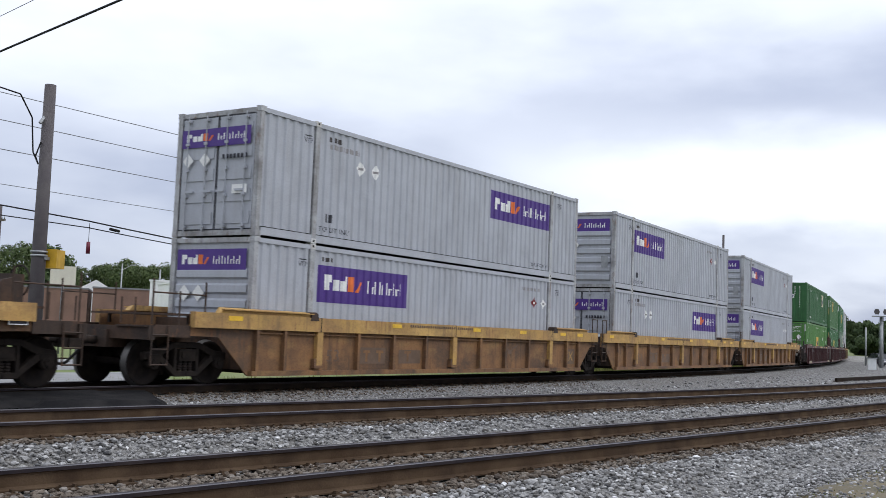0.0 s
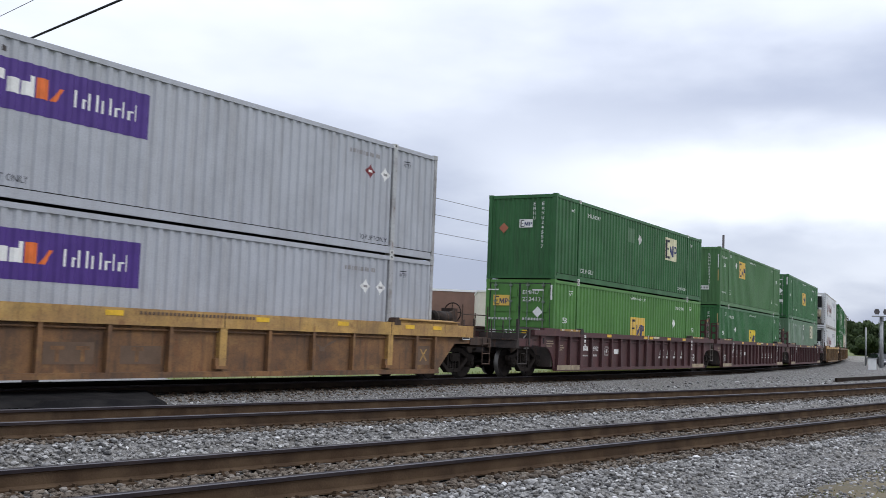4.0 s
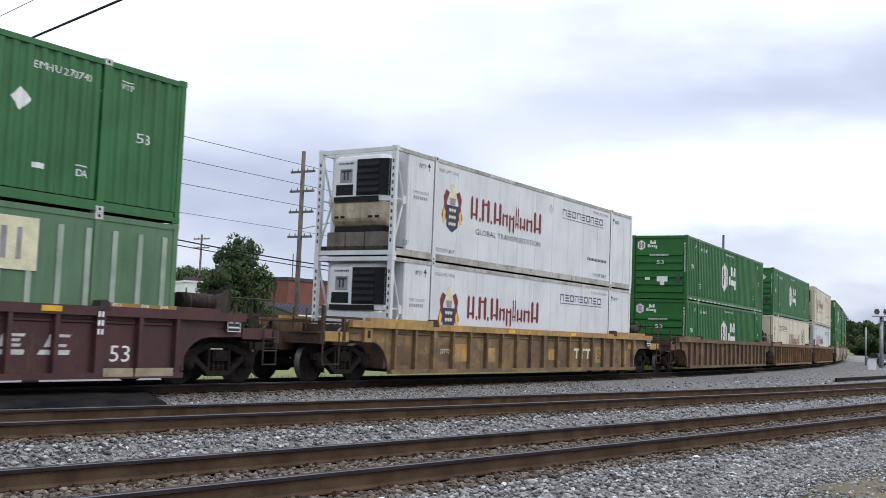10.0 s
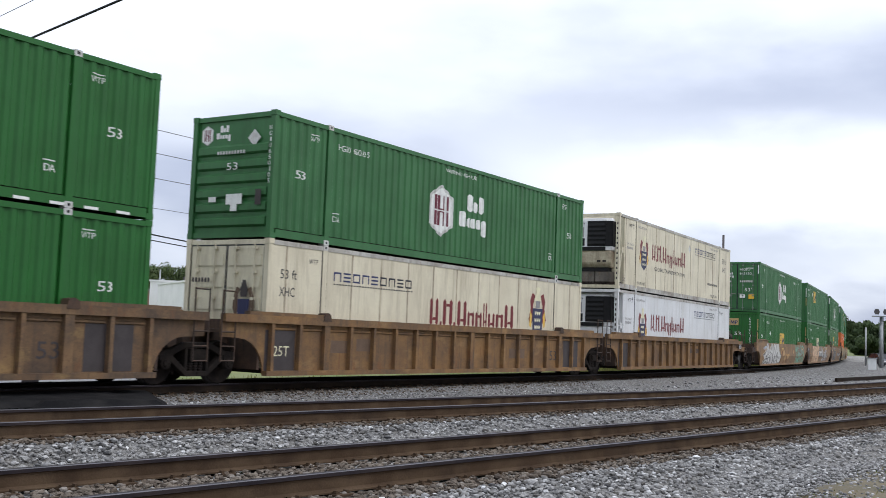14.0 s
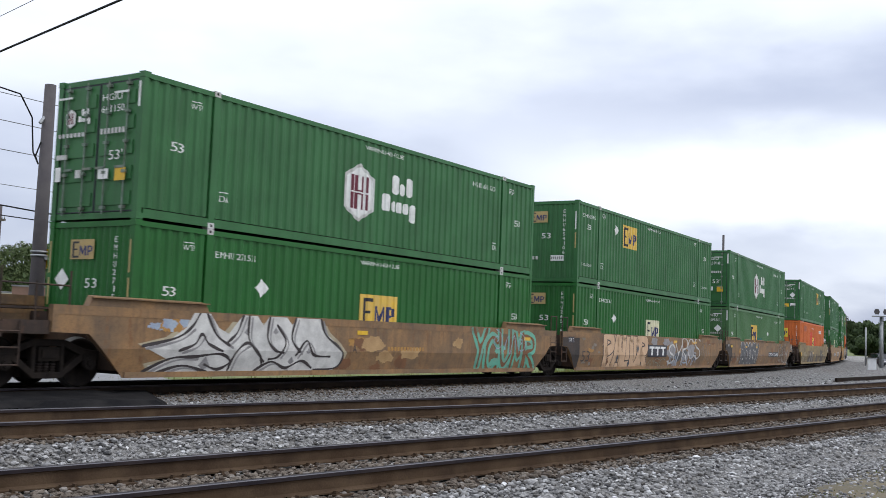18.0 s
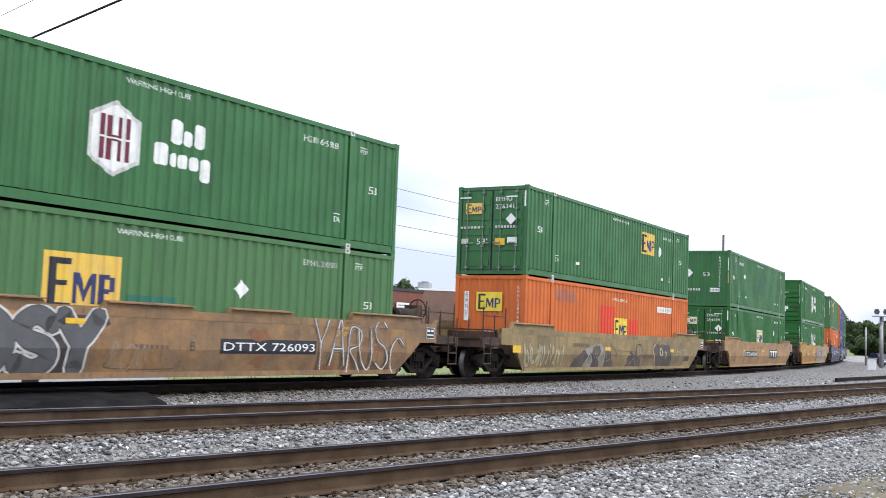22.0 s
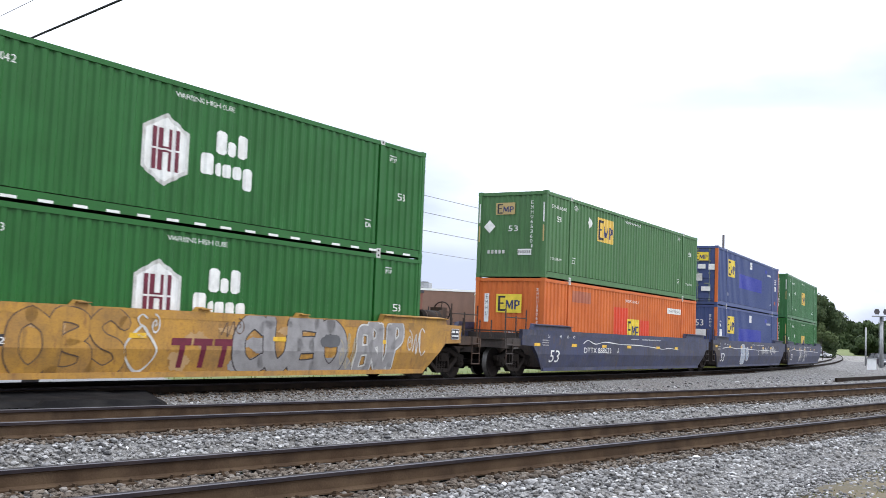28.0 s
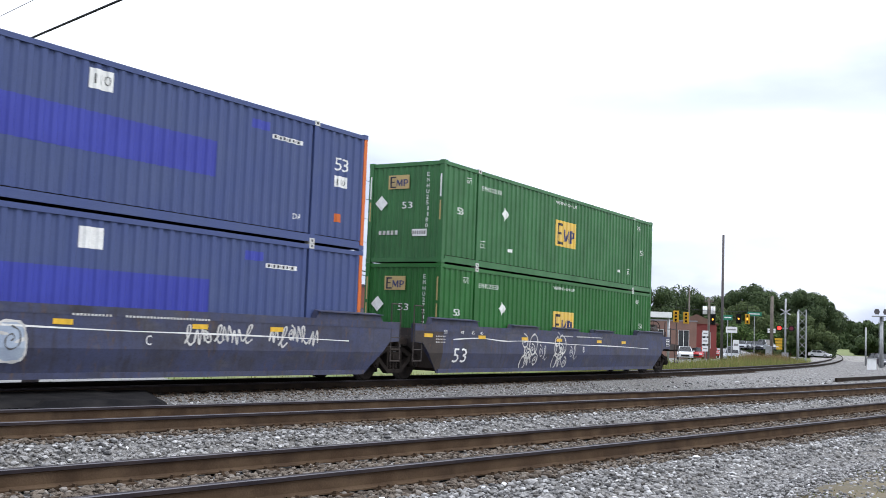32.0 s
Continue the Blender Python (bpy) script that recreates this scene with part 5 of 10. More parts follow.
def hex_logo(co, x, z, w=1.42, h=1.24, end=False, deep=-0.006, text=True):
    """A white hexagon with maroon bars, and two rows of white blocks beside it."""
    put = (lambda bm, m, p: mark_end(co, bm, M[m], deep - p, "emblem")) if end else (lambda bm, m, p: mark(co, bm, M[m], False, 0.004 + p, "emblem"))
    hexa = lambda k: [(x + w * (0.42 + k * a), z + h * (0.42 + k * c)) for a, c in ((-0.43, -0.33), (0, -0.59), (0.43, -0.33), (0.43, 0.33), (0, 0.59), (-0.43, 0.33))]
    put(ngon(B(), hexa(1.0)), "casting", 0)
    put(ngon(B(), hexa(0.88)), "white", 0.002)
    for lo, hi, c0, c1 in ((0.435, 0.76, 0.435, 0.465), (0.08, 0.405, 0.375, 0.405)):
        for a, b in ((0.175, 0.245), (0.295, 0.375), (0.465, 0.545), (0.595, 0.665)):
            put(shapes(B(), x, z, w, h, [(a, b, lo, hi)]), "maroon", 0.005)
        for a, b in ((0.375, 0.465),):
            put(shapes(B(), x, z, w, h, [(a, b, c0, c1)]), "maroon", 0.005)
    if text:
        bm = B()
        u = x + w * 1.1
        k = w / 1.42
        for a, c, d, g in ((0.42, 0.30, 0.75, 1.25), (0.74, 0.26, 0.75, 1.06), (1.04, 0.28, 0.75, 1.25), (0.02, 0.36, 0.28, 0.72), (0.42, 0.18, 0.28, 0.56), (0.64, 0.26, 0.28, 0.56), (0.95, 0.26, 0.28, 0.56), (1.26, 0.28, 0.08, 0.56)):
            x0, x1, z0, z1 = u + a * k, u + (a + c) * k, z + h * (d - 0.08) / 1.24, z + h * (g - 0.08) / 1.24
            q = 0.05 * k
            ngon(bm, [(x0 + q, z0), (x1 - q, z0), (x1, z0 + q), (x1, z1 - q), (x1 - q, z1), (x0 + q, z1), (x0, z1 - q), (x0, z0 + q)])
        put(bm, "white", 0.002)


def firm_panel(co, x, z, w, h, end=False, deep=-0.01):
    """A purple panel with white and orange blocks and thin white bars."""
    put = (lambda bm, m, p: mark_end(co, bm, M[m], deep - p, "emblem")) if end else (lambda bm, m, p: mark(co, bm, M[m], False, 0.004 + p, "emblem"))
    put(quad(B(), x, x + w, z, z + h), "purple", 0)
    put(shapes(B(), x, z, w, h, [(0.07, 0.11, 0.34, 0.76), (0.11, 0.145, 0.56, 0.76), (0.16, 0.225, 0.34, 0.64), (0.235, 0.275, 0.34, 0.62), (0.275, 0.305, 0.34, 0.76)]), "white", 0.003)
    bm = shapes(B(), x, z, w, h, [(0.315, 0.38, 0.34, 0.76)])
    ngon(bm, [(x + a * w, z + c * h) for a, c in ((0.39, 0.34), (0.42, 0.34), (0.47, 0.64), (0.44, 0.64))])
    put(bm, "bar_orange", 0.003)
    bm = B()
    for i, t in enumerate((1, 0, 1, 1, 0.5, 1, 0, 1, 0, 1)):
        a = 0.53 + 0.041 * i
        quad(bm, x + a * w, x + (a + 0.014) * w, z + 0.34 * h, z + (0.54 + 0.16 * t) * h)
        if t == 0:
            quad(bm, x + (a + 0.014) * w, x + (a + 0.03) * w, z + 0.5 * h, z + 0.54 * h)
    put(bm, "white", 0.003)


def blackletter(co, x, z, w, h, mat):
    """Ornate crimson writing as plain slanted blocks."""
    bm = B()
    r = random.Random(3)
    for a, c, tall in ((0.0, 0.085, 1), (0.105, 0.02, 0.16), (0.135, 0.10, 1), (0.25, 0.02, 0.16), (0.29, 0.10, 1), (0.405, 0.075, 0.62), (0.495, 0.075, -0.8), (0.585, 0.045, 1), (0.645, 0.08, 0.62), (0.74, 0.09, 0.62), (0.85, 0.11, 1)):
        z0 = z - (0.22 * h if tall < 0 else 0)
        z1 = z + h * (0.62 if tall < 0 else tall)
        x0, x1 = x + a * w, x + (a + c) * w
        st = 0.32 * (x1 - x0)
        if c < 0.03:
            quad(bm, x0, x1, z0, z1)
            continue
        q = 0.05 * h
        for k in (0, 1):
            u = x0 if k == 0 else x1 - st
            ngon(bm, [(u, z0 + 2 * q), (u + st / 2, z0), (u + st, z0 + 2 * q), (u + st, z1 - 2 * q), (u + st / 2, z1), (u, z1 - 2 * q)])
        zc = z0 + (z1 - z0) * (0.2 if r.random() < 0.5 else 0.72)
        quad(bm, x0 + st, x1 - st, zc, zc + 2 * q, 0.02)
    mark(co, bm, mat, True, 0.004, "emblem")


def crest(co, x, z, w, h):
    """A coat of arms: a dark shield with gold bars, gold helmet, crimson mantling."""
    P = lambda pts: ngon(B(), [(x + a * w, z + c * h) for a, c in pts])
    for sx in (0, 1):
        f = (lambda a: a) if sx == 0 else (lambda a: 1 - a)
        mark(co, P([(f(a), c) for a, c in ((0.02, 0.32), (0.12, 0.18), (0.25, 0.3), (0.24, 0.62), (0.36, 0.8), (0.2, 0.86), (0.08, 0.7), (0.12, 0.55))]), M["crimson"], True, 0.004, "emblem")
        mark(co, P([(f(a), c) for a, c in ((0.06, 0.2), (0.16, 0.16), (0.2, 0.4), (0.1, 0.5))]), M["logo_yellow"], True, 0.006, "emblem")
    mark(co, P([(0.24, 0.12), (0.5, 0.0), (0.76, 0.12), (0.78, 0.55), (0.22, 0.55)]), M["crest_navy"], True, 0.007, "emblem")
    for c in (0.44, 0.30, 0.16):
        for a in (0.34, 0.45, 0.56):
            mark(co, P([(a, c), (a + 0.04, c - 0.03), (a + 0.09, c), (a + 0.10, c + 0.05), (a + 0.05, c + 0.035), (a + 0.01, c + 0.06)]), M["logo_cream"], True, 0.009, "emblem")
    mark(co, P([(0.36, 0.60), (0.64, 0.60), (0.68, 0.76), (0.58, 0.86), (0.62, 0.96), (0.5, 1.0), (0.38, 0.96), (0.42, 0.86), (0.32, 0.76)]), M["logo_cream"], True, 0.007, "emblem")
    mark(co, P([(0.40, 0.56), (0.60, 0.56), (0.64, 0.70), (0.36, 0.70)]), M["graf_grey"], True, 0.009, "emblem")


def thin_name(co, x, z, w, h):
    """A wide thin-lined owner's mark as open frames and bars, over a row of small ones."""
    for lo, hi, ink in ((0, 5, "ink_blue"), (5, 9, "ink")):
        bm = B()
        for i in range(lo, hi):
            a, k, z0, z1 = x + i * w / 9, w / 9 * 0.76, z + 0.3 * h, z + h
            t = 0.13 * h
            quad(bm, a, a + k, z1 - t, z1)
            if i % 3 == 1:
                quad(bm, a, a + k, z0, z0 + t)
                quad(bm, a, a + k, (z0 + z1 - t) / 2, (z0 + z1 + t) / 2)
            else:
                quad(bm, a, a + t, z0, z1 - t)
                quad(bm, a + k - t, a + k, z0, z1 - t)
                if i % 3 == 2:
                    quad(bm, a + t, a + k - t, z0, z0 + t)
        mark(co, bm, M[ink], True, 0.004, "emblem")
    mark(co, bars(B(), x, z + 0.02 * h, w, 0.10 * h, 30), M["ink"], True, 0.004)


def smudge(co, x0, x1, z0, z1, mat, name="repainted_patch"):
    mark(co, quad(B(), x0, x1, z0, z1), M[mat], False, 0.003, name)


def silver_container(style, end, seed):
    """style a: panel towards the front; b: panel towards the rear."""
    co = base_container("silver-grey corrugated container with purple name panels", "containers on the train", M["silver"], end=end)
    if style == "a":
        firm_panel(co, 2.25, 1.55, 3.72, 0.88)
        dia = ((13.15, 2.03), (13.78, 2.03))
        mark(co, bars(B(), 12.3, 2.4, 1.3, 0.1, 10), M["graf_grey"])
        mark(co, bars(B(), 2.35, 2.52, 0.5, 0.1, 3), M["graf_dark"])
    else:
        firm_panel(co, 10.15, 1.55, 3.92, 0.86)
        dia = ((3.7, 2.03), (4.34, 2.03))
        mark(co, bars(B(), 2.5, 2.33, 1.2, 0.12, 10), M["graf_grey"])
        mark(co, bars(B(), 2.45, 2.5, 0.5, 0.12, 3), M["graf_dark"])
    for x, z in dia:
        red = seed % 2 and style == "a" and x < 13.5
        diamond(co, x, z, 0.19, "crimson" if red else "white")
        mark(co, shapes(B(), x - 0.1, z - 0.03, 0.2, 0.06, [(0, 1, 0, 1)]), M["white"] if red else M["graf_grey"], False, 0.007)
    put_words(co, "TOP LIFT ONLY", 2.2, 0.32, 0.13, 1.18, M["ink"])
    put_words(co, "TOP LIFT ONLY", 12.8, 0.30, 0.12, 1.15, M["ink"])
    for x in (1.5, 14.6):
        put_words(co, "WTP", x, 2.35, 0.12, 0.3, M["ink"])
        mark(co, quad(B(), x + 0.02, x + 0.28, 2.5, 2.525), M["ink"])
    mark(co, bars(B(), 2.4, 0.55, 0.3, 0.2, 2), M["ink"])
    if end == "doors":
        firm_panel(co, -1.1, 2.05, 2.15, 0.42, True, -0.03)
        for y in (0.42, 0.95):
            end_diamond(co, y, 1.75, 0.17, "white", -0.03)
        mark_end(co, bars(B(), 0.2, 1.75, 0.8, 0.1, 7), M["ink"], -0.03)
        bm = B()
        quad(bm, 0.55, 1.0, 0.95, 1.15)
        mark_end(co, bm, M["white"], -0.03)
    else:
        firm_panel(co, -1.1, 2.10, 2.15, 0.52, True, 0.03)
        for y in ((0.5, 0.95) if seed % 2 else (0.9,)):
            end_diamond(co, y, 1.62, 0.19, "white", -0.012)
        bm = B()
        quad(bm, 0.75, 1.02, 0.75, 1.2)
        mark_end(co, bm, M["galv"], -0.012)
    return co


def std_marks(co, low53=1.45, wtp=1.3, da=2.22):
    put_words(co, "53", 0.79, low53, 0.2, 0.36, M["white"])
    put_words(co, "53", 14.95, low53, 0.2, 0.36, M["white"])
    for x in (wtp, 14.5):
        put_words(co, "WTP", x, 2.4, 0.12, 0.32, M["white"])
        mark(co, quad(B(), x + 0.02, x + 0.3, 2.55, 2.57), M["white"])
    for x in (da, 13.6):
        put_words(co, "DA", x, 0.6, 0.14, 0.28, M["white"])
        mark(co, quad(B(), x, x + 0.26, 0.79, 0.81), M["white"])
    put_words(co, "WARNING HIGH CUBE", 7.2, 2.56, 0.11, 1.68, M["white"])


def square_container(mat, where, code, end="flat", logo="logo_yellow", ghost=False, label="", seed=0):
    """Green, orange: the square emblem stands at the front, in the middle or towards the rear."""
    co = base_container(label, "containers on the train", M[mat], end=end)
    if where == "front":
        square_logo(co, 4.36, 1.62, back=logo)
        put_words(co, code, 0.48, 2.36, 0.13, 1.18, M["white"])
        put_words(co, "53", 0.83, 1.94, 0.19, 0.36, M["white"])
        put_words(co, "TOP LIFT ONLY", 0.47, 0.62, 0.10, 0.92, M["white"])
        put_words(co, "TOP LIFT ONLY", 14.7, 0.62, 0.10, 0.92, M["white"])
        diamond(co, 3.68, 2.2)
        put_words(co, "53", 15.0, 1.94, 0.19, 0.36, M["white"])
        for x in (2.28, 13.45):
            put_words(co, "WTP", x, 2.48, 0.13, 0.32, M["white"])
            mark(co, quad(B(), x + 0.02, x + 0.3, 2.63, 2.65), M["white"])
            put_words(co, "DA", x - 0.04, 0.62, 0.14, 0.28, M["white"])
            mark(co, quad(B(), x - 0.04, x + 0.24, 0.81, 0.83), M["white"])
        put_words(co, "WARNING HIGH CUBE", 7.2, 2.58, 0.1, 1.7, M["white"])
    else:
        std_marks(co)
        if where == "middle":
            if ghost:
                smudge(co, 6.95, 10.1, 1.0, 2.2, "green_patch")
            else:
                square_logo(co, 7.22, 0.95 if seed % 2 else 1.14, back=logo)
            put_words(co, code, 2.2, 2.32, 0.14, 1.22, M["white"])
            diamond(co, 3.65, 1.76)
        elif where == "large":
            square_logo(co, 5.62, 1.0, 1.72, 1.12, logo)
            smudge(co, 7.5, 8.75, 0.95, 1.42, "teal_patch")
            put_words(co, code, 12.6, 2.38, 0.14, 1.25, M["casting"])
            diamond(co, 10.6, 1.7)
        elif where == "middle_rear":
            square_logo(co, 7.22, 1.0 if seed % 2 else 1.14, back=logo)
            put_words(co, code, 12.6, 2.38, 0.14, 1.25, M["white"])
            diamond(co, 12.38, 1.78)
        else:
            square_logo(co, 10.24, 1.57, back=logo)
            put_words(co, code, 12.75, 2.36, 0.12, 1.2, M["white"])
            diamond(co, 12.43, 1.8)
        mark(co, quad(B(), 3.9, 4.2, 0.62, 0.72), M["white"])
        mark(co, quad(B(), 12.7, 12.95, 0.62, 0.72), M["white"])
    if end == "doors":
        square_logo(co, -0.98, 1.98, 0.62, 0.36, logo, True, -0.03)
        put_end_words(co, code.split()[0], 1.42, 2.38, 0.14, 0.6, M["white"], -0.03)
        put_end_words(co, code.split()[-1], 1.42, 2.14, 0.15, 0.68, M["white"], -0.03)
        end_diamond(co, 2.05, 1.78, 0.19, "white", -0.125)
        put_end_words(co, "53'", 0.75, 0.98, 0.2, 0.4, M["white"], -0.03)
        for y, z, w, h, m in ((1.45, 0.95, 0.42, 0.26, "yellow_patch"), (1.9, 1.0, 0.4, 0.24, "white"), (0.2, 1.0, 0.3, 0.2, "casting"), (0.15, 1.5, 0.9, 0.1, "casting"), (1.45, 1.5, 0.75, 0.12, "casting"), (0.1, 2.5, 0.5, 0.05, "white"), (1.8, 2.5, 0.5, 0.05, "white")):
            mark_end(co, bars(B(), y - CW, z, w, 0.7 * h, 7) if w > 0.6 else quad(B(), y - CW, y - CW + w * 0.85, z, z + h * 0.85), M[m], -0.048)
        mark_end(co, quad(B(), 1.16, 1.22, 2.2, 2.7), M["white"], 0.0)
    else:
        if not ghost:
            square_logo(co, -0.62, 2.12, 0.72, 0.4, "faded_panel", True, 0.03)
        end_diamond(co, 0.45, 1.72, 0.22, "white", 0.03)
        put_end_words(co, "53", 1.15, 1.55, 0.2, 0.38, M["white"], 0.03)
        mark_end(co, quad(B(), 0.25, 0.75, 0.75, 0.95), M["white"], 0.035)
        mark_end(co, bars(B(), 0.27, 0.8, 0.46, 0.1, 6), M["graf_grey"], 0.03)
        mark_end(co, bars(B(), -0.9, 0.8, 0.7, 0.12, 5), M["casting"], 0.035)
        put_end_words(co, code.replace(" ", ""), 1.98, 2.45, 0.12, 0.1, M["white"], 0.03, upright=True)
        for y in (-1.24, 1.17):
            for z0, z1, m in ((1.85, 2.5, "yellow_patch" if seed % 2 else "white"), (1.2, 1.75, "yellow_patch")):
                mark_end(co, quad(B(), y, y + 0.045, z0, z1), M["faded_panel" if m == "yellow_patch" else m], 0.0)
    return co


def hex_container(code, end="ribs", dashes=False, seed=0):
    co = base_container("bright green corrugated container with white hexagon emblem", "containers on the train", M["green"] if seed == 3 or (seed == 1 and end == "doors") else M["green_hub"], end=end)
    hex_logo(co, 6.4, 0.92)
    std_marks(co)
    put_words(co, code, 2.3 if end == "ribs" else 12.4, 2.36, 0.15, 1.25, M["white"])
    if dashes:
        x = 0.45
        while x < CL - 0.6:
            mark(co, quad(B(), x, x + 0.32, 0.03, 0.085), M["white"], True, 0.022, "reflector")
            x += 0.74
    if end == "ribs":
        hex_logo(co, -1.05, 2.28, 0.42, 0.40, True, 0.07)
        put_end_words(co, "53", 1.15, 1.58, 0.18, 0.36, M["white"], -0.014)
        mark_end(co, bars(B(), -0.45, 1.95, 0.9, 0.08, 10), M["casting"], -0.012)
        mark_end(co, shapes(B(), -0.1, 0.62, 0.5, 0.4, [(0, 1, 0.4, 1), (0.3, 0.7, 0, 0.4)]), M["white"], -0.014)
        mark_end(co, quad(B(), -0.65, -0.42, 0.85, 0.97), M["white"], -0.014)
        bm = B()
        quad(bm, 0.8, 0.98, 0.75, 1.1)
        mark_end(co, bm, M["graf_dark"], -0.014)
        if seed % 3 == 0:
            end_diamond(co, 1.95, 2.3, 0.2, "casting", 0.028)
        put_end_words(co, code.replace(" ", ""), 2.42, 2.45, 0.1, 0.08, M["white"], 0.0, upright=True)
    else:
        hex_logo(co, -0.95, 1.95, 0.34, 0.34, True, -0.03)
        put_end_words(co, code.split()[0], 1.42, 2.38, 0.14, 0.6, M["white"], -0.03)
        put_end_words(co, code.split()[-1], 1.42, 2.14, 0.15, 0.68, M["white"], -0.03)
        put_end_words(co, "53'", 1.7, 1.18, 0.2, 0.42, M["white"], -0.03)
        for y, z, w, h, m in ((1.95, 0.75, 0.36, 0.3, "yellow_patch"), (1.45, 0.8, 0.36, 0.24, "white"), (0.12, 1.25, 0.4, 0.12, "casting"), (0.12, 0.8, 0.2, 0.35, "white"), (0.75, 0.85, 0.2, 0.2, "casting"), (0.15, 1.7, 0.85, 0.12, "casting"), (1.45, 1.7, 0.75, 0.16, "casting"), (0.1, 2.5, 0.5, 0.05, "white"), (1.8, 2.5, 0.5, 0.05, "white")):
            mark_end(co, bars(B(), y - CW, z, w, 0.7 * h, 7) if w > 0.6 else quad(B(), y - CW, y - CW + w * 0.85, z, z + h * 0.85), M[m], -0.048)
        mark_end(co, quad(B(), 1.16, 1.22, 2.2, 2.7), M["white"], 0.0)
    return co


def reefer_container(mat, front, seed=0):
    """Smooth insulated box: crest, crimson name and thin navy name; the cooling unit faces forward, or the doors do."""
    tone = "white" if mat == "white_box" else "cream"
    co = thing("refrigerated_container", f"{tone} smooth-sided refrigerated container with crimson lettering and crest", "container", "refrigerated containers on the train")
    for sy in (1, -1):
        if front == "cooler":
            bm = side_panel("short")
            if sy < 0:
                bmesh.ops.scale(bm, vec=(1, -1, 1), verts=bm.verts)
                bmesh.ops.reverse_faces(bm, faces=bm.faces)
            part("side_panel", bm, M[mat], co)
            continue
        me = SIDES["smooth"].copy()
        me.materials.clear()
        me.materials.append(M[mat])
        part("side_panel", me, None, co, at=Matrix() if sy == 1 else Matrix.Translation((CL, 0, 0)) @ Matrix.Rotation(math.pi, 4, "Z"))
    x = 0.75 if front == "cooler" else 0.62
    while x < CL - 0.4:
        if min(abs(x - q) for q in POSTS) > 0.2:
            bm = B()
            box(bm, x - 0.03, x + 0.03, SKIN - 0.0035, SKIN + 0.01, 0.17, CH - 0.14)
            part("seam_strip", bm, M["cream_dirty"] if mat == "cream_box" else M[mat], co)
            bm = B()
            for z in np.arange(0.22, CH - 0.18, 0.16):
                box(bm, x - 0.022, x - 0.012, SKIN - 0.0055, SKIN - 0.003, z, z + 0.012)
            r = part("rivets", bm, M["graf_grey"], co)
            r["kind"] = "stuff"
        x += 1.22
    frame_parts(co, M[mat], M["reefer_frame"], 0.62 if front == "cooler" else 0.1)
    for x in POSTS:
        for a in (x - 0.105, x + 0.083):
            bm = B()
            box(bm, a, a + 0.022, SKIN - 0.006, SKIN + 0.01, 0.17, CH - 0.14)
            part("seal_strip", bm, M["ink"], co)
    bm = B()
    box(bm, CL - 0.07, CL - 0.04, -CW + 0.14, CW - 0.14, 0.14, CH - 0.13)
    part("rear_panel", bm, M[mat], co)
    if front == "cooler":
        bm = B()
        box(bm, 0.60, 0.64, -CW + 0.03, CW - 0.03, 0.14, CH - 0.06)
        part("front_wall", bm, M[mat], co)
        for sy in (-1, 1):
            # two struts that meet half way up, and a pierced strip on the corner post
            bm = B()
            knee = (0.55, sy * 1.2, 1.5)
            rod(bm, (0.08, sy * 1.22, 2.72), knee, 0.032, n=6)
            rod(bm, knee, (0.08, sy * 1.22, 0.2), 0.032, n=6)
            box(bm, 0.46, 0.64, *sorted((sy * 1.16, sy * 1.25)), 1.40, 1.62)
            part("guard_strut", bm, M[mat], co)
            bm = B()
            rod(bm, (0.08, sy * 1.22, 1.52), (0.56, sy * 1.2, 1.5), 0.022, n=6)
            part("guard_tie", bm, M[mat], co)
            for k in range(12):
                bm = B()
                z = 0.35 + 0.19 * k
                box(bm, -0.002, 0.004, *sorted((sy * 1.19, sy * 1.24)), z, z + 0.09)
                part("post_slot", bm, M["graf_dark"], co)
        # upper casing: white service panel on one half, black louvres that wrap round the other
        bm = B()
        out = [(0.60, 0.92), (0.22, 0.92), (0.12, 0.80), (0.12, -0.70), (0.24, -0.92), (0.60, -0.92)]
        lo = [bm.verts.new((x, y, 1.46)) for x, y in out]
        hi = [bm.verts.new((x, y, 2.58)) for x, y in out]
        crown = [bm.verts.new((x + (0.10 if x < 0.5 else 0), y * 0.94, 2.72)) for x, y in out]
        for p, q in ((lo, hi), (hi, crown)):
            for a in range(6):
                bm.faces.new((p[a], p[(a + 1) % 6], q[(a + 1) % 6], q[a]))
        bm.faces.new(crown)
        bm.faces.new(lo[::-1])
        bmesh.ops.recalc_face_normals(bm, faces=bm.faces)
        unit = part("cooling_unit", bm, M["white_box"], co, "white refrigeration unit with black louvres", bevel=0.02)
        bm = B()
        box(bm, 0.105, 0.14, -0.70, 0.05, 1.62, 2.60)
        part("louvre_frame", bm, M["black"], unit)
        bm = B()
        prism(bm, [(0.10, 1.62), (0.13, 1.62), (0.13, 2.60), (0.10, 2.60)], -0.13, 0.13)
        bmesh.ops.rotate(bm, cent=(0.115, 0, 0), matrix=Matrix.Rotation(radians(28.6), 3, "Z"), verts=bm.verts)
        bmesh.ops.translate(bm, vec=(0.055, -0.815, 0), verts=bm.verts)
        bmesh.ops.recalc_face_normals(bm, faces=bm.faces)
        part("louvre_frame", bm, M["black"], unit)
        bm = B()
        box(bm, 0.26, 0.58, -0.935, -0.915, 1.62, 2.60)
        part("louvre_frame", bm, M["black"], unit)
        for k in range(5):
            z = 1.70 + 0.175 * k
            bm = B()
            prism(bm, [(0.108, z + 0.05), (0.108, z + 0.12), (0.072, z + 0.02), (0.072, z + 0.0)], -0.68, 0.03)
            bmesh.ops.recalc_face_normals(bm, faces=bm.faces)
            part("louvre", bm, M["black"], unit)
        bm = B()
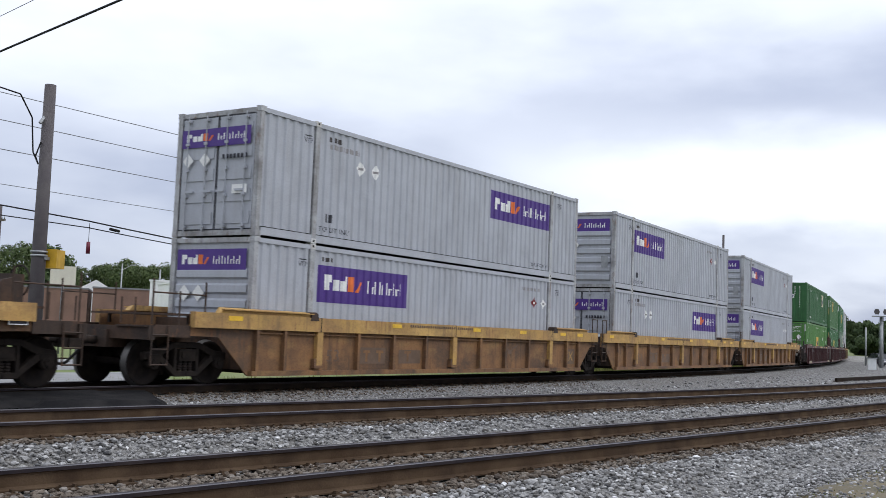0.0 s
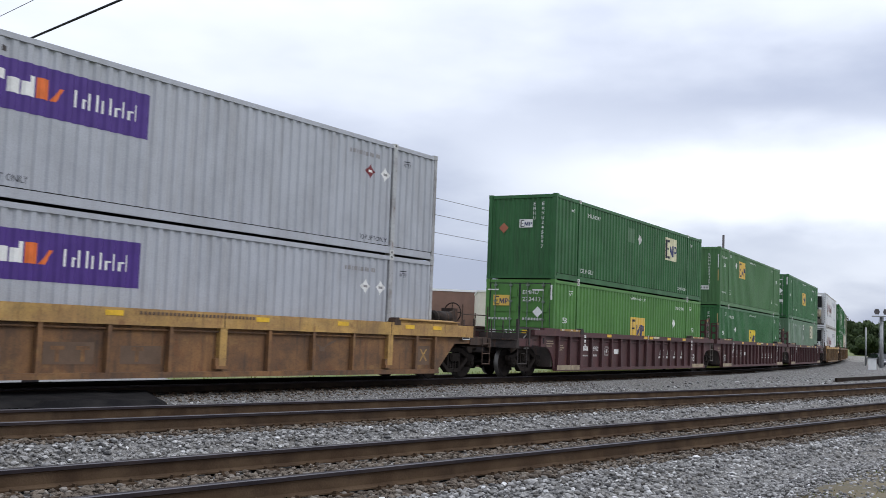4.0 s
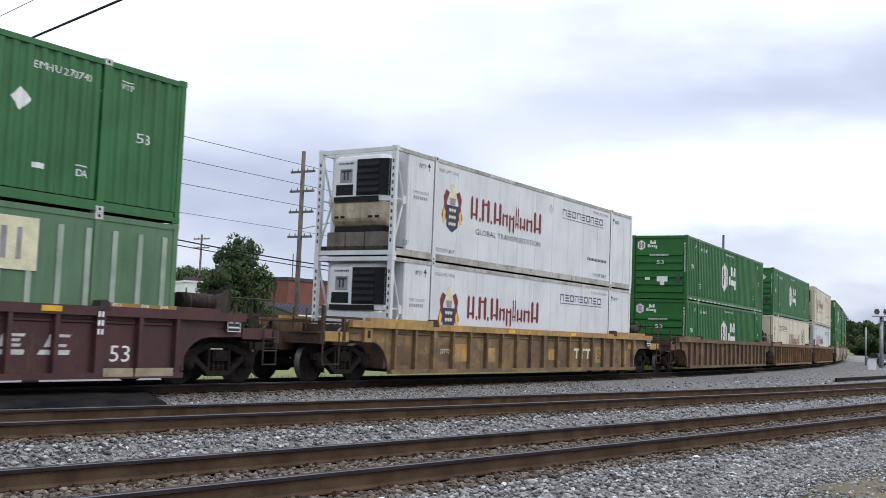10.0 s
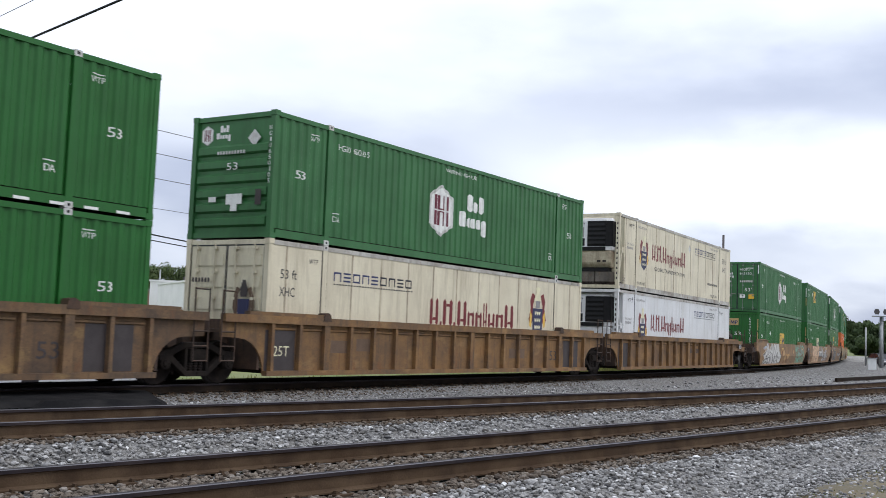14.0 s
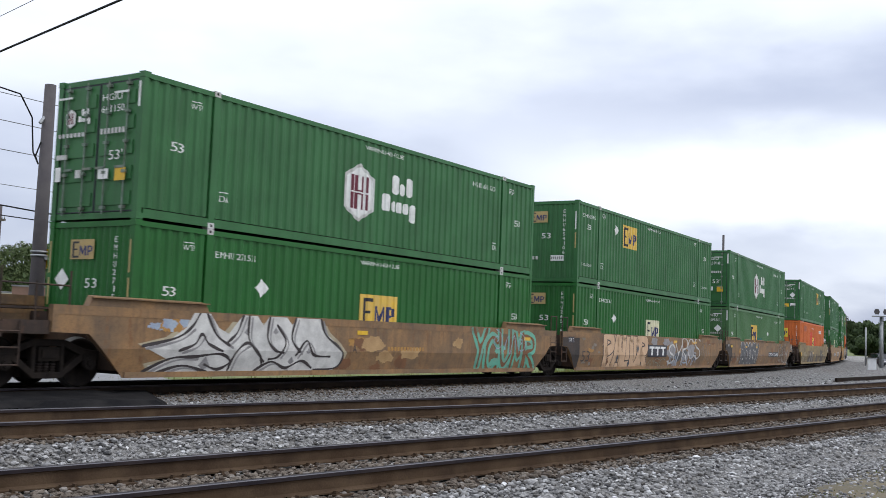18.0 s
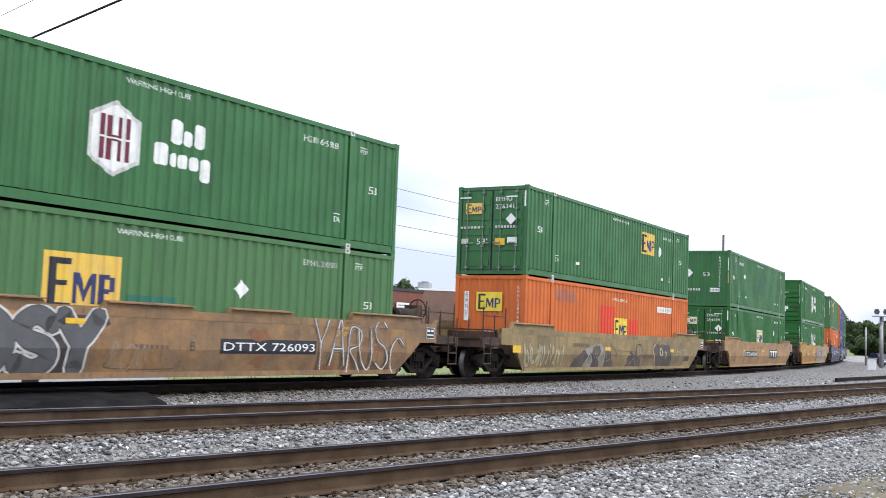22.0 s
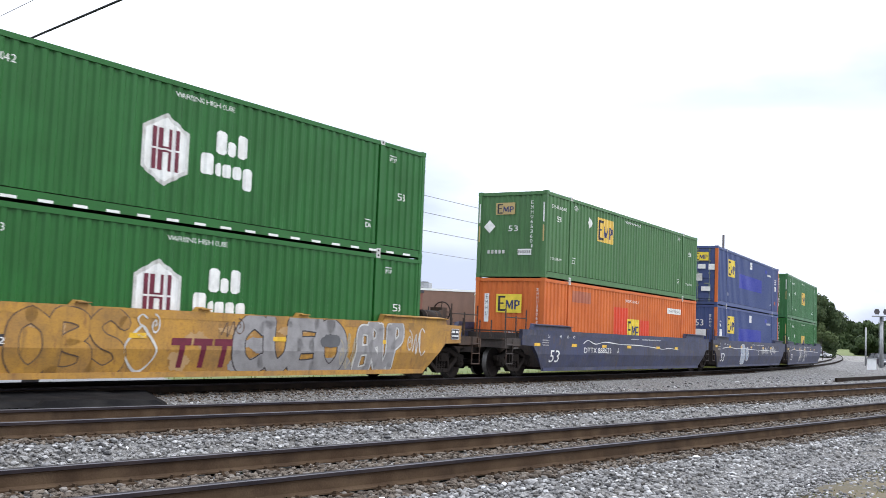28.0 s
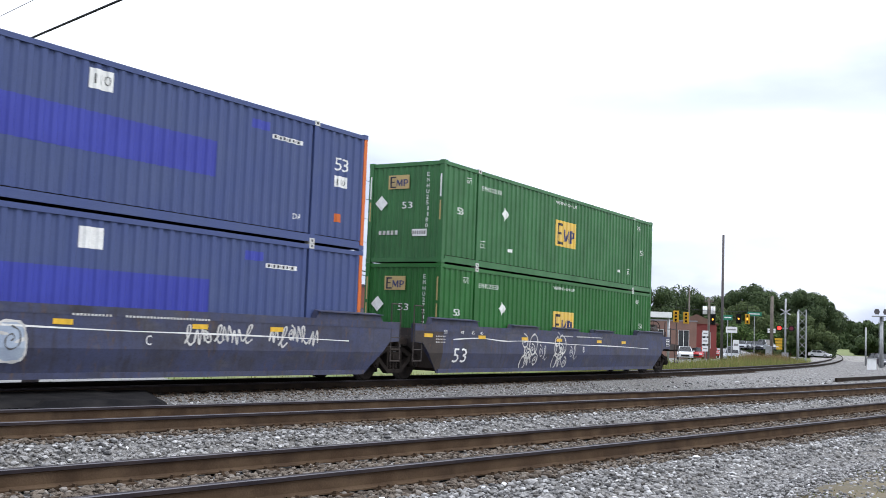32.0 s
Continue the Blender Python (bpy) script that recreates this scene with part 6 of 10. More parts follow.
        box(bm, 0.105, 0.14, -0.70, 0.80, 1.46, 1.60)
        part("black_band", bm, M["black"], unit)
        mark_end(co, quad(B(), -0.62, -0.20, 1.98, 2.36), M["graf_grey"], 0.116)
        mark_end(co, shapes(B(), -0.62, 1.98, 0.42, 0.38, [(0.1, 0.9, 0.75, 0.9), (0.3, 0.42, 0.2, 0.75), (0.58, 0.7, 0.2, 0.75)]), M["ink"], 0.112)
        mark_end(co, quad(B(), -0.74, -0.16, 1.64, 1.93), M["black"], 0.114)
        mark_end(co, bars(B(), -0.66, 2.48, 0.5, 0.05, 9), M["ink"], 0.114)
        cover = "cream_dirty" if seed % 2 == 0 else "white_box"
        bm = B()
        prism(bm, [(0.14, 0.98), (0.14, 1.455), (0.60, 1.455), (0.60, 0.80), (0.30, 0.80)], -0.90, 0.90)
        bmesh.ops.recalc_face_normals(bm, faces=bm.faces)
        low = part("lower_cover", bm, M[cover], unit, "stained cream lower cover" if seed % 2 == 0 else "", bevel=0.04)
        for y in (-0.72, -0.5, 0.42, 0.62):
            bm = B()
            box(bm, 0.128, 0.16, y, y + 0.14, 1.02, 1.08)
            part("vent_slot", bm, M["black"], low)
        bm = B()
        box(bm, 0.2, 0.58, -0.8, 0.8, 0.66, 0.80)
        part("under_tray", bm, M["black"], unit)
        for k in range(3):
            y = -0.92 + 0.64 * k
            bm = B()
            box(bm, 0.10, 0.56, y, y + 0.60, 0.17, 0.64)
            part("fuel_tank", bm, M["tank_grey"], unit, bevel=0.06)
        crest(co, 2.3, 0.88, 1.18, 1.4)
        blackletter(co, 3.9, 1.36, 4.7, 0.72, M["crimson"])
        put_words(co, "GLOBAL TRANSPORTATION", 4.2, 0.97, 0.17, 4.2, M["ink"], True)
        thin_name(co, 10.0, 2.1, 3.45, 0.33)
        mark(co, bars(B(), 12.1, 0.85, 1.7, 0.1, 13), M["ink"], True)
        put_words(co, "TOP LIFT ONLY", 12.55, 0.3, 0.13, 1.25, M["ink"], True)
        put_words(co, "STACK LIMIT 3 HIGH", 12.5, 2.56, 0.1, 1.35, M["graf_grey"], True)
        put_words(co, "TOP LIFT ONLY", 2.1, 0.28, 0.12, 0.98, M["ink"], True)
        put_words(co, "STACK LIMIT 3 HIGH", 2.1, 2.52, 0.1, 1.05, M["graf_grey"], True)
        put_words(co, "WTP", 1.1, 2.46, 0.14, 0.36, M["ink"], True)
        bm = B()
        quad(bm, 1.60, 1.63, 2.42, 2.6)
        ngon(bm, [(1.53, 2.54), (1.70, 2.54), (1.615, 2.66)])
        mark(co, bm, M["ink"], True)
        put_words(co, "53'", 0.45, 0.32, 0.14, 0.28, M["ink"], True)
        put_words(co, "TARE WEIGHT", 0.85, 1.75, 0.09, 0.8, M["graf_grey"], True)
        mark(co, bars(B(), 0.9, 1.6, 0.7, 0.09, 7), M["graf_grey"], True)
        put_words(co, "53 ft", 14.6, 2.06, 0.27, 0.72, M["ink"], True) if mat == "cream_box" else put_words(co, "WTP", 14.5, 2.4, 0.14, 0.4, M["ink"], True)
        if mat != "cream_box":
            bm = B()
            quad(bm, 14.36, 14.39, 2.36, 2.58)
            ngon(bm, [(14.28, 2.5), (14.47, 2.5), (14.375, 2.63)])
            mark(co, bm, M["ink"], True)
        if mat == "cream_box":
            put_words(co, "XHC", 14.65, 1.64, 0.27, 0.62, M["ink"], True)
        diamond(co, 9.1, 0.72 if seed % 2 else 2.3, 0.19, "casting", True)
    else:
        end_wall(co, "doors", M[mat])
        put_words(co, "53 ft", 0.42, 2.02, 0.22, 0.58, M["ink"], True)
        put_words(co, "XHC", 0.42, 1.62, 0.22, 0.52, M["ink"], True)
        put_words(co, "WTP", 1.4, 2.42, 0.12, 0.34, M["ink"], True)
        thin_name(co, 2.35, 1.98, 3.4, 0.32)
        blackletter(co, 6.6, 1.14, 4.9, 0.76, M["crimson"])
        crest(co, 12.3, 0.98, 1.25, 1.6)
        # the crest again, dark, on the near door
        pts = lambda rows: ngon(B(), [(0.32 + 0.66 * a, 1.0 + 0.95 * c) for a, c in rows])
        for f in (lambda a: a, lambda a: 1 - a):
            mark_end(co, pts([(f(a), c) for a, c in ((0.0, 0.35), (0.12, 0.15), (0.24, 0.3), (0.22, 0.62), (0.34, 0.78), (0.16, 0.84), (0.04, 0.62))]), M["graf_brown"], -0.05, "emblem")
        mark_end(co, pts([(0.25, 0.14), (0.5, 0.0), (0.75, 0.14), (0.77, 0.55), (0.23, 0.55)]), M["crest_navy"], -0.052, "emblem")
        mark_end(co, pts([(0.36, 0.60), (0.64, 0.60), (0.68, 0.78), (0.56, 1.0), (0.44, 1.0), (0.32, 0.78)]), M["graf_dark"], -0.052, "emblem")
        mark_end(co, bars(B(), -1.0, 1.9, 0.6, 0.1, 6), M["graf_dark"], -0.05)
    return co


def stripe_container(code):
    """Sheet and post box: pale posts on grey-green panels."""
    co = base_container("grey-green container with pale vertical posts and square emblem", "containers on the train", M["green_grey"], "smooth", "flat")
    x = 0.55
    while x < CL - 0.3:
        if min(abs(x - q) for q in POSTS) > 0.2:
            bm = B()
            box(bm, x - 0.06, x + 0.06, SKIN - 0.022, SKIN + 0.01, 0.17, CH - 0.30)
            part("panel_post", bm, M["casting_green"], co, "pale worn post")
        x += 0.61
    for bm, m, p in ((quad(B(), 11.25, 12.9, 1.72, 2.64), "logo_cream", 0.026), (shapes(B(), 11.25, 1.72, 1.65, 0.92, [(0.07, 0.17, 0.1, 0.9), (0.17, 0.37, 0.1, 0.22), (0.17, 0.33, 0.45, 0.56), (0.17, 0.37, 0.79, 0.9)]), "ink", 0.03)):
        mark(co, bm, M[m], True, p, "emblem")
    mark(co, shapes(B(), 11.25, 1.72, 1.65, 0.92, [(0.40, 0.47, 0.2, 0.8), (0.55, 0.62, 0.2, 0.8), (0.74, 0.8, 0.2, 0.8)]), M["graf_grey"], True, 0.03, "emblem")
    mark(co, quad(B(), 7.35, 7.88, 2.28, 2.6), M["white"], True, 0.026)
    mark(co, bars(B(), 7.4, 2.36, 0.42, 0.16, 5), M["graf_dark"], True, 0.03)
    diamond(co, 7.61, 1.72, 0.22, "white", True)
    put_words(co, code, 2.5, 2.44, 0.15, 1.45, M["white"], True)
    square_logo(co, -0.62, 2.12, 0.72, 0.4, "logo_cream", True, 0.03)
    put_end_words(co, code.replace(" ", ""), 1.98, 2.45, 0.12, 0.1, M["white"], 0.03, upright=True)
    return co


def blue_container(end, seed):
    co = base_container("faded blue corrugated container with orange corner posts", "blue containers on the train", M["blue"], end=end)
    for c in co.children:
        if c.name.startswith("corner_post"):
            me = c.data.copy()
            me.materials.clear()
            me.materials.append(M["orange"])
            c.data = me
            c["label"] = "orange corner post"
    square_logo(co, 2.32, 1.54, back="logo_bright")
    smudge(co, 4.95, 11.0, 1.1, 1.85, "blue_patch")
    smudge(co, 12.0, 12.6, 2.35, 2.55, "blue_patch")
    put_words(co, "DA", 2.2, 0.55, 0.16, 0.3, M["white"])
    put_words(co, "DA", 13.5, 0.5, 0.14, 0.26, M["white"])
    if seed:
        mark(co, quad(B(), 7.7, 8.24, 2.22, 2.62), M["white"])
        mark(co, quad(B(), 0.62, 1.16, 1.34, 1.72), M["white"])
        put_words(co, "53", 0.68, 1.82, 0.33, 0.44, M["white"])
    else:
        mark(co, quad(B(), 7.7, 8.24, 2.28, 2.66), M["white"])
        put_words(co, "110", 7.75, 2.38, 0.2, 0.42, M["ink"])
        put_words(co, "53", 14.92, 1.85, 0.33, 0.5, M["white"])
        mark(co, quad(B(), 14.95, 15.4, 1.45, 1.72), M["white"])
        put_words(co, "110", 14.99, 1.5, 0.15, 0.36, M["ink"])
        mark(co, quad(B(), 15.0, 15.25, 0.6, 0.8), M["orange"])
    mark(co, quad(B(), 12.7, 13.7, 2.22, 2.32), M["white"])
    mark(co, bars(B(), 12.74, 2.24, 0.9, 0.06, 9), M["ink"], False, 0.006)
    if end == "doors":
        for y in (-1.05, 0.12):
            square_logo(co, y, 2.15, 0.72, 0.42, "logo_bright", True, -0.05)
        for y, z, w, h, m in ((0.3, 1.75, 0.4, 0.22, "white"), (0.85, 1.7, 0.3, 0.28, "white"), (-1.1, 1.2, 0.45, 0.22, "white"), (-0.5, 1.2, 0.25, 0.3, "casting"), (0.2, 1.15, 0.35, 0.36, "casting"), (0.5, 0.65, 0.45, 0.22, "white"), (-0.9, 0.5, 0.3, 0.3, "logo_cream"), (0.05, 1.7, 0.3, 0.28, "blue_patch")):
            mark_end(co, quad(B(), y, y + w, z, z + h), M[m], -0.05)
        put_end_words(co, "110", 0.22, 1.24, 0.14, 0.36, M["ink"], -0.053)
    else:
        put_end_words(co, "53", 1.5, 1.85, 0.33, 0.42, M["white"], 0.03)
        mark_end(co, quad(B(), 0.2, 0.75, 1.34, 1.68), M["white"], 0.035)
        put_end_words(co, "EMHU", 2.2, 2.3, 0.12, 0.1, M["white"], 0.03, upright=True)
    return co


M["cream_dirty"] = worn_paint("stained_cream_cover", (0.50, 0.44, 0.32), (0.40, 0.34, 0.25), (0.12, 0.09, 0.06), (0.22, 0.13, 0.07), None, 0.7)
M["green_hub"] = material("fresh_green_paint", (0.015, 0.118, 0.020), (0.013, 0.098, 0.016), 0.46, spec=0.32, dirt=(0.016, 0.07, 0.02), dirt_amount=0.35, streak=True, bump=0.04, scale=0.9)
M["casting_green"] = material("worn_pale_post", (0.34, 0.40, 0.34), (0.24, 0.31, 0.24), 0.65, dirt=(0.10, 0.13, 0.09), dirt_amount=0.5, streak=True, bump=0.05, scale=2)
M["logo_bright"] = material("bright_yellow_panel", (0.80, 0.60, 0.05), None, 0.45, scale=3, bump=0.0)
GREEN = "green corrugated container with a square yellow emblem"


def orange_box(code):
    co = base_container("bright orange corrugated container with red touch-up patches", "containers on the train", M["orange"], end="flat")
    smudge(co, 6.15, 7.6, 0.5, 2.2, "red_patch")
    smudge(co, 8.95, 10.1, 0.6, 1.78, "red_patch")
    square_logo(co, 7.55, 0.95, 1.4, 0.84, "logo_bright")
    put_words(co, "WARNING HIGH CUBE", 7.3, 2.42, 0.12, 1.6, M["white"])
    mark(co, quad(B(), 12.22, 14.0, 2.17, 2.41), M["white"])
    put_words(co, code, 12.3, 2.22, 0.13, 1.6, M["ink"], False)
    smudge(co, 2.3, 4.0, 2.2, 2.6, "rust_patch")
    square_logo(co, -0.5, 1.72, 0.95, 0.62, "logo_bright", True, 0.03)
    put_end_words(co, "53'", 1.1, 0.9, 0.2, 0.36, M["white"], 0.03)
    mark_end(co, quad(B(), -0.95, -0.78, 1.4, 2.35), M["white"], 0.035)
    put_end_words(co, code.split()[0], 0.38, 2.18, 0.14, 0.09, M["ink"], 0.03, upright=True)
    put_end_words(co, code.replace(" ", ""), 2.28, 2.45, 0.1, 0.08, M["white"], 0.03, upright=True)
    return co


M["rust_patch"] = material("faded_rust_patch", (0.40, 0.13, 0.07), (0.32, 0.10, 0.06), 0.6, scale=2, bump=0.02)


def plain_green(code):
    """The weathered box whose emblem stands near the rear on a striped square."""
    co = base_container("weathered dark green corrugated container with striped square emblem", "containers on the train", M["green_dark"], end="flat")
    square_logo(co, 11.1, 1.55, 1.6, 0.97, "logo_cream")
    put_words(co, code, 2.68, 2.38, 0.14, 1.18, M["white"])
    put_words(co, "TOP LIFT ONLY", 2.12, 0.36, 0.15, 1.2, M["white"])
    put_words(co, "TOP LIFT ONLY", 12.8, 0.36, 0.13, 1.25, M["white"])
    put_words(co, "WTP", 1.31, 2.4, 0.12, 0.32, M["white"])
    put_words(co, "WTP", 14.5, 2.4, 0.12, 0.32, M["white"])
    diamond(co, 8.03, 2.09, 0.22, "casting")
    smudge(co, 6.7, 7.5, 1.9, 2.45, "green_grey")
    square_logo(co, -0.1, 1.75, 0.5, 0.28, "white", True, 0.03)
    end_diamond(co, 0.6, 1.75, 0.18, "rust_patch", 0.03)
    put_end_words(co, code.replace(" ", ""), 2.02, 2.5, 0.12, 0.09, M["white"], 0.03, upright=True)
    put_end_words(co, "EMHU", 1.7, 2.5, 0.12, 0.09, M["white"], 0.03, upright=True)
    return co


# ---- what is sprayed and lettered on the cars ----
CAR_SKIN = -1.47


def on_car(car, bm, mat, y, name="marking"):
    folded = CAR_SKIN - 0.02 < y < CAR_SKIN
    if folded:
        bmesh.ops.bisect_plane(bm, geom=bm.verts[:] + bm.edges[:] + bm.faces[:], plane_co=(0, 0, FOLD), plane_no=(0, 0, 1))
    for v in bm.verts:
        v.co.y += y + (lean(v.co.z) if folded else 0.0)
    bmesh.ops.recalc_face_normals(bm, faces=bm.faces)
    for f in bm.faces:
        if f.normal.y > 0:
            f.normal_flip()
    ob = part(name, bm, mat, car)
    if name in ("lettering", "stencil", "graffiti"):
        ob["kind"] = "stuff"
    return ob


def car_words(car, text, x, z, h, w, mat, y=CAR_SKIN - 0.006, bold=0.0):
    bm = words(text, 0, 0, 1.0, bold=bold)
    wide = max(v.co.x for v in bm.verts)
    for v in bm.verts:
        v.co.x, v.co.z = x + v.co.x * w / wide, z + v.co.z * h / 0.73
    return on_car(car, bm, mat, y, "lettering")


def stroke(bm, pts, w):
    """A ribbon along a smooth run of points."""
    out = []
    n = len(pts)
    for i in range(n - 1):
        p0, p1, p2, p3 = pts[max(i - 1, 0)], pts[i], pts[i + 1], pts[min(i + 2, n - 1)]
        for k in range(6):
            t = k / 6
            out.append([0.5 * ((2 * b) + (c - a) * t + (2 * a - 5 * b + 4 * c - d) * t * t + (3 * b - a - 3 * c + d) * t ** 3) for a, b, c, d in zip(p0, p1, p2, p3)])
    out.append(list(pts[-1]))
    prev = None
    for i, p in enumerate(out):
        q, r = out[max(i - 1, 0)], out[min(i + 1, len(out) - 1)]
        dx, dz = r[0] - q[0], r[1] - q[1]
        m = math.hypot(dx, dz) or 1
        ww = w * (0.75 + 0.25 * math.sin(i * 0.7)) if w < 0.1 else w
        a = bm.verts.new((p[0] - dz / m * ww, 0, p[1] + dx / m * ww))
        b = bm.verts.new((p[0] + dz / m * ww, 0, p[1] - dx / m * ww))
        if prev:
            try:
                bm.faces.new((prev[0], prev[1], b, a))
            except ValueError:
                pass
        prev = (a, b)
    return bm


def blob(bm, x, z, w, h, r, n=16, wob=0.12):
    pts = []
    for i in range(n):
        a = 2 * math.pi * i / n
        q = 1 + r.uniform(-wob, wob)
        c, s = math.cos(a), math.sin(a)
        pts.append((x + w / 2 * q * (abs(c) ** 0.7) * (1 if c > 0 else -1), z + h / 2 * q * (abs(s) ** 0.7) * (1 if s > 0 else -1)))
    ngon(bm, pts)
    return pts


def bubbles(car, x0, x1, z0, z1, n, fill, line, seed, wide=0.03, inner=True, y=CAR_SKIN):
    """Sprayed fat round-cornered shapes that lean on each other, each with an outline and small slits and eyes in it."""
    r = random.Random(seed)
    fb, lb = B(), B()
    step = (x1 - x0) / n
    for i in range(n):
        cx, cz = x0 + (i + 0.5) * step, (z0 + z1) / 2 + r.uniform(-0.05, 0.05)
        w, h = step * r.uniform(1.0, 1.22), (z1 - z0) * r.uniform(0.86, 1.0)
        tilt, waist = r.uniform(-0.16, 0.16), r.uniform(0.0, 0.22)
        pts = []
        for k in range(18):
            a = 2 * math.pi * k / 18
            c, d = math.cos(a), math.sin(a)
            u = math.copysign(abs(c) ** 0.62, c) * 0.5 * (1 - waist * (1 - abs(d)) + r.uniform(-0.05, 0.05))
            v = math.copysign(abs(d) ** 0.62, d) * 0.5
            pts.append((cx + u * w + v * h * tilt, min(max(cz + v * h, 0.225), 1.44)))
        ngon(fb, pts)
        stroke(lb, pts + pts[:2], wide)
        if inner:
            kind = r.randrange(4)
            lean_x = tilt * 0.2 * h
            if kind in (0, 1):
                stroke(lb, [(cx - lean_x, cz - 0.44 * h), (cx + r.uniform(-0.04, 0.04) * w, cz - 0.12 * h)], wide * 1.2)
            if kind in (1, 2):
                ring = [(cx + lean_x + 0.10 * w * math.cos(q * 1.0472), cz + 0.2 * h + 0.09 * h * math.sin(q * 1.0472)) for q in range(8)]
                stroke(lb, ring, wide)
            if kind in (2, 3):
                stroke(lb, [(cx + 0.46 * w, cz + r.uniform(-0.1, 0.1) * h), (cx + 0.12 * w, cz + r.uniform(-0.06, 0.06) * h)], wide * 1.1)
            if kind == 3:
                stroke(lb, [(cx - 0.45 * w, cz + 0.22 * h), (cx - 0.1 * w, cz + 0.18 * h)], wide)
    if fill:
        on_car(car, fb, M[fill], y - 0.006, "graffiti")
    else:
        fb.free()
    on_car(car, lb, M[line], y - 0.009, "graffiti")


def ngon_mesh(pts):
    """One fill with a rim roughened as sprayed paint wears."""
    r = random.Random(len(pts) * 7 + int(pts[0][0] * 100))
    rim = []
    for (xa, za), (xb, zb) in zip(pts, pts[1:] + pts[:1]):
        for k in range(5):
            f = k / 5
            rim.append((xa + (xb - xa) * f + r.uniform(-0.03, 0.03), max(0.225, za + (zb - za) * f + r.uniform(-0.025, 0.025))))
    bm = B()
    ngon(bm, rim)
    return bm


def scribble(car, x0, x1, z0, z1, n, mat, seed, w=0.022, y=CAR_SKIN):
    r = random.Random(seed)
    bm = B()
    for i in range(n):
        x = x0 + (x1 - x0) * (i + 0.5) / n
        pts = [(x + r.uniform(-0.6, 0.6) * (x1 - x0) / n, z0 + (z1 - z0) * r.random()) for _ in range(r.randint(3, 5))]
        stroke(bm, pts, w)
    on_car(car, bm, M[mat], y - 0.010, "graffiti")


GLYPHS = {
    "B": (((0.12, 0.02), (0.1, 0.5), (0.12, 0.98), (0.7, 0.95), (0.78, 0.72), (0.35, 0.53), (0.85, 0.40), (0.86, 0.12), (0.5, 0.0), (0.12, 0.02)),),
    "O": (((0.5, 1.0), (0.12, 0.8), (0.08, 0.3), (0.5, 0.0), (0.9, 0.28), (0.9, 0.75), (0.5, 1.0)),),
    "S": (((0.9, 0.84), (0.5, 1.0), (0.12, 0.8), (0.3, 0.56), (0.75, 0.42), (0.88, 0.18), (0.5, 0.0), (0.08, 0.12)),),
    "Y": (((0.05, 1.0), (0.28, 0.72), (0.5, 0.48)), ((0.98, 1.0), (0.72, 0.7), (0.5, 0.48), (0.46, 0.02))),
    "P": (((0.2, 0.0), (0.16, 0.5), (0.2, 1.0), (0.8, 0.95), (0.86, 0.66), (0.24, 0.48)),),
    "A": (((0.06, 0.0), (0.3, 0.6), (0.5, 1.0), (0.68, 0.6), (0.94, 0.0)), ((0.26, 0.36), (0.74, 0.36))),
    "L": (((0.2, 1.0), (0.16, 0.5), (0.22, 0.06), (0.9, 0.06)),),
    "U": (((0.1, 1.0), (0.12, 0.35), (0.45, 0.02), (0.82, 0.3), (0.9, 1.0)),),
    "R": (((0.16, 0.0), (0.14, 0.5), (0.16, 1.0), (0.8, 0.92), (0.8, 0.62), (0.24, 0.5), (0.6, 0.26), (0.94, 0.0)),),
    "C": (((0.9, 0.85), (0.5, 1.0), (0.1, 0.7), (0.12, 0.25), (0.5, 0.0), (0.92, 0.16)),),
    "E": (((0.9, 0.95), (0.15, 0.95), (0.12, 0.5), (0.15, 0.05), (0.9, 0.05)), ((0.15, 0.5), (0.75, 0.52))),
    "K": (((0.14, 1.0), (0.14, 0.0)), ((0.9, 1.0), (0.2, 0.48), (0.9, 0.0))),
    "M": (((0.06, 0.0), (0.16, 0.96), (0.5, 0.3), (0.84, 0.96), (0.94, 0.0)),),
    "*": (((0.5, 1.0), (0.5, 0.0)), ((0.05, 0.8), (0.95, 0.2)), ((0.05, 0.2), (0.95, 0.8))),
    "@": (((0.5, 0.5), (0.62, 0.6), (0.5, 0.72), (0.3, 0.6), (0.3, 0.35), (0.55, 0.22), (0.85, 0.4), (0.8, 0.8), (0.45, 0.98)),),
    "~": (((0.0, 0.2), (0.3, 0.9), (0.5, 0.1), (0.75, 0.95), (1.0, 0.3)),),
    "l": (((0.1, 0.1), (0.55, 0.6), (0.6, 1.0), (0.35, 0.95), (0.3, 0.3), (0.6, 0.0), (1.0, 0.2)),),
}


def sprayed(car, strokes, mat, w, deep, y=CAR_SKIN):
    """Sprayed lines as one piece: each line a hair above the one before, with round ends."""
    bm = B()
    for n, pts in enumerate(strokes):
        one = B()
        stroke(one, pts, w)
        for px, pz in (pts[0], pts[-1]):
            ngon(one, [(px + w * (0.78 if w < 0.1 else 1.0) * math.cos(a * 0.785), pz + w * (0.78 if w < 0.1 else 1.0) * math.sin(a * 0.785)) for a in range(8)])
        for v in one.verts:
            v.co.y = -0.00025 * n
            v.co.z = min(max(v.co.z, 0.215), 1.49)
        me = bpy.data.meshes.new("line")
        one.to_mesh(me)
        one.free()
        bm.from_mesh(me)
        bpy.data.meshes.remove(me)
    ob = on_car(car, bm, M[mat], y - deep, "graffiti")
    ob["kind"] = "stuff"
    return ob


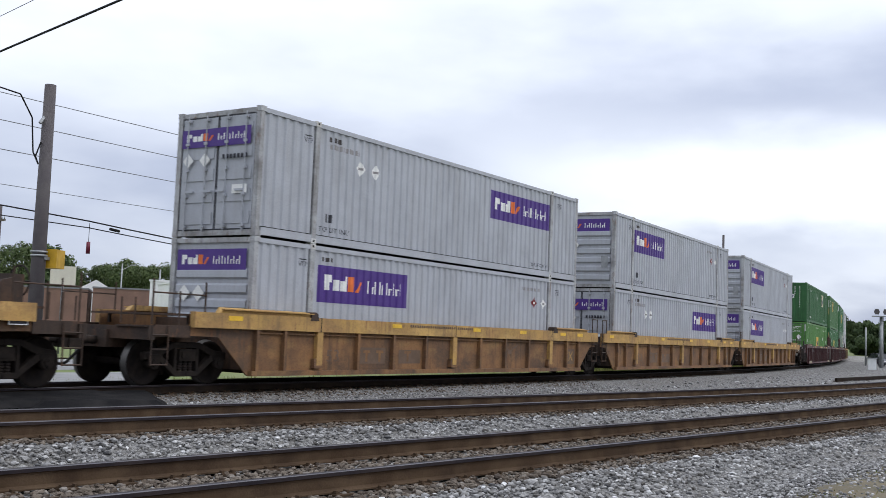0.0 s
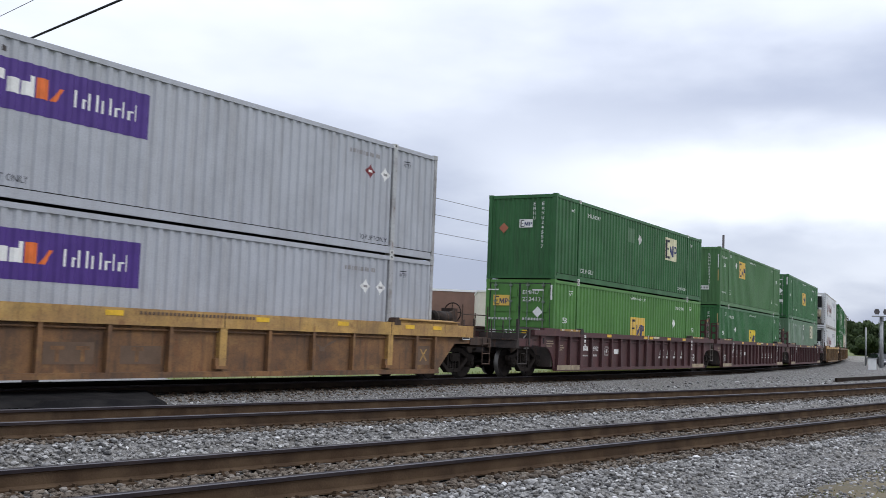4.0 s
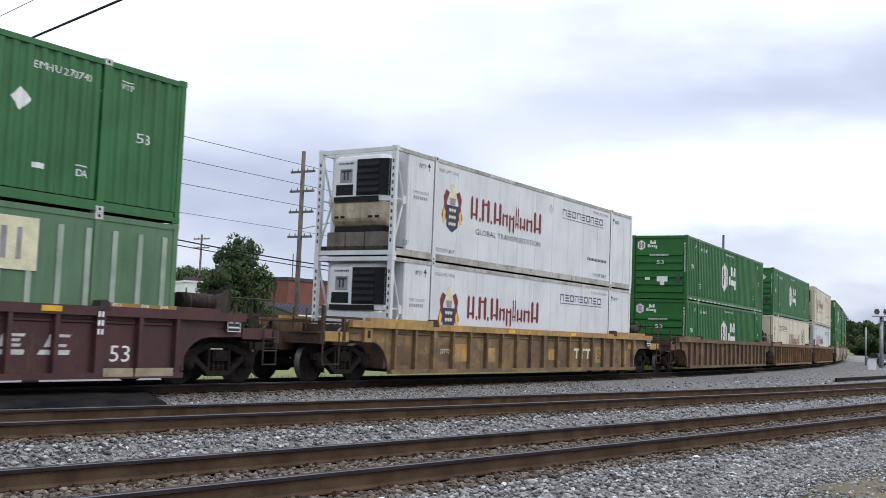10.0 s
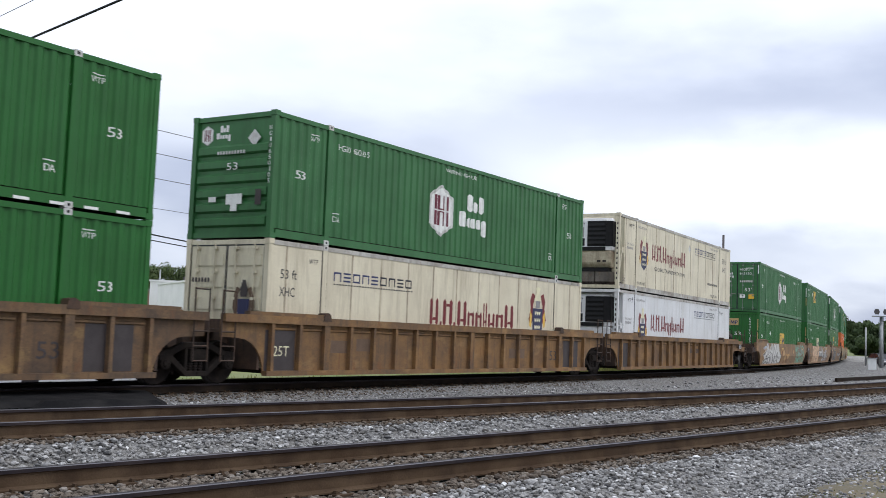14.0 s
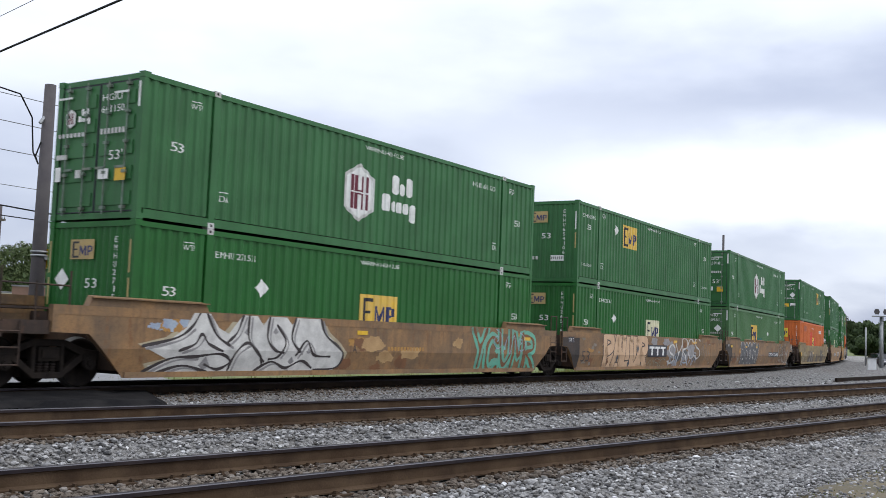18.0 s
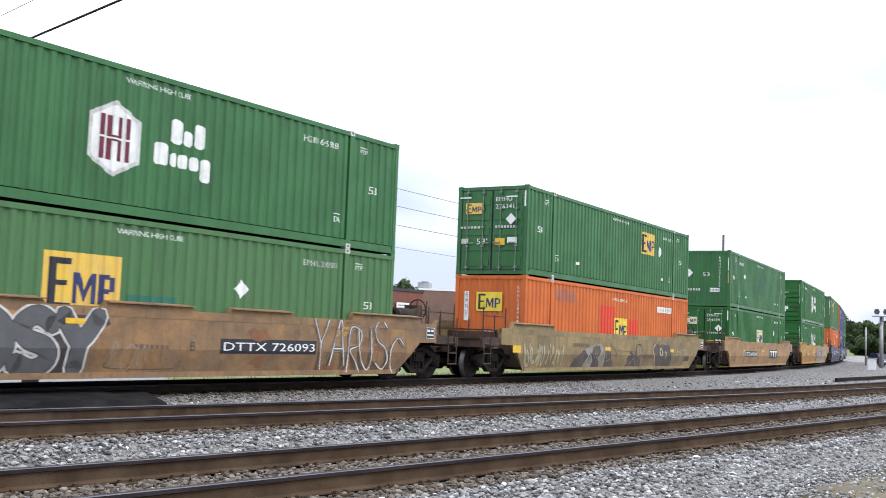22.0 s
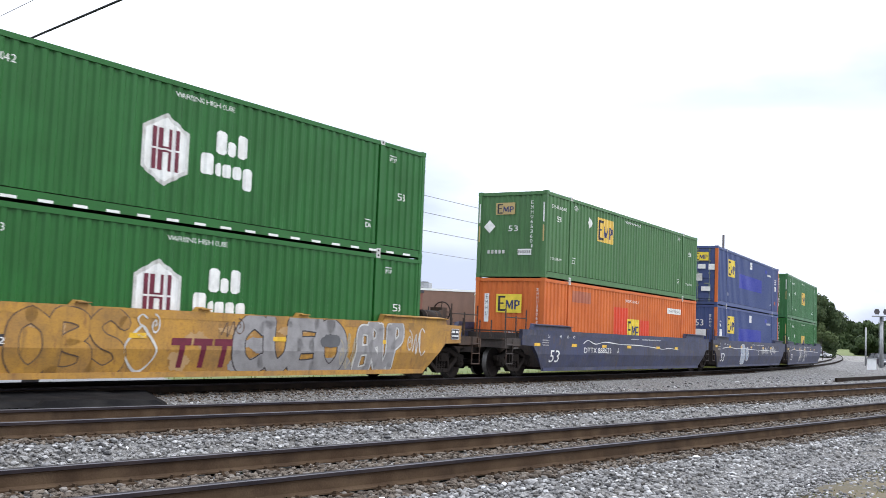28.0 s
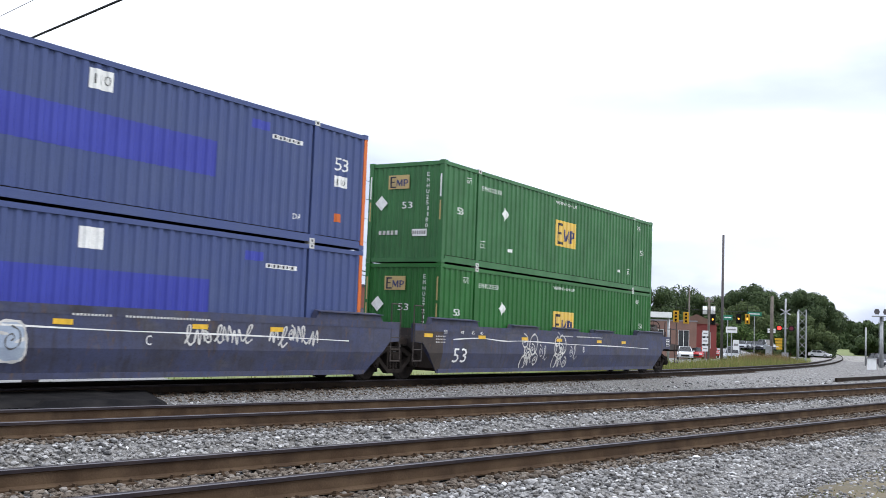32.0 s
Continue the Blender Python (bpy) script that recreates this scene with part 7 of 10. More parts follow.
def tag(car, glyphs, x0, x1, z0, z1, coats, seed=1, wild=0.06, y=CAR_SKIN, deep=0.006, overlap=0.06):
    """A run of sprayed figures; coats are (paint, half width) from the lowest coat up."""
    r = random.Random(seed)
    lines = []
    step = (x1 - x0) / len(glyphs)
    for i, g in enumerate(glyphs):
        lean_x, lift, grow = r.uniform(-wild, wild), r.uniform(-wild, wild) * (z1 - z0), 1 + r.uniform(-wild, wild)
        for line in GLYPHS[g]:
            lines.append([(x0 + (i - overlap / 2 + u * (1 + overlap)) * step + lean_x * v, z0 + lift + v * grow * (z1 - z0)) for u, v in line])
    for k, (mat, w) in enumerate(coats):
        sprayed(car, lines, mat, w, deep + 0.0035 * k, y)


def fade_patches(car, n, x0, x1, z0, z1, mat, seed, size=0.5, deep=0.004, y=CAR_SKIN):
    """Ragged worn patches of old paint or chalk."""
    r = random.Random(seed)
    for k in range(n):
        x, z, w, h = r.uniform(x0, x1), r.uniform(z0, z1), size * r.uniform(0.4, 1.4), size * r.uniform(0.2, 0.6)
        pts = []
        for i in range(11):
            a = 2 * math.pi * i / 11
            q = r.uniform(0.55, 1.1)
            pts.append((x + w * q * math.cos(a), min(max(z + h * q * math.sin(a), 0.23), 1.47)))
        bm = ngon_mesh(pts)
        on_car(car, bm, M[mat], y - deep - 0.0003 * k, "worn_patch")


def star_piece(car):
    """A wild pointed piece: one white field with a jagged rim that runs up over the sill, cut up by black sweeping lines."""
    top = 1.485
    rim = [(0.2, 0.80), (0.9, 0.94), (1.3, 1.18), (1.5, top), (1.95, top), (2.2, 1.2), (2.5, 1.08), (2.72, 1.3), (2.9, top), (3.35, top), (3.55, 1.28), (3.72, top), (4.3, top), (4.5, 1.32), (4.62, top), (5.5, top), (5.72, 1.15), (6.15, 0.9), (6.42, 0.66), (6.3, 0.38), (5.9, 0.24), (0.55, 0.24), (0.42, 0.42), (0.95, 0.52)]
    halo = [(x + (0.12 if x > 3 else -0.12), min(z + 0.04, top)) for x, z in rim]
    bm = B()
    ngon(bm, halo)
    on_car(car, bm, M["graf_pale"], CAR_SKIN - 0.005, "graffiti")
    bm = B()
    ngon(bm, rim)
    on_car(car, bm, M["graf_white"], CAR_SKIN - 0.007, "graffiti")
    main = [[(0.2, 0.80), (1.05, 0.97), (1.45, 1.2), (1.66, top)], [(1.86, top), (2.15, 1.05), (2.55, 0.84)], [(1.15, 0.72), (1.55, 0.85), (1.74, 1.06), (1.95, 0.86), (2.35, 0.72)], [(0.3, 0.30), (0.95, 0.56), (1.6, 0.60), (2.3, 0.66), (2.62, 0.5), (2.3, 0.34), (1.9, 0.44)],
            [(2.5, 0.92), (2.75, 1.12), (2.92, top)], [(3.1, top), (3.1, 1.02), (3.35, 0.74), (3.66, 0.5)], [(2.6, 0.32), (2.76, 0.7), (3.1, 0.9), (3.5, 0.64), (3.62, 0.4)]]
    more = [[(3.75, top), (3.7, 1.02), (3.95, 0.76), (4.25, 0.7)], [(4.0, 1.3), (4.3, 0.95), (4.1, 0.62), (3.8, 0.55)], [(4.62, top), (4.5, 1.02), (4.8, 0.72)], [(4.68, 0.64), (5.02, 0.98), (5.3, 0.66), (5.9, 0.62)], [(5.5, top), (5.7, 1.12), (6.18, 0.86), (6.4, 0.64), (6.2, 0.36), (5.4, 0.3)], [(3.4, 0.3), (3.9, 0.5), (4.4, 0.36), (4.9, 0.52), (5.3, 0.36)], [(0.6, 0.26), (1.3, 0.42), (2.0, 0.28)]]
    sprayed(car, main, "graf_dark", 0.036, 0.010)
    sprayed(car, more, "graf_dark", 0.036, 0.0125)
    inner = [[(x + 0.10, z - 0.05) for x, z in pts[:3]] for pts in main + more]
    sprayed(car, inner, "graf_grey", 0.03, 0.0085)
    for x, z, q in ((1.9, 0.42, 0.16), (3.05, 1.12, 0.09), (3.95, 1.15, 0.09), (4.55, 0.5, 0.10), (5.1, 0.72, 0.08)):
        bm = B()
        ngon(bm, [(x - q, z), (x, z - 0.6 * q), (x + q, z), (x, z + 1.2 * q)])
        on_car(car, bm, M["graf_grey"], CAR_SKIN - 0.009, "graffiti")


def plate_mark(car, text, x0, x1, z0, z1, back="ink", ink="white", y=CAR_SKIN):
    on_car(car, quad(B(), x0, x1, z0, z1), M[back], y - 0.004, "stencil_panel")
    car_words(car, text, x0 + 0.06, z0 + 0.2 * (z1 - z0), 0.6 * (z1 - z0), x1 - x0 - 0.12, M[ink], y - 0.008)


def flat_bars(car, x0, x1, z0, z1, mat, n=3, y=CAR_SKIN):
    """The owner's mark as slab shapes."""
    w, h = (x1 - x0) / n, z1 - z0
    for i in range(n):
        a = x0 + i * w
        pts = ((0.38, 0), (0.62, 0), (0.65, 0.76), (0.92, 0.76), (0.95, 1), (0.05, 1), (0.02, 0.76), (0.40, 0.76))
        on_car(car, ngon(B(), [(a + u * w, z0 + v * h) for u, v in pts]), M[mat], y - 0.008, "owner_mark")


def slab_row(car, x0, x1, z0, z1, mat, n, y):
    """Slanted blocks, each over a slab."""
    w, h = (x1 - x0) / n, z1 - z0
    for i in range(n):
        a = x0 + i * w
        on_car(car, ngon(B(), [(a + u * w, z0 + v * h) for u, v in ((0, 0), (0.7, 0), (0.72, 0.24), (0.06, 0.24))]), M[mat], y, "owner_mark")
        for pts in (((0.13, 0.38), (0.27, 0.38), (0.40, 1), (0.26, 1)), ((0.29, 0.38), (0.62, 0.38), (0.65, 0.52), (0.32, 0.52)), ((0.38, 0.86), (0.70, 0.86), (0.73, 1), (0.42, 1)), ((0.35, 0.62), (0.60, 0.62), (0.63, 0.76), (0.38, 0.76)))[:4 - i % 2]:
            on_car(car, ngon(B(), [(a + u * w, z0 + v * h) for u, v in pts]), M[mat], y, "owner_mark")


def yellow_spots(car, xs, z, y=CAR_SKIN):
    for x in xs:
        on_car(car, quad(B(), x, x + 0.42, z, z + 0.1), M["yellow_patch"], y - 0.011, "reflector")


def ribbed_marks(car, kind, i):
    plate = -1.403
    if kind == "red":
        chord = -1.527
        slab_row(car, 10.15, 13.9, 0.62, 0.98, "casting", 4, plate)
        car_words(car, "53", 14.5, 0.5, 0.32, 0.5, M["white"], plate)
        if i != 3:
            car_words(car, "125T", 0.13, 0.50, 0.31, 0.84, M["casting"], plate - 0.01, 0.022)
        car_words(car, "BCA"[i - 3], 8.69, 0.82, 0.25, 0.19, M["casting"], plate, 0.02)
        on_car(car, quad(B(), 8.53, 8.57, 1.37, 1.53), M["white"], -1.53, "tick")
        on_car(car, bars(B(), 9.2, 1.42, 0.7, 0.075, 9, 0.2), M["logo_cream"], -1.524, "stencil")
        on_car(car, bars(B(), 2.3, 0.88, 0.45, 0.15, 4, 0.3), M["white"], plate, "stencil")
        car_words(car, "255932", 2.95, 0.88, 0.16, 0.72, M["white"], plate)
        on_car(car, bars(B(), 2.3, 0.68, 0.45, 0.05, 6), M["casting"], plate, "stencil")
        on_car(car, bars(B(), 2.95, 0.68, 0.6, 0.07, 7), M["casting"], plate, "stencil")
        for x, z, w, n in ((0.18, 1.02, 0.42, 5), (0.18, 0.94, 0.5, 6), (0.18, 0.87, 0.36, 5), (-0.72, 1.15, 0.5, 6), (-0.72, 1.07, 0.55, 6), (-0.72, 0.99, 0.4, 5)):
            on_car(car, bars(B(), x, z, w, 0.035, n, 0.2), M["panel_dirty"], plate - 0.002, "stencil")
        on_car(car, quad(B(), 5.2, 5.75, 0.78, 0.95), M["white"], plate, "stencil_panel")
        on_car(car, shapes(B(), 4.3, 0.72, 0.35, 0.32, [(0, 1, 0, 0.08), (0, 1, 0.92, 1), (0, 0.08, 0, 1), (0.92, 1, 0, 1), (0.35, 0.65, 0.3, 0.7)]), M["casting"], plate, "stencil_panel")
        for a, b in ((-0.1, 1.0), (1.05, 1.75), (14.3, 15.0), (15.05, 16.0)):
            on_car(car, quad(B(), a, b, 0.225, 0.385), M["panel_dirty"], -1.5265, "stencil_panel")
        yellow_spots(car, (4.2, 8.05, 8.7, 10.9, 12.9), 1.385, -1.517)
        for a in (0.12, 14.3):
            on_car(car, quad(B(), a, a + 1.72, 1.522, 1.592), M["reflector_dull"], -1.5045, "reflector")
            for x, n in ((0.14, "53"), (0.82, "48"), (1.3, "45")):
                car_words(car, n, a + x + 0.05, 1.53, 0.055, 0.14, M["white"], -1.507)
                on_car(car, quad(B(), a + x, a + x + 0.025, 1.522, 1.592, 0.02), M["white"], -1.508, "tick")
        for x in (2.06, 14.1):
            for k in range(3):
                on_car(car, bars(B(), x, 1.0 + 0.16 * k, 0.16, 0.1, 2), M["white"], -1.545, "stencil")
    elif kind == "tan":
        for x0, x1, z0, z1, m in ((3.8, 4.9, 0.45, 0.85, "graf_brown"), (5.5, 6.5, 0.45, 0.8, "graf_brown"), (15.35, 15.95, 0.42, 0.92, "graf_brown")):
            on_car(car, quad(B(), x0, x1, z0, z1), M[m], plate, "stencil_panel")
        for a in (3.95, 4.5, 5.75):
            on_car(car, shapes(B(), a, 0.5, 0.3, 0.28, [(0, 1, 0.75, 1), (0.35, 0.65, 0, 0.75)]), M["tan"], plate - 0.004, "stencil")
        on_car(car, stroke(B(), [(15.5, 0.52), (15.8, 0.84)], 0.03), M["chord_yellow"], plate - 0.004, "stencil")
        on_car(car, stroke(B(), [(15.8, 0.52), (15.5, 0.84)], 0.03), M["chord_yellow"], plate - 0.006, "stencil")
        on_car(car, stroke(B(), [(11.0, 1.0), (11.2, 0.9), (11.45, 0.82), (11.6, 0.9), (11.9, 1.0)], 0.03), M["graf_brown"], plate - 0.004, "stain")
        on_car(car, quad(B(), 11.3, 11.5, 0.74, 0.84), M["graf_brown"], plate - 0.007, "stain")
        car_words(car, "53", 2.5, 0.5, 0.3, 0.5, M["graf_brown"], plate - 0.002)
        yellow_spots(car, (-0.9, 5.0, 9.0, 11.8, 14.6, 15.9), 1.36, -1.517)
        on_car(car, bars(B(), 5.8, 1.4, 3.2, 0.06, 30), M["graf_brown"], -1.528, "stencil")
    elif kind == "tan_old":
        for x0, x1, z0, z1, m in ((2.3, 2.95, 0.5, 0.95, "graf_brown"), (3.1, 3.9, 0.5, 1.0, "chord_yellow"), (4.9, 5.4, 0.5, 0.9, "chord_yellow"), (9.0, 9.6, 0.55, 0.9, "chord_yellow"), (0.2, 0.9, 0.4, 0.9, "brown"), (15.0, 15.6, 0.4, 0.9, "chord_yellow")):
            on_car(car, quad(B(), x0, x1, z0, z1), M[m], plate, "stencil_panel")
        car_words(car, "DTTX", 2.34, 0.72, 0.14, 0.55, M["logo_cream"], plate - 0.004)
        flat_bars(car, 10.9, 12.3, 0.6, 0.95, "logo_cream", 3, plate)
        on_car(car, quad(B(), 12.72, 13.5, 0.46, 1.02), M["chord_yellow"], plate, "stencil_panel")
        car_words(car, "53", 12.86, 0.58, 0.34, 0.52, M["graf_dark"], plate - 0.006)
        on_car(car, quad(B(), 14.35, 14.75, 0.45, 0.62), M["graf_dark"], plate - 0.006, "stencil_panel")
        on_car(car, quad(B(), 15.75, 16.5, 0.98, 1.25), M["chord_yellow"], plate, "stencil_panel")
        yellow_spots(car, (6.0, 10.4), 1.37, -1.517)
    else:
        if i > 7:
            on_car(car, quad(B(), -0.1, 0.9, 0.3, 1.2), M["graf_dark"], plate, "stencil_panel")
        if i == 8:
            car_words(car, "125T", 0.0, 0.62, 0.24, 0.7, M["logo_cream"], plate - 0.004)
        if i < 9:
            on_car(car, quad(B(), 14.62, 15.75, 0.32, 1.2), M["graf_dark"], plate, "stencil_panel")
            car_words(car, "53", 13.6, 0.55, 0.32, 0.5, M["graf_dark"], plate - 0.004)
        else:
            on_car(car, bars(B(), 8.9, 0.86, 0.75, 0.2, 4), M["graf_dark"], plate - 0.003, "stencil")
            on_car(car, bars(B(), 9.8, 0.86, 1.0, 0.2, 6), M["graf_dark"], plate - 0.003, "stencil")
            car_words(car, "53", 13.3, 0.58, 0.34, 0.5, M["graf_dark"], plate - 0.004)
        for x0, x1, z0, z1, m in ((3.2, 3.9, 0.75, 1.05, "graf_brown"), (10.9, 11.9, 0.6, 0.9, "graf_brown"), (2.2, 2.9, 0.7, 1.0, "graf_brown")):
            if i != 9:
                on_car(car, quad(B(), x0, x1, z0, z1), M[m], plate, "stencil_panel")


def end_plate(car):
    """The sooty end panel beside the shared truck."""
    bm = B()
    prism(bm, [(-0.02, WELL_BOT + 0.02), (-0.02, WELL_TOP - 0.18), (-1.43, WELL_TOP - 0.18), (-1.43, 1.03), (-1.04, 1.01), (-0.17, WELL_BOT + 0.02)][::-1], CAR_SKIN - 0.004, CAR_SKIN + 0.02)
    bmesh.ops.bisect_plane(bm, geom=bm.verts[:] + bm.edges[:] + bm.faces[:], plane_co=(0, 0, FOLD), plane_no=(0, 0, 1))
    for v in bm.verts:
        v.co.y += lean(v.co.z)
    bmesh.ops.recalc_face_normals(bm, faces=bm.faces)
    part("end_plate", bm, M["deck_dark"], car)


def smooth_marks(car, i):
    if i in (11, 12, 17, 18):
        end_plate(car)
    if i in (10, 11, 12):
        fade_patches(car, 10, -0.6, 16.2, 0.3, 1.4, "graf_rust", 70 + i, 0.4)
        fade_patches(car, 7, -0.4, 16.2, 0.8, 1.4, "graf_ochre", 80 + i, 0.3, 0.0045)
    if i == 10:
        fade_patches(car, 5, 7.2, 11.8, 0.55, 1.1, "graf_sand", 90, 0.4, 0.005)
        fade_patches(car, 3, 0.5, 1.5, 1.15, 1.4, "graf_ice", 91, 0.3, 0.005)
        star_piece(car)
        fade_patches(car, 3, 12.6, 15.8, 0.45, 1.2, "graf_teal", 92, 0.36, 0.005)
        tag(car, "YCUMR", 12.4, 16.2, 0.3, 1.38, (("graf_teal", 0.17), ("graf_rust", 0.07)), 12, 0.12)
        tag(car, "@~@", 13.4, 15.6, 0.7, 1.42, (("graf_ice", 0.018),), 13, 0.1, deep=0.014)
        car_words(car, "A", 6.75, 0.72, 0.2, 0.16, M["graf_dark"])
        on_car(car, bars(B(), 8.2, 0.78, 1.7, 0.1, 12), M["graf_ochre"], CAR_SKIN - 0.007, "stencil")
        yellow_spots(car, (6.9, 15.4), 1.16)
    elif i == 11:
        car_words(car, "53", 0.15, 0.5, 0.4, 0.76, M["graf_dark"])
        fade_patches(car, 7, 0.3, 1.9, 0.4, 1.3, "graf_chalk", 93, 0.14, 0.005)
        fade_patches(car, 5, 1.7, 3.0, 0.4, 1.3, "graf_mint", 94, 0.34, 0.005)
        field = [(2.35, 0.24), (2.2, 0.7), (2.1, 1.1), (2.3, 1.46), (4.4, 1.47), (6.7, 1.45), (6.95, 1.1), (6.7, 0.6), (6.8, 0.24), (4.5, 0.235)]
        on_car(car, ngon_mesh(field), M["graf_peach"], CAR_SKIN - 0.0065, "graffiti")
        tag(car, "PALUR", 2.25, 6.85, 0.28, 1.42, (("graf_dark", 0.225), ("graf_peach", 0.180)), 21, 0.04, deep=0.008)
        for x, z in ((3.6, 0.62), (4.9, 0.42), (5.75, 1.0)):
            bm = B()
            ngon(bm, [(x - 0.12, z), (x, z - 0.2), (x + 0.12, z), (x, z + 0.16)])
            on_car(car, bm, M["graf_slate"], CAR_SKIN - 0.0135, "graffiti")
        fade_patches(car, 9, 7.2, 14.2, 0.35, 1.35, "graf_grey", 95, 0.6, 0.005)
        fade_patches(car, 4, 9.6, 13.2, 0.3, 0.9, "graf_slate", 96, 0.5, 0.008)
        tag(car, "SYRCS", 9.4, 14.0, 0.5, 1.42, (("graf_white", 0.05),), 22, 0.14, deep=0.0125)
        tag(car, "MUA~", 9.6, 13.4, 0.24, 0.72, (("graf_ice", 0.04),), 24, 0.14, deep=0.0120)
        tag(car, "@~lE", 14.1, 15.7, 0.4, 1.3, (("graf_chalk", 0.014),), 25, 0.12, deep=0.0110)
        tag(car, "~SC", 7.1, 9.2, 0.3, 0.62, (("graf_mint", 0.016),), 26, 0.1, deep=0.0110)
        on_car(car, quad(B(), 6.9, 9.25, 0.68, 1.16), M["ink"], CAR_SKIN - 0.016, "stencil_panel")
        flat_bars(car, 7.05, 9.1, 0.74, 1.1, "white", 3, CAR_SKIN - 0.012)
        yellow_spots(car, (6.0, 10.2, 13.0), 1.28)
        on_car(car, quad(B(), -1.0, -0.5, 1.15, 1.36), M["ink"], CAR_SKIN - 0.006, "stencil_panel")
        car_words(car, "125 T", -0.97, 1.19, 0.12, 0.44, M["white"], CAR_SKIN - 0.01)
    elif i == 12:
        car_words(car, "53", -0.02, 0.5, 0.4, 0.74, M["graf_dark"])
        field = [(1.98, 0.24), (2.02, 0.8), (1.95, 1.4), (2.7, 1.48), (5.0, 1.46), (6.9, 1.46), (7.0, 1.2), (6.4, 0.8), (6.3, 0.24)]
        on_car(car, ngon_mesh(field), M["graf_dark"], CAR_SKIN - 0.005, "graffiti")
        tag(car, "BOOSY", 2.2, 6.8, 0.36, 1.32, (("graf_white", 0.225), ("graf_dark", 0.18), ("graf_slate", 0.165)), 31, 0.02, deep=0.007, overlap=-0.12)
        plate_mark(car, "DTTX 726093", 9.86, 12.95, 0.67, 0.98)
        tag(car, "*", 1.15, 1.95, 0.3, 0.85, (("graf_chalk", 0.03),), 32, 0.05)
        tag(car, "S@", 0.1, 0.5, 1.1, 1.36, (("graf_chalk", 0.014),), 33, 0.05)
        tag(car, "YARUSC", 12.8, 16.4, 0.28, 1.42, (("graf_chalk", 0.085), ("graf_brown", 0.06), ("graf_white", 0.018)), 34, 0.16, deep=0.013)
        tag(car, "lC~", 7.0, 7.9, 0.35, 0.8, (("graf_chalk", 0.014),), 35, 0.1)
        car_words(car, "B", 9.0, 0.72, 0.2, 0.16, M["graf_dark"])
        on_car(car, quad(B(), -1.05, -0.5, 1.18, 1.4), M["ink"], CAR_SKIN - 0.006, "stencil_panel")
        car_words(car, "125 T", -1.0, 1.22, 0.12, 0.46, M["white"], CAR_SKIN - 0.01)
        yellow_spots(car, (-0.4, 3.2, 6.0), 1.18, CAR_SKIN - 0.012)
        on_car(car, bars(B(), 7.6, 0.75, 0.9, 0.08, 7), M["graf_brown"], CAR_SKIN - 0.006, "stencil")
        on_car(car, stroke(B(), [(7.0, 0.5), (7.1, 0.38), (8.6, 0.36), (8.7, 0.48)], 0.012), M["graf_brown"], CAR_SKIN - 0.006, "grab_iron")
    elif i == 13:
        scribble(car, -0.4, 2.6, 0.35, 1.1, 13, "graf_pale", 41, 0.045)
        # soot-dark worn fills with a chalky fringe between and drips below
        chalk = [(4.35, 0.24), (4.6, 0.62), (4.35, 0.92), (4.75, 1.0), (5.2, 1.1), (5.85, 1.12), (6.3, 0.96), (6.6, 1.0), (6.3, 0.7), (6.35, 0.24)]
        on_car(car, ngon_mesh(chalk), M["graf_chalk"], CAR_SKIN - 0.005, "graffiti")
        for pts in ([(3.35, 0.24), (3.6, 0.62), (4.05, 0.8), (4.3, 0.9), (4.5, 0.88), (4.72, 0.66), (4.45, 0.42), (4.35, 0.24)],
                    [(5.1, 0.24), (5.2, 0.5), (5.04, 0.7), (5.14, 1.0), (5.4, 1.08), (5.78, 1.06), (5.85, 0.84), (5.62, 0.62), (5.8, 0.42), (5.85, 0.24)],
                    [(6.2, 0.24), (6.35, 0.5), (6.22, 0.84), (6.5, 0.96), (6.78, 0.82), (6.9, 0.6), (7.15, 0.46), (7.2, 0.24)],
                    [(8.35, 0.24), (8.62, 0.46), (8.5, 0.62), (8.82, 0.9), (9.2, 0.74), (9.34, 0.98), (9.5, 0.7), (9.95, 0.62), (10.05, 0.24)],
                    [(11.42, 1.18), (11.4, 0.92), (11.62, 0.66), (11.85, 0.3), (13.57, 0.28), (13.62, 0.7), (13.3, 1.16), (12.4, 1.2)]):
            on_car(car, ngon_mesh(pts), M["graf_soot"], CAR_SKIN - 0.0075, "graffiti")
        for pts, ink, w in (([(4.8, 0.5), (4.9, 0.8), (5.0, 0.7), (4.86, 0.42)], "graf_dark", 0.03), ([(5.3, 0.9), (5.32, 0.62)], "graf_chalk", 0.02), ([(5.5, 0.86), (5.52, 0.5)], "graf_chalk", 0.018),
                            ([(6.35, 0.8), (6.5, 0.5), (6.8, 0.62)], "graf_chalk", 0.022), ([(9.4, 0.7), (9.5, 1.12), (9.95, 1.12), (10.05, 0.8), (9.7, 0.66)], "graf_dark", 0.03), ([(8.7, 0.6), (8.95, 0.4), (9.2, 0.62), (9.5, 0.35)], "graf_chalk", 0.02),
                            ([(11.55, 1.18), (11.3, 0.98), (11.45, 0.74), (11.62, 0.5)], "graf_pale", 0.04), ([(12.1, 0.95), (12.3, 1.02), (12.45, 0.8), (12.25, 0.74), (12.1, 0.92)], "graf_pale", 0.05), ([(12.75, 0.9), (12.95, 0.8), (12.85, 0.68)], "graf_pale", 0.045),
                            ([(6.6, 1.2), (7.3, 0.86), (7.25, 0.74), (5.9, 0.78)], "graf_dark", 0.014), ([(7.4, 0.9), (9.2, 0.88)], "graf_dark", 0.01)):
            on_car(car, stroke(B(), pts, w), M[ink], CAR_SKIN - 0.010, "graffiti")
        scribble(car, 13.9, 15.6, 0.72, 1.1, 6, "graf_pale", 43, 0.014)
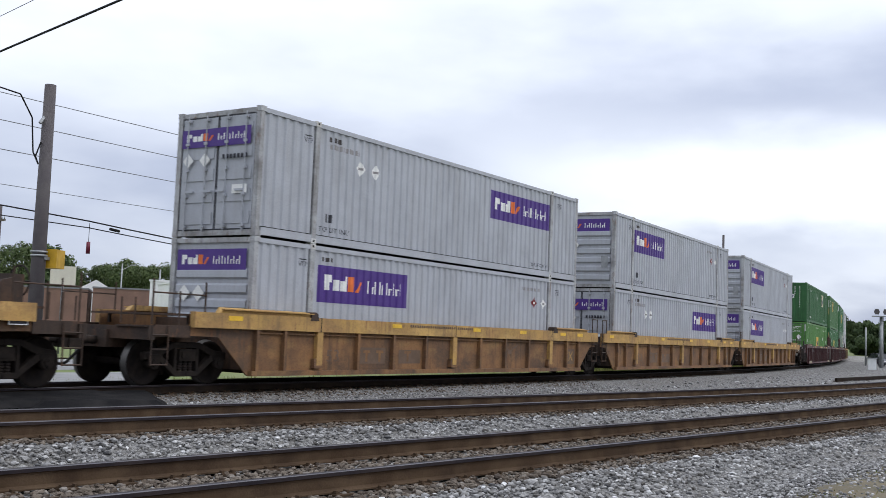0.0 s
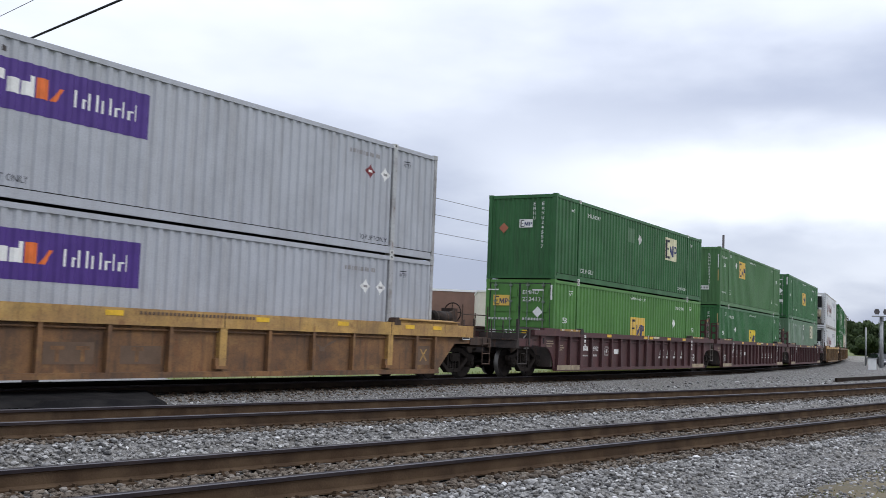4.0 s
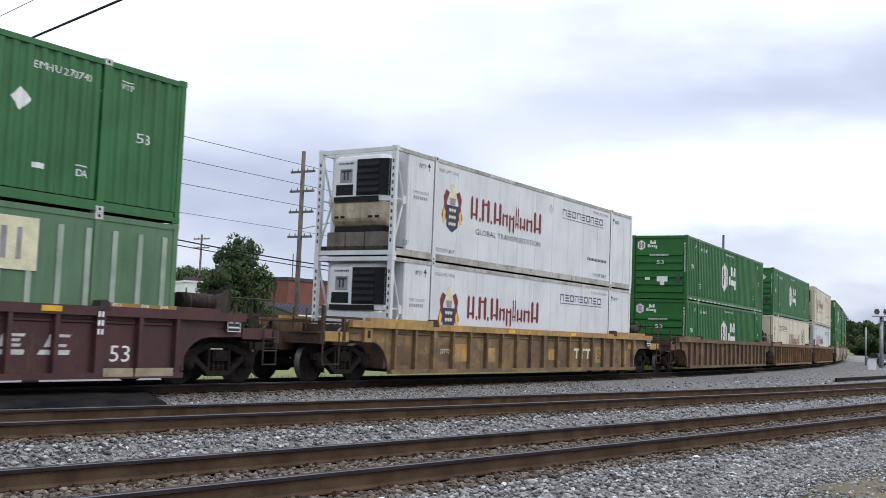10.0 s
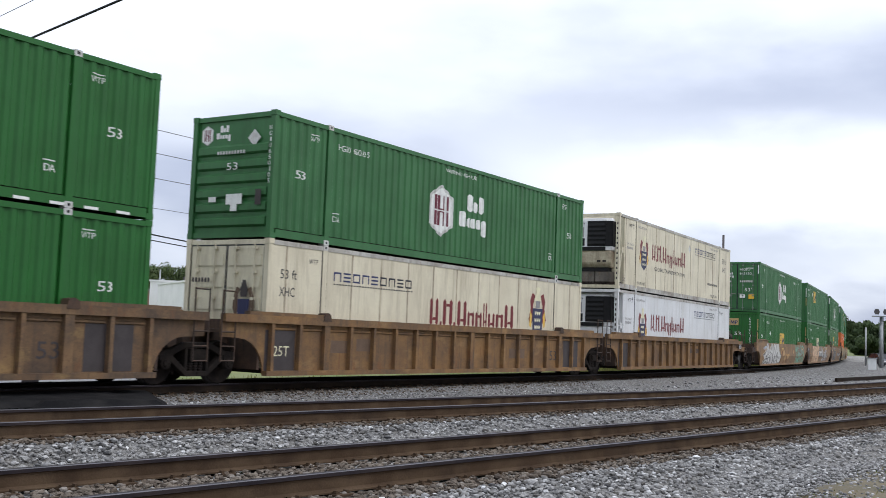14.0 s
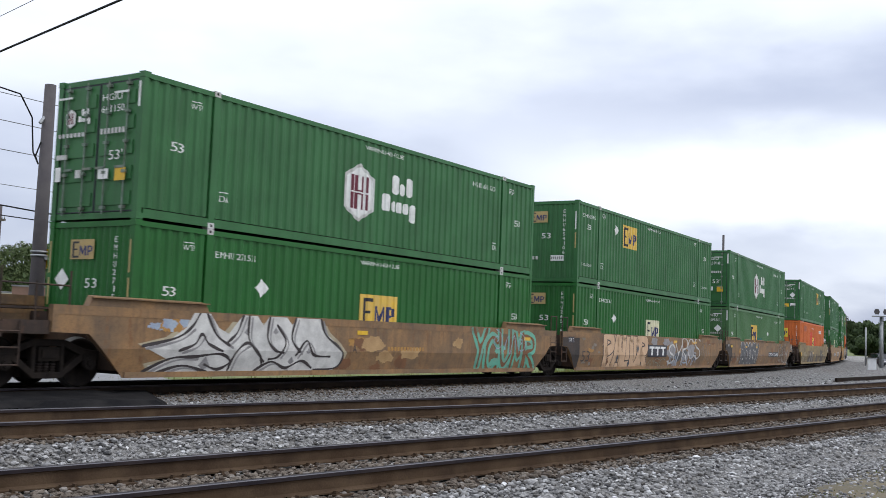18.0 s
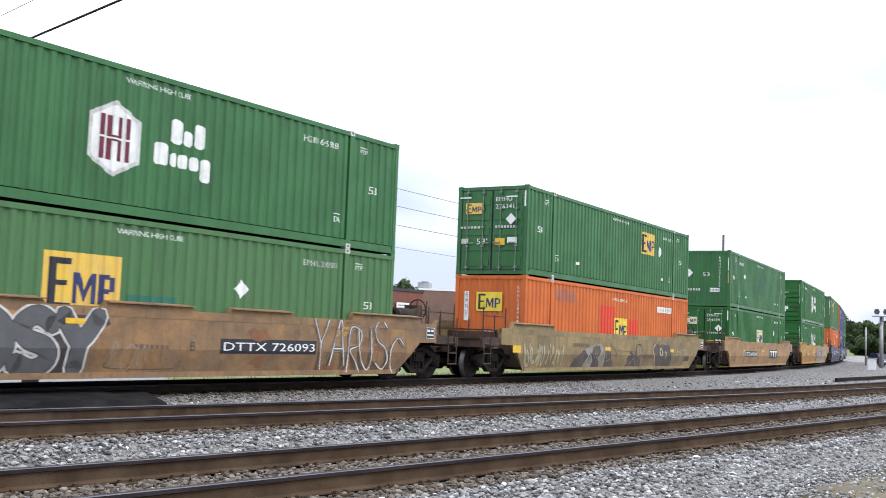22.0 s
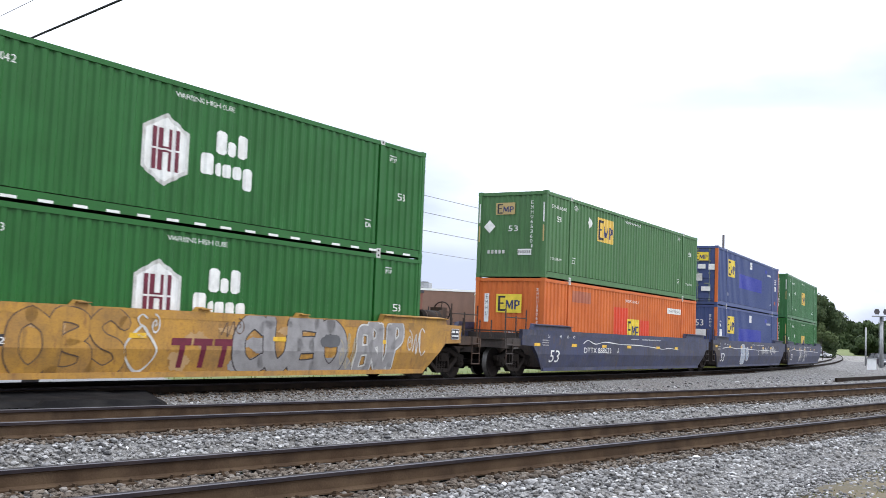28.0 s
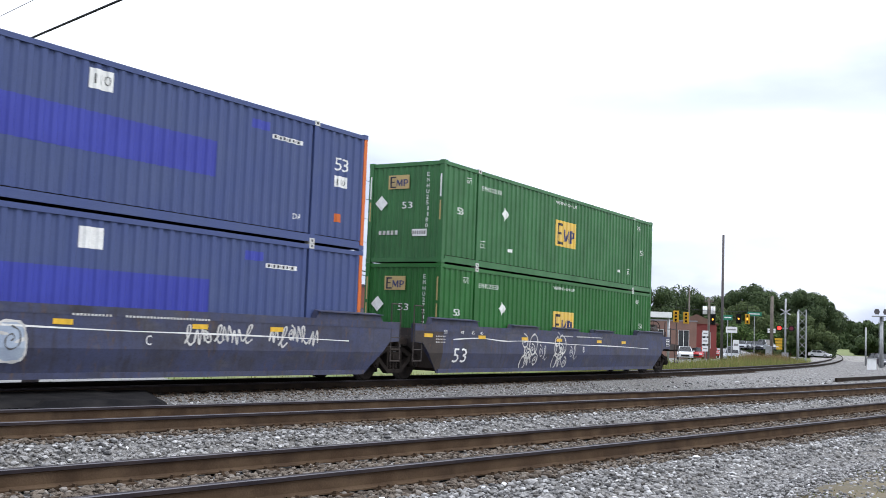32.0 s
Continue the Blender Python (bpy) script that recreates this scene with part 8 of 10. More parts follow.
        on_car(car, bars(B(), 10.15, 0.62, 1.7, 0.16, 11), M["graf_brown"], CAR_SKIN - 0.006, "stencil")
        on_car(car, quad(B(), 15.2, 15.95, 0.5, 0.72), M["graf_soot"], CAR_SKIN - 0.006, "stencil_panel")
        car_words(car, "53", 14.1, 0.48, 0.24, 0.4, M["graf_brown"])
        on_car(car, quad(B(), -1.1, -0.55, 0.78, 1.0), M["yellow_patch"], CAR_SKIN - 0.012, "reflector")
        on_car(car, quad(B(), 6.25, 6.75, 0.9, 1.02), M["yellow_patch"], CAR_SKIN - 0.014, "reflector")
        on_car(car, quad(B(), 13.4, 13.85, 0.88, 1.0), M["yellow_patch"], CAR_SKIN - 0.014, "reflector")
        on_car(car, bars(B(), 3.4, 1.0, 1.45, 0.13, 9), M["graf_brown"], CAR_SKIN - 0.006, "stencil")
    elif i == 14:
        car_words(car, "53", -0.15, 0.5, 0.42, 0.85, M["graf_brown"])
        plate_mark(car, "DTTX 645638", 3.05, 6.22, 0.71, 1.01)
        on_car(car, quad(B(), 10.0, 12.6, 0.61, 1.11), M["ink"], CAR_SKIN - 0.004, "stencil_panel")
        flat_bars(car, 10.15, 12.45, 0.68, 1.05, "white")
        yellow_spots(car, (2.6, 7.8), 0.98)
        scribble(car, 5.0, 9.5, 1.15, 1.3, 4, "graf_brown", 45, 0.012)
    elif i == 15:
        plate_mark(car, "652824", 2.6, 3.85, 0.76, 0.96)
        on_car(car, quad(B(), 1.48, 2.6, 0.76, 0.96), M["graf_brown"], CAR_SKIN - 0.005, "stencil_panel")
        tag(car, "OBS", 3.7, 6.1, 0.3, 1.36, (("graf_brown", 0.16), ("yellow_car", 0.135)), 51, 0.06)
        fade_patches(car, 4, 9.3, 12.6, 0.35, 1.3, "graf_grey", 52, 0.7, 0.005)
        tag(car, "CUEO", 9.1, 12.7, 0.3, 1.34, (("graf_dark", 0.21), ("graf_grey", 0.18)), 53, 0.06)
        bm = B()
        blob(bm, 12.2, 0.98, 0.7, 0.3, random.Random(5))
        on_car(car, bm, M["graf_slate"], CAR_SKIN - 0.015, "graffiti")
        tag(car, "ERUP", 13.25, 15.05, 0.3, 1.36, (("graf_dark", 0.16), ("graf_white", 0.145), ("graf_grey", 0.105)), 54, 0.08)
        flat_bars(car, 7.25, 9.0, 0.38, 0.97, "maroon")
        stroke_pts = [(6.5, 1.2), (6.1, 0.75), (6.5, 0.3), (6.9, 0.7), (6.5, 1.2)]
        on_car(car, stroke(B(), stroke_pts, 0.03), M["graf_white"], CAR_SKIN - 0.01, "graffiti")
        tag(car, "S@", 6.4, 6.95, 0.95, 1.4, (("graf_white", 0.022),), 55, 0.05, deep=0.011)
        tag(car, "~@", 8.6, 9.3, 0.98, 1.36, (("graf_brown", 0.018),), 56, 0.1, deep=0.011)
        tag(car, "@l~", 12.6, 13.2, 0.26, 1.1, (("graf_pale", 0.018),), 57, 0.1, deep=0.011)
        tag(car, "@~C", 15.3, 16.2, 0.7, 1.36, (("graf_white", 0.02),), 58, 0.1, deep=0.011)
        tag(car, "l~", -0.3, 1.0, 0.5, 1.2, (("graf_brown", 0.012),), 59, 0.1)
        fade_patches(car, 12, -0.5, 16.0, 0.3, 1.4, "graf_sand", 60, 0.5, 0.003)
        yellow_spots(car, (6.2, 10.2, 14.0), 0.95)
    else:
        n = "A" if i == 16 else "C" if i == 17 else "B"
        x = 0.16 if i < 18 else 0.5
        car_words(car, "53", x, 0.48, 0.42, 0.78, M["white"], CAR_SKIN - 0.009)
        wave = [(2.9, 1.12), (3.3, 1.24), (4.0, 1.12), (4.9, 1.2), (6.4, 1.14), (8.4, 1.12), (10.2, 1.05), (11.2, 1.0), (12.0, 1.04), (13.2, 0.98)]
        if i == 16:
            car_words(car, "DTTX 888622", 2.95, 0.80, 0.2, 2.55, M["white"], CAR_SKIN - 0.009)
        else:
            wave = [(0.5, 1.12), (2.0, 1.18), (3.5, 1.12), (5, 1.14), (8.4, 1.08), (12.0, 1.06), (15.5, 1.0)]
        on_car(car, stroke(B(), wave, 0.018), M["white"], CAR_SKIN - 0.008, "stencil")
        car_words(car, n, 6.1 if i == 16 else 9.2, 0.82, 0.2, 0.16, M["white"], CAR_SKIN - 0.009)
        yellow_spots(car, (-1.0, 1.9, 4.6, 7.1, 10.4, 12.7), 1.0 if i == 16 else 1.16)
        for a, b in ((0.0, "53"), (0.9, "48"), (1.5, "45"), (2.0, "40")):
            car_words(car, b, a, 1.28, 0.1, 0.16, M["white"], CAR_SKIN - 0.009)
        on_car(car, bars(B(), 7.5, 1.33, 0.9, 0.04, 11), M["casting"], CAR_SKIN - 0.008, "stencil")
        on_car(car, bars(B(), 8.7, 1.33, 2.2, 0.04, 26), M["casting"], CAR_SKIN - 0.008, "stencil")
        for z in (1.02, 1.1, 1.18):
            on_car(car, bars(B(), -0.4, z, 0.5, 0.03, 6), M["casting"], CAR_SKIN - 0.008, "stencil")
        if i == 17:
            bubbles(car, 4.7, 5.75, 0.3, 1.36, 1, "graf_ice", "graf_white", 61, 0.03)
            bubbles(car, 6.0, 6.6, 0.45, 1.15, 1, "graf_ice", "graf_white", 62, 0.03)
            tag(car, "@S", 4.75, 5.7, 0.75, 1.3, (("graf_white", 0.022), ("graf_slate", 0.008)), 66, 0.1, deep=0.011)
            tag(car, "B@", 4.8, 5.6, 0.3, 0.75, (("graf_white", 0.03),), 67, 0.1, deep=0.011)
            tag(car, "@", 6.05, 6.5, 0.55, 1.05, (("graf_slate", 0.016),), 68, 0.1, deep=0.011)
            tag(car, "l~@l~~l", 10.2, 12.1, 0.86, 1.2, (("graf_white", 0.026),), 63, 0.14)
            tag(car, "~l@~l~", 12.7, 14.3, 0.88, 1.26, (("graf_white", 0.028),), 64, 0.14)
        if i == 18:
            # two dense looping figures, drawn over several times
            for x, k in ((4.55, 0), (6.8, 40)):
                tag(car, "@O", x, x + 1.1, 0.8, 1.38, (("graf_white", 0.03),), 64 + k, 0.16)
                tag(car, "l@", x + 0.1, x + 1.0, 0.65, 1.05, (("graf_white", 0.026),), 69 + k, 0.16, deep=0.010)
                tag(car, "O~@", x, x + 1.2, 0.28, 0.74, (("graf_white", 0.03),), 70 + k, 0.16, deep=0.008)
                tag(car, "@", x + 0.3, x + 0.8, 0.5, 0.95, (("graf_white", 0.03),), 71 + k, 0.1, deep=0.012)
                tag(car, "@l", x + 1.3, x + 1.9, 0.55, 1.0, (("graf_white", 0.018),), 72 + k, 0.1)


M["graf_rust"] = material("bare_rusted_steel", (0.21, 0.095, 0.042), (0.15, 0.075, 0.038), 0.75, scale=2.5, bump=0.05)
M["graf_ochre"] = material("faded_ochre_paint", (0.42, 0.22, 0.055), (0.34, 0.18, 0.06), 0.7, scale=2.5, bump=0.0)
M["graf_sand"] = material("rubbed_sand_paint", (0.44, 0.28, 0.13), (0.36, 0.22, 0.10), 0.7, scale=2.5, bump=0.0)
M["graf_mint"] = material("grey_green_spray_paint", (0.20, 0.25, 0.20), (0.26, 0.22, 0.16), 0.65, scale=2.5, bump=0.0)
M["graf_ice"] = material("pale_blue_spray_paint", (0.36, 0.42, 0.50), (0.28, 0.33, 0.42), 0.6, scale=3, bump=0.0)
M["graf_slate"] = material("slate_spray_paint", (0.10, 0.10, 0.105), (0.08, 0.08, 0.085), 0.6, scale=3, bump=0.0)
M["graf_peach"] = material("peach_spray_paint", (0.60, 0.40, 0.25), (0.52, 0.34, 0.21), 0.6, scale=3, bump=0.0)
M["graf_soot"] = material("worn_dark_spray_paint", (0.055, 0.046, 0.044), (0.11, 0.085, 0.062), 0.65, scale=2.5, bump=0.0)
M["graf_chalk"] = material("chalky_worn_spray_paint", (0.26, 0.23, 0.20), (0.19, 0.16, 0.12), 0.65, scale=2.5, bump=0.0)
M["graf_pale"] = material("pale_spray_paint", (0.42, 0.36, 0.24), (0.32, 0.28, 0.2), 0.6, scale=3, bump=0.0)

# ---- the train, front to rear ----
SQ = lambda mat, where, code, end, seed=0, logo="logo_yellow", ghost=False, label=GREEN: square_container(mat, where, code, end, logo, ghost, label, seed)
LOADS = [
    lambda: (silver_container("a", "ribs", 1), silver_container("b", "doors", 0)),
    lambda: (silver_container("b", "doors", 0), silver_container("a", "ribs", 1)),
    lambda: (silver_container("a", "ribs", 0), silver_container("a", "ribs", 1)),
    lambda: (SQ("green_light", "middle_rear", "EMHU 272413", "doors", 1, label="light grass-green corrugated container with square yellow emblem"), plain_green("EMHU 245597")),
    lambda: (SQ("green", "middle", "EMHU 250250", "flat", 1, "logo_bright"), SQ("green_old", "front", "EMHU 653127", "flat", 0, label="faded green corrugated container with tan square emblem")),
    lambda: (stripe_container("EMHU 831536"), SQ("green", "middle_rear", "EMHU 270740", "doors")),
    lambda: (reefer_container("white_box", "cooler", 1), reefer_container("white_box", "cooler", 0)),
    lambda: (hex_container("HGIU 518025", "ribs", False, 1), hex_container("HGWU 652283", "ribs", True, 2)),
    lambda: (reefer_container("cream_box", "doors", 1), hex_container("HGIU 650105", "ribs", False, 3)),
    lambda: (reefer_container("white_box", "cooler", 1), reefer_container("cream_box", "cooler", 0)),
    lambda: (SQ("green_hub", "middle", "EMHU 271531", "flat", 1), hex_container("HGIU 641150", "doors", False, 1)),
    lambda: (SQ("green_hub", "middle", "EMHU 265168", "flat", 1, "logo_cream"), SQ("green", "front", "EMHU 654106", "flat", 0)),
    lambda: (SQ("green_old", "large", "EMHU 240981", "doors", 1), hex_container("HGIU 645918", "doors", False, 1)),
    lambda: (orange_box("EMHU 284641"), SQ("green", "rear", "EMHU 276341", "doors")),
    lambda: (SQ("green_hub", "middle_rear", "EMHU 284499", "doors", 1, "logo_cream"), SQ("green", "middle", "EMHU 242955", "flat", 0, "logo_yellow", True, "green corrugated container with a painted-over emblem")),
    lambda: (hex_container("HGIU 511063", "ribs", False, 1), hex_container("HGIU 521042", "ribs", True, 2)),
    lambda: (orange_box("EMHU 280642"), SQ("green_old", "front", "EMHU 653601", "flat", 0, label="faded olive-green corrugated container with square emblem")),
    lambda: (blue_container("flat", 1), blue_container("doors", 0)),
    lambda: (SQ("green_hub", "middle", "EMHU 272329", "flat", 1), SQ("green", "middle", "EMHU 251180", "flat", 0)),
]
CARS = [("tan", 1)] * 3 + [("red", 1)] * 3 + [("tan_old", 1)] + [("brown", 1), ("ochre", 1), ("ochre", 1)] + [("rust_tan", 0)] * 3 + [("olive", 0), ("sand", 0), ("yellow_car", 0)] + [("navy", 0)] * 3
M["tan_old"] = worn_paint("weathered_yellow_tan_paint", (0.235, 0.145, 0.065), (0.15, 0.095, 0.052), (0.05, 0.04, 0.034), (0.15, 0.07, 0.03), (0.36, 0.25, 0.11), 0.85)
M["ochre"] = worn_paint("ochre_brown_car_paint", (0.235, 0.125, 0.046), (0.16, 0.088, 0.040), (0.055, 0.042, 0.034), (0.17, 0.075, 0.03), (0.30, 0.18, 0.075), 0.7)
M["rust_tan"] = worn_paint("rusty_tan_car_paint", (0.285, 0.160, 0.070), (0.205, 0.128, 0.068), (0.075, 0.056, 0.044), (0.18, 0.082, 0.034), None, 0.65, 0.65)
M["olive"] = worn_paint("olive_tan_car_paint", (0.29, 0.21, 0.09), (0.21, 0.155, 0.08), (0.08, 0.06, 0.04), (0.17, 0.10, 0.04), None, 0.6, 0.65)
M["sand"] = worn_paint("sand_car_paint", (0.37, 0.215, 0.092), (0.29, 0.17, 0.08), (0.11, 0.075, 0.05), (0.20, 0.095, 0.04), None, 0.68, 0.65)
CAR_WORDS = {"tan": "tan ribbed well car with yellow top sill, under containers", "red": "oxide-red ribbed well car with white slab marks", "tan_old": "weathered tan ribbed well car with faded panels", "brown": "rusty brown ribbed well car under stacked containers",
             "ochre": "rusty ochre-brown ribbed well car under stacked containers",
             "rust_tan": "rusty tan smooth-sided well car covered in graffiti", "olive": "olive-tan smooth-sided well car with dark graffiti", "sand": "sand-coloured smooth-sided well car with black mark panels", "yellow_car": "yellow smooth-sided well car with grey graffiti", "navy": "dirty navy smooth-sided well car with white wave line"}
ENDS = ["cj", "jj", "jc", "cj", "jj", "jc", "cc", "cj", "jj", "jc", "cj", "jj", "jc", "cc", "cc", "cc", "cj", "jj", "jc"]
WORD = {"c": "coupler", "j": "joint"}


LIPS = {12: ((3.7, 5.6, 0.1), (6.85, 9.1, 0.1), (10.1, 12.1, 0.1)), 15: ((4.9, 5.3, 0.07), (7.9, 8.3, 0.07), (11.0, 11.4, 0.07)), 18: ((3.9, 5.8, 0.1), (7.0, 8.9, 0.1), (10.1, 12.0, 0.1))}


def one_car(i, s):
    c, ribbed = CARS[i]
    car = well_car(CAR_WORDS[c], "well cars of the train", M[c], M["chord_yellow"] if c in ("tan", "tan_old") else M[c], ribbed, WORD[ENDS[i][0]], WORD[ENDS[i][1]], sparse=c == "tan", tall=c == "red", lips=LIPS.get(i, ()))
    if ribbed:
        ribbed_marks(car, c, i)
    else:
        smooth_marks(car, i)
    return ride(car, s, 0.0)


for i, s in enumerate(START):
    low, up = LOADS[i]()
    ride(low, s, LOWER)
    ride(up, s, UPPER)
    one_car(i, s)
# the car ahead, whose tail is still in view when the clip starts
lead = well_car("tan ribbed empty-looking well car tail with dark truck", "well cars of the train", M["tan"], M["chord_yellow"], True, "joint", "coupler", sparse=True)
ride(lead, START[0] - 23.55, 0.0)


# ---- crossing pad, verge and roads ----
def sheet(name, corners, z, mat, label, category, step=1.0, rough=0.02, thick=0.05, ragged=1.0):
    """A four-cornered paved or earth surface with a little unevenness and an edge."""
    bm = B()
    a, b, c, d = [Vector((*p, 0)) for p in corners]
    n = max(2, int(max((b - a).length, (c - d).length) / step))
    m = max(2, int(max((d - a).length, (c - b).length) / step))
    rows = []
    for i in range(n + 1):
        for_row = []
        for j in range(m + 1):
            p = a.lerp(b, i / n).lerp(d.lerp(c, i / n), j / m)
            edge = min(i, j, n - i, m - j) == 0
            wob = Vector((noise.noise((p.x * 1.3, p.y * 1.3, 7)), noise.noise((p.x * 1.3, p.y * 1.3, 9)), 0)) * (0.12 * step * ragged if edge else 0)
            for_row.append(bm.verts.new(p + wob + Vector((0, 0, z + rough * noise.noise((p.x, p.y, 2)) - (thick if edge else 0)))))
        rows.append(for_row)
    for i in range(n):
        for j in range(m):
            f = bm.faces.new((rows[i][j], rows[i + 1][j], rows[i + 1][j + 1], rows[i][j + 1]))
            f.smooth = True
    bmesh.ops.recalc_face_normals(bm, faces=bm.faces)
    if sum(f.normal.z for f in bm.faces) < 0:
        bmesh.ops.reverse_faces(bm, faces=bm.faces)
    return solid(name, bm, M[mat], label, category, kind="structure")


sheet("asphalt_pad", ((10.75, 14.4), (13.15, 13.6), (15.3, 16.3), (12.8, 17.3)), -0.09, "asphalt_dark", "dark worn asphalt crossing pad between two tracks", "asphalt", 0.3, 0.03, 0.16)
def crossing_panel():
    bm = B()
    xs = np.arange(5.0, 13.6, 0.5)
    rows = [[bm.verts.new((x, line_y(x) + o, z)) for o, z in ((-2.35, -0.2), (-2.2, -0.11), (-0.9, -0.05), (-0.84, -0.12))] for x in xs]
    for p, q in zip(rows, rows[1:]):
        for i in range(3):
            bm.faces.new((p[i], q[i], q[i + 1], p[i + 1]))
    bmesh.ops.recalc_face_normals(bm, faces=bm.faces)
    if sum(f.normal.z for f in bm.faces) < 0:
        bmesh.ops.reverse_faces(bm, faces=bm.faces)
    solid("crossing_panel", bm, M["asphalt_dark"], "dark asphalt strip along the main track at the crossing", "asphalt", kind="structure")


crossing_panel()
sheet("verge", ((6.5, -3.0), (30.0, -3.0), (22.0, 2.5), (11.3, 3.0)), -0.36, "dry_ground", "brown trodden earth verge with dry grass", "verge", 0.25, 0.05, 0.10, 9.0)
sheet("road_behind", ((-40, 29.5), (92, 34.0), (92, 42.5), (-40, 37.5)), -0.46, "road", "pale grey road behind the railway", "road", 4.0, 0.02, 0.05)
sheet("side_road", ((7, 20.5), (21, 20.5), (27, 29.6), (11, 29.4)), -0.45, "road", "worn grey asphalt crossing road behind the train", "road", 1.0, 0.02, 0.05)
sheet("far_road", ((88, 27), (112, 25.5), (170, 62), (120, 66)), -0.44, "road", "grey road with waiting cars by the crossing", "road", 4.0, 0.02, 0.05)
sheet("crossing_road", ((128, 32.5), (236, 55), (232, 66), (124, 42)), -0.40, "road", "grey road that crosses towards the trees", "road", 4.0, 0.02, 0.05)
sheet("gravel_yard", ((60, -2), (420, -6), (420, 96), (62, 14)), -0.395, "gravel_pale", "pale gravel yard beside the curving track", "gravel", 3.0, 0.05, 0.02)


def loose_gravel():
    r = random.Random(31)
    pl, sz = [], []
    for i in range(5200):
        x = r.uniform(36, 112)
        lo, hi = near_line("near", x)[0].y - 6, line_y(x) - 2.0
        y = r.uniform(min(lo, hi - 2), hi)
        if min(abs(y - near_line(k, x)[0].y) for k in ("middle", "near")) < 1.3 and x < 60:
            continue
        pl.append((x, y, (bed_height(x, y) if x < 60 else -0.37) + r.uniform(-0.01, 0.02)))
        sz.append(r.uniform(0.03, 0.09))
    scatter("coarse_gravel", pl, sz, M["stones"], "coarse grey stones strewn over the gravel yard", 7)
    pl, sz = [], []
    for i in range(5200):
        x = r.uniform(9.5, 24)
        y = 2.95 - 0.045 * (x - 11.3) - abs(r.gauss(0, 0.75)) + 0.4
        pl.append((x, y, -0.345 + r.uniform(-0.01, 0.01)))
        sz.append(r.uniform(0.012, 0.034))
    scatter("verge_stones", pl, sz, M["stones"], "small stones along the edge of the earth verge", 8)


loose_gravel()


# ---- plants ----
def leaves(places, sizes, seed, outs=None):
    """Leaf sprays as small kites; those of a crown lie roughly along its outside."""
    r = np.random.RandomState(seed)
    n = len(places)
    p = np.array(places)
    s = np.array(sizes)[:, None]
    face = r.normal(size=(n, 3))
    if outs is not None:
        face = np.array(outs) + face * 0.34
    face /= np.linalg.norm(face, axis=1)[:, None]
    u = np.cross(face, r.normal(size=(n, 3)))
    u /= np.linalg.norm(u, axis=1)[:, None]
    w = np.cross(face, u)
    v = np.empty((n * 4, 3))
    v[0::4], v[1::4], v[2::4], v[3::4] = p - u * s, p + w * s * 0.55, p + u * s, p - w * s * 0.55
    return v.tolist(), [(4 * i, 4 * i + 1, 4 * i + 2, 4 * i + 3) for i in range(n)]


def tree(x, y, h, w, seed, n=1800, leaf=0.22, mat="leaf", label="leafy dark green tree", base=0.22, name="tree", full=False):
    """A tapered trunk, forking limbs, and clumps of leaves round their ends."""
    r = random.Random(seed)
    t = thing(name, label, "tree", at=pose(x, y, -0.55))
    bm = B()
    rod(bm, (0, 0, 0), (r.uniform(-0.2, 0.2), 0, h * 0.45), 0.028 * h, 0.018 * h, 8)
    ends = []
    for i in range(9):
        a, z0 = r.uniform(0, 6.28), h * r.uniform(0.2, 0.5)
        q = w * r.uniform(0.2, 0.42)
        p = Vector((q * math.cos(a), q * math.sin(a), h * r.uniform(0.45, 0.85)))
        rod(bm, (0, 0, z0), p, 0.011 * h, 0.004 * h, 5)
        ends.append(p)
    ends.append(Vector((0, 0, h * 0.85)))
    part("trunk", bm, M["bark"], t)
    clumps = []
    for i in range(60):
        e = r.choice(ends)
        k = h * r.uniform(base, 1.0)
        prof = math.sin(math.pi * min(max((k / h - base + 0.12) / (1.12 - base), 0.05), 0.98)) ** 0.7
        a, q = r.uniform(0, 6.28), w * 0.5 * prof * math.sqrt(r.random())
        clumps.append((Vector((q * math.cos(a), q * math.sin(a), k)) * 0.8 + e * 0.2, r.uniform(0.09, 0.17) * w))
    if full:
        # a closed crown, widest below the middle, with two leaders above it
        for i in range(110):
            k = r.uniform(base, 0.86)
            q = w * 0.47 * (1 - ((k - 0.42) / 0.62) ** 2) * math.sqrt(r.random())
            a = r.uniform(0, 6.28)
            clumps.append((Vector((q * math.cos(a), q * math.sin(a), h * k)), r.uniform(0.09, 0.15) * w))
        clumps += [(Vector((u * w, -0.1 * w, h * k)), 0.05 * w) for u in (-0.14, 0.12) for k in (0.88, 0.93, 0.97)]
    pl, sz, outs = [], [], []
    for i in range(n):
        c, q = r.choice(clumps)
        d = Vector((r.gauss(0, 1), r.gauss(0, 1), r.gauss(0, 0.8)))
        d *= 1 / max(d.length, 0.01)
        outs.append(d[:])
        d *= q * (0.55 + 0.45 * r.random())
        pl.append((c + d)[:])
        sz.append(leaf * r.uniform(0.6, 1.3))
    v, f = leaves(pl, sz, seed, outs)
    ob = part("crown", soup("crown", v, f, M[mat]), None, t)
    ob["kind"] = "stuff"
    return t


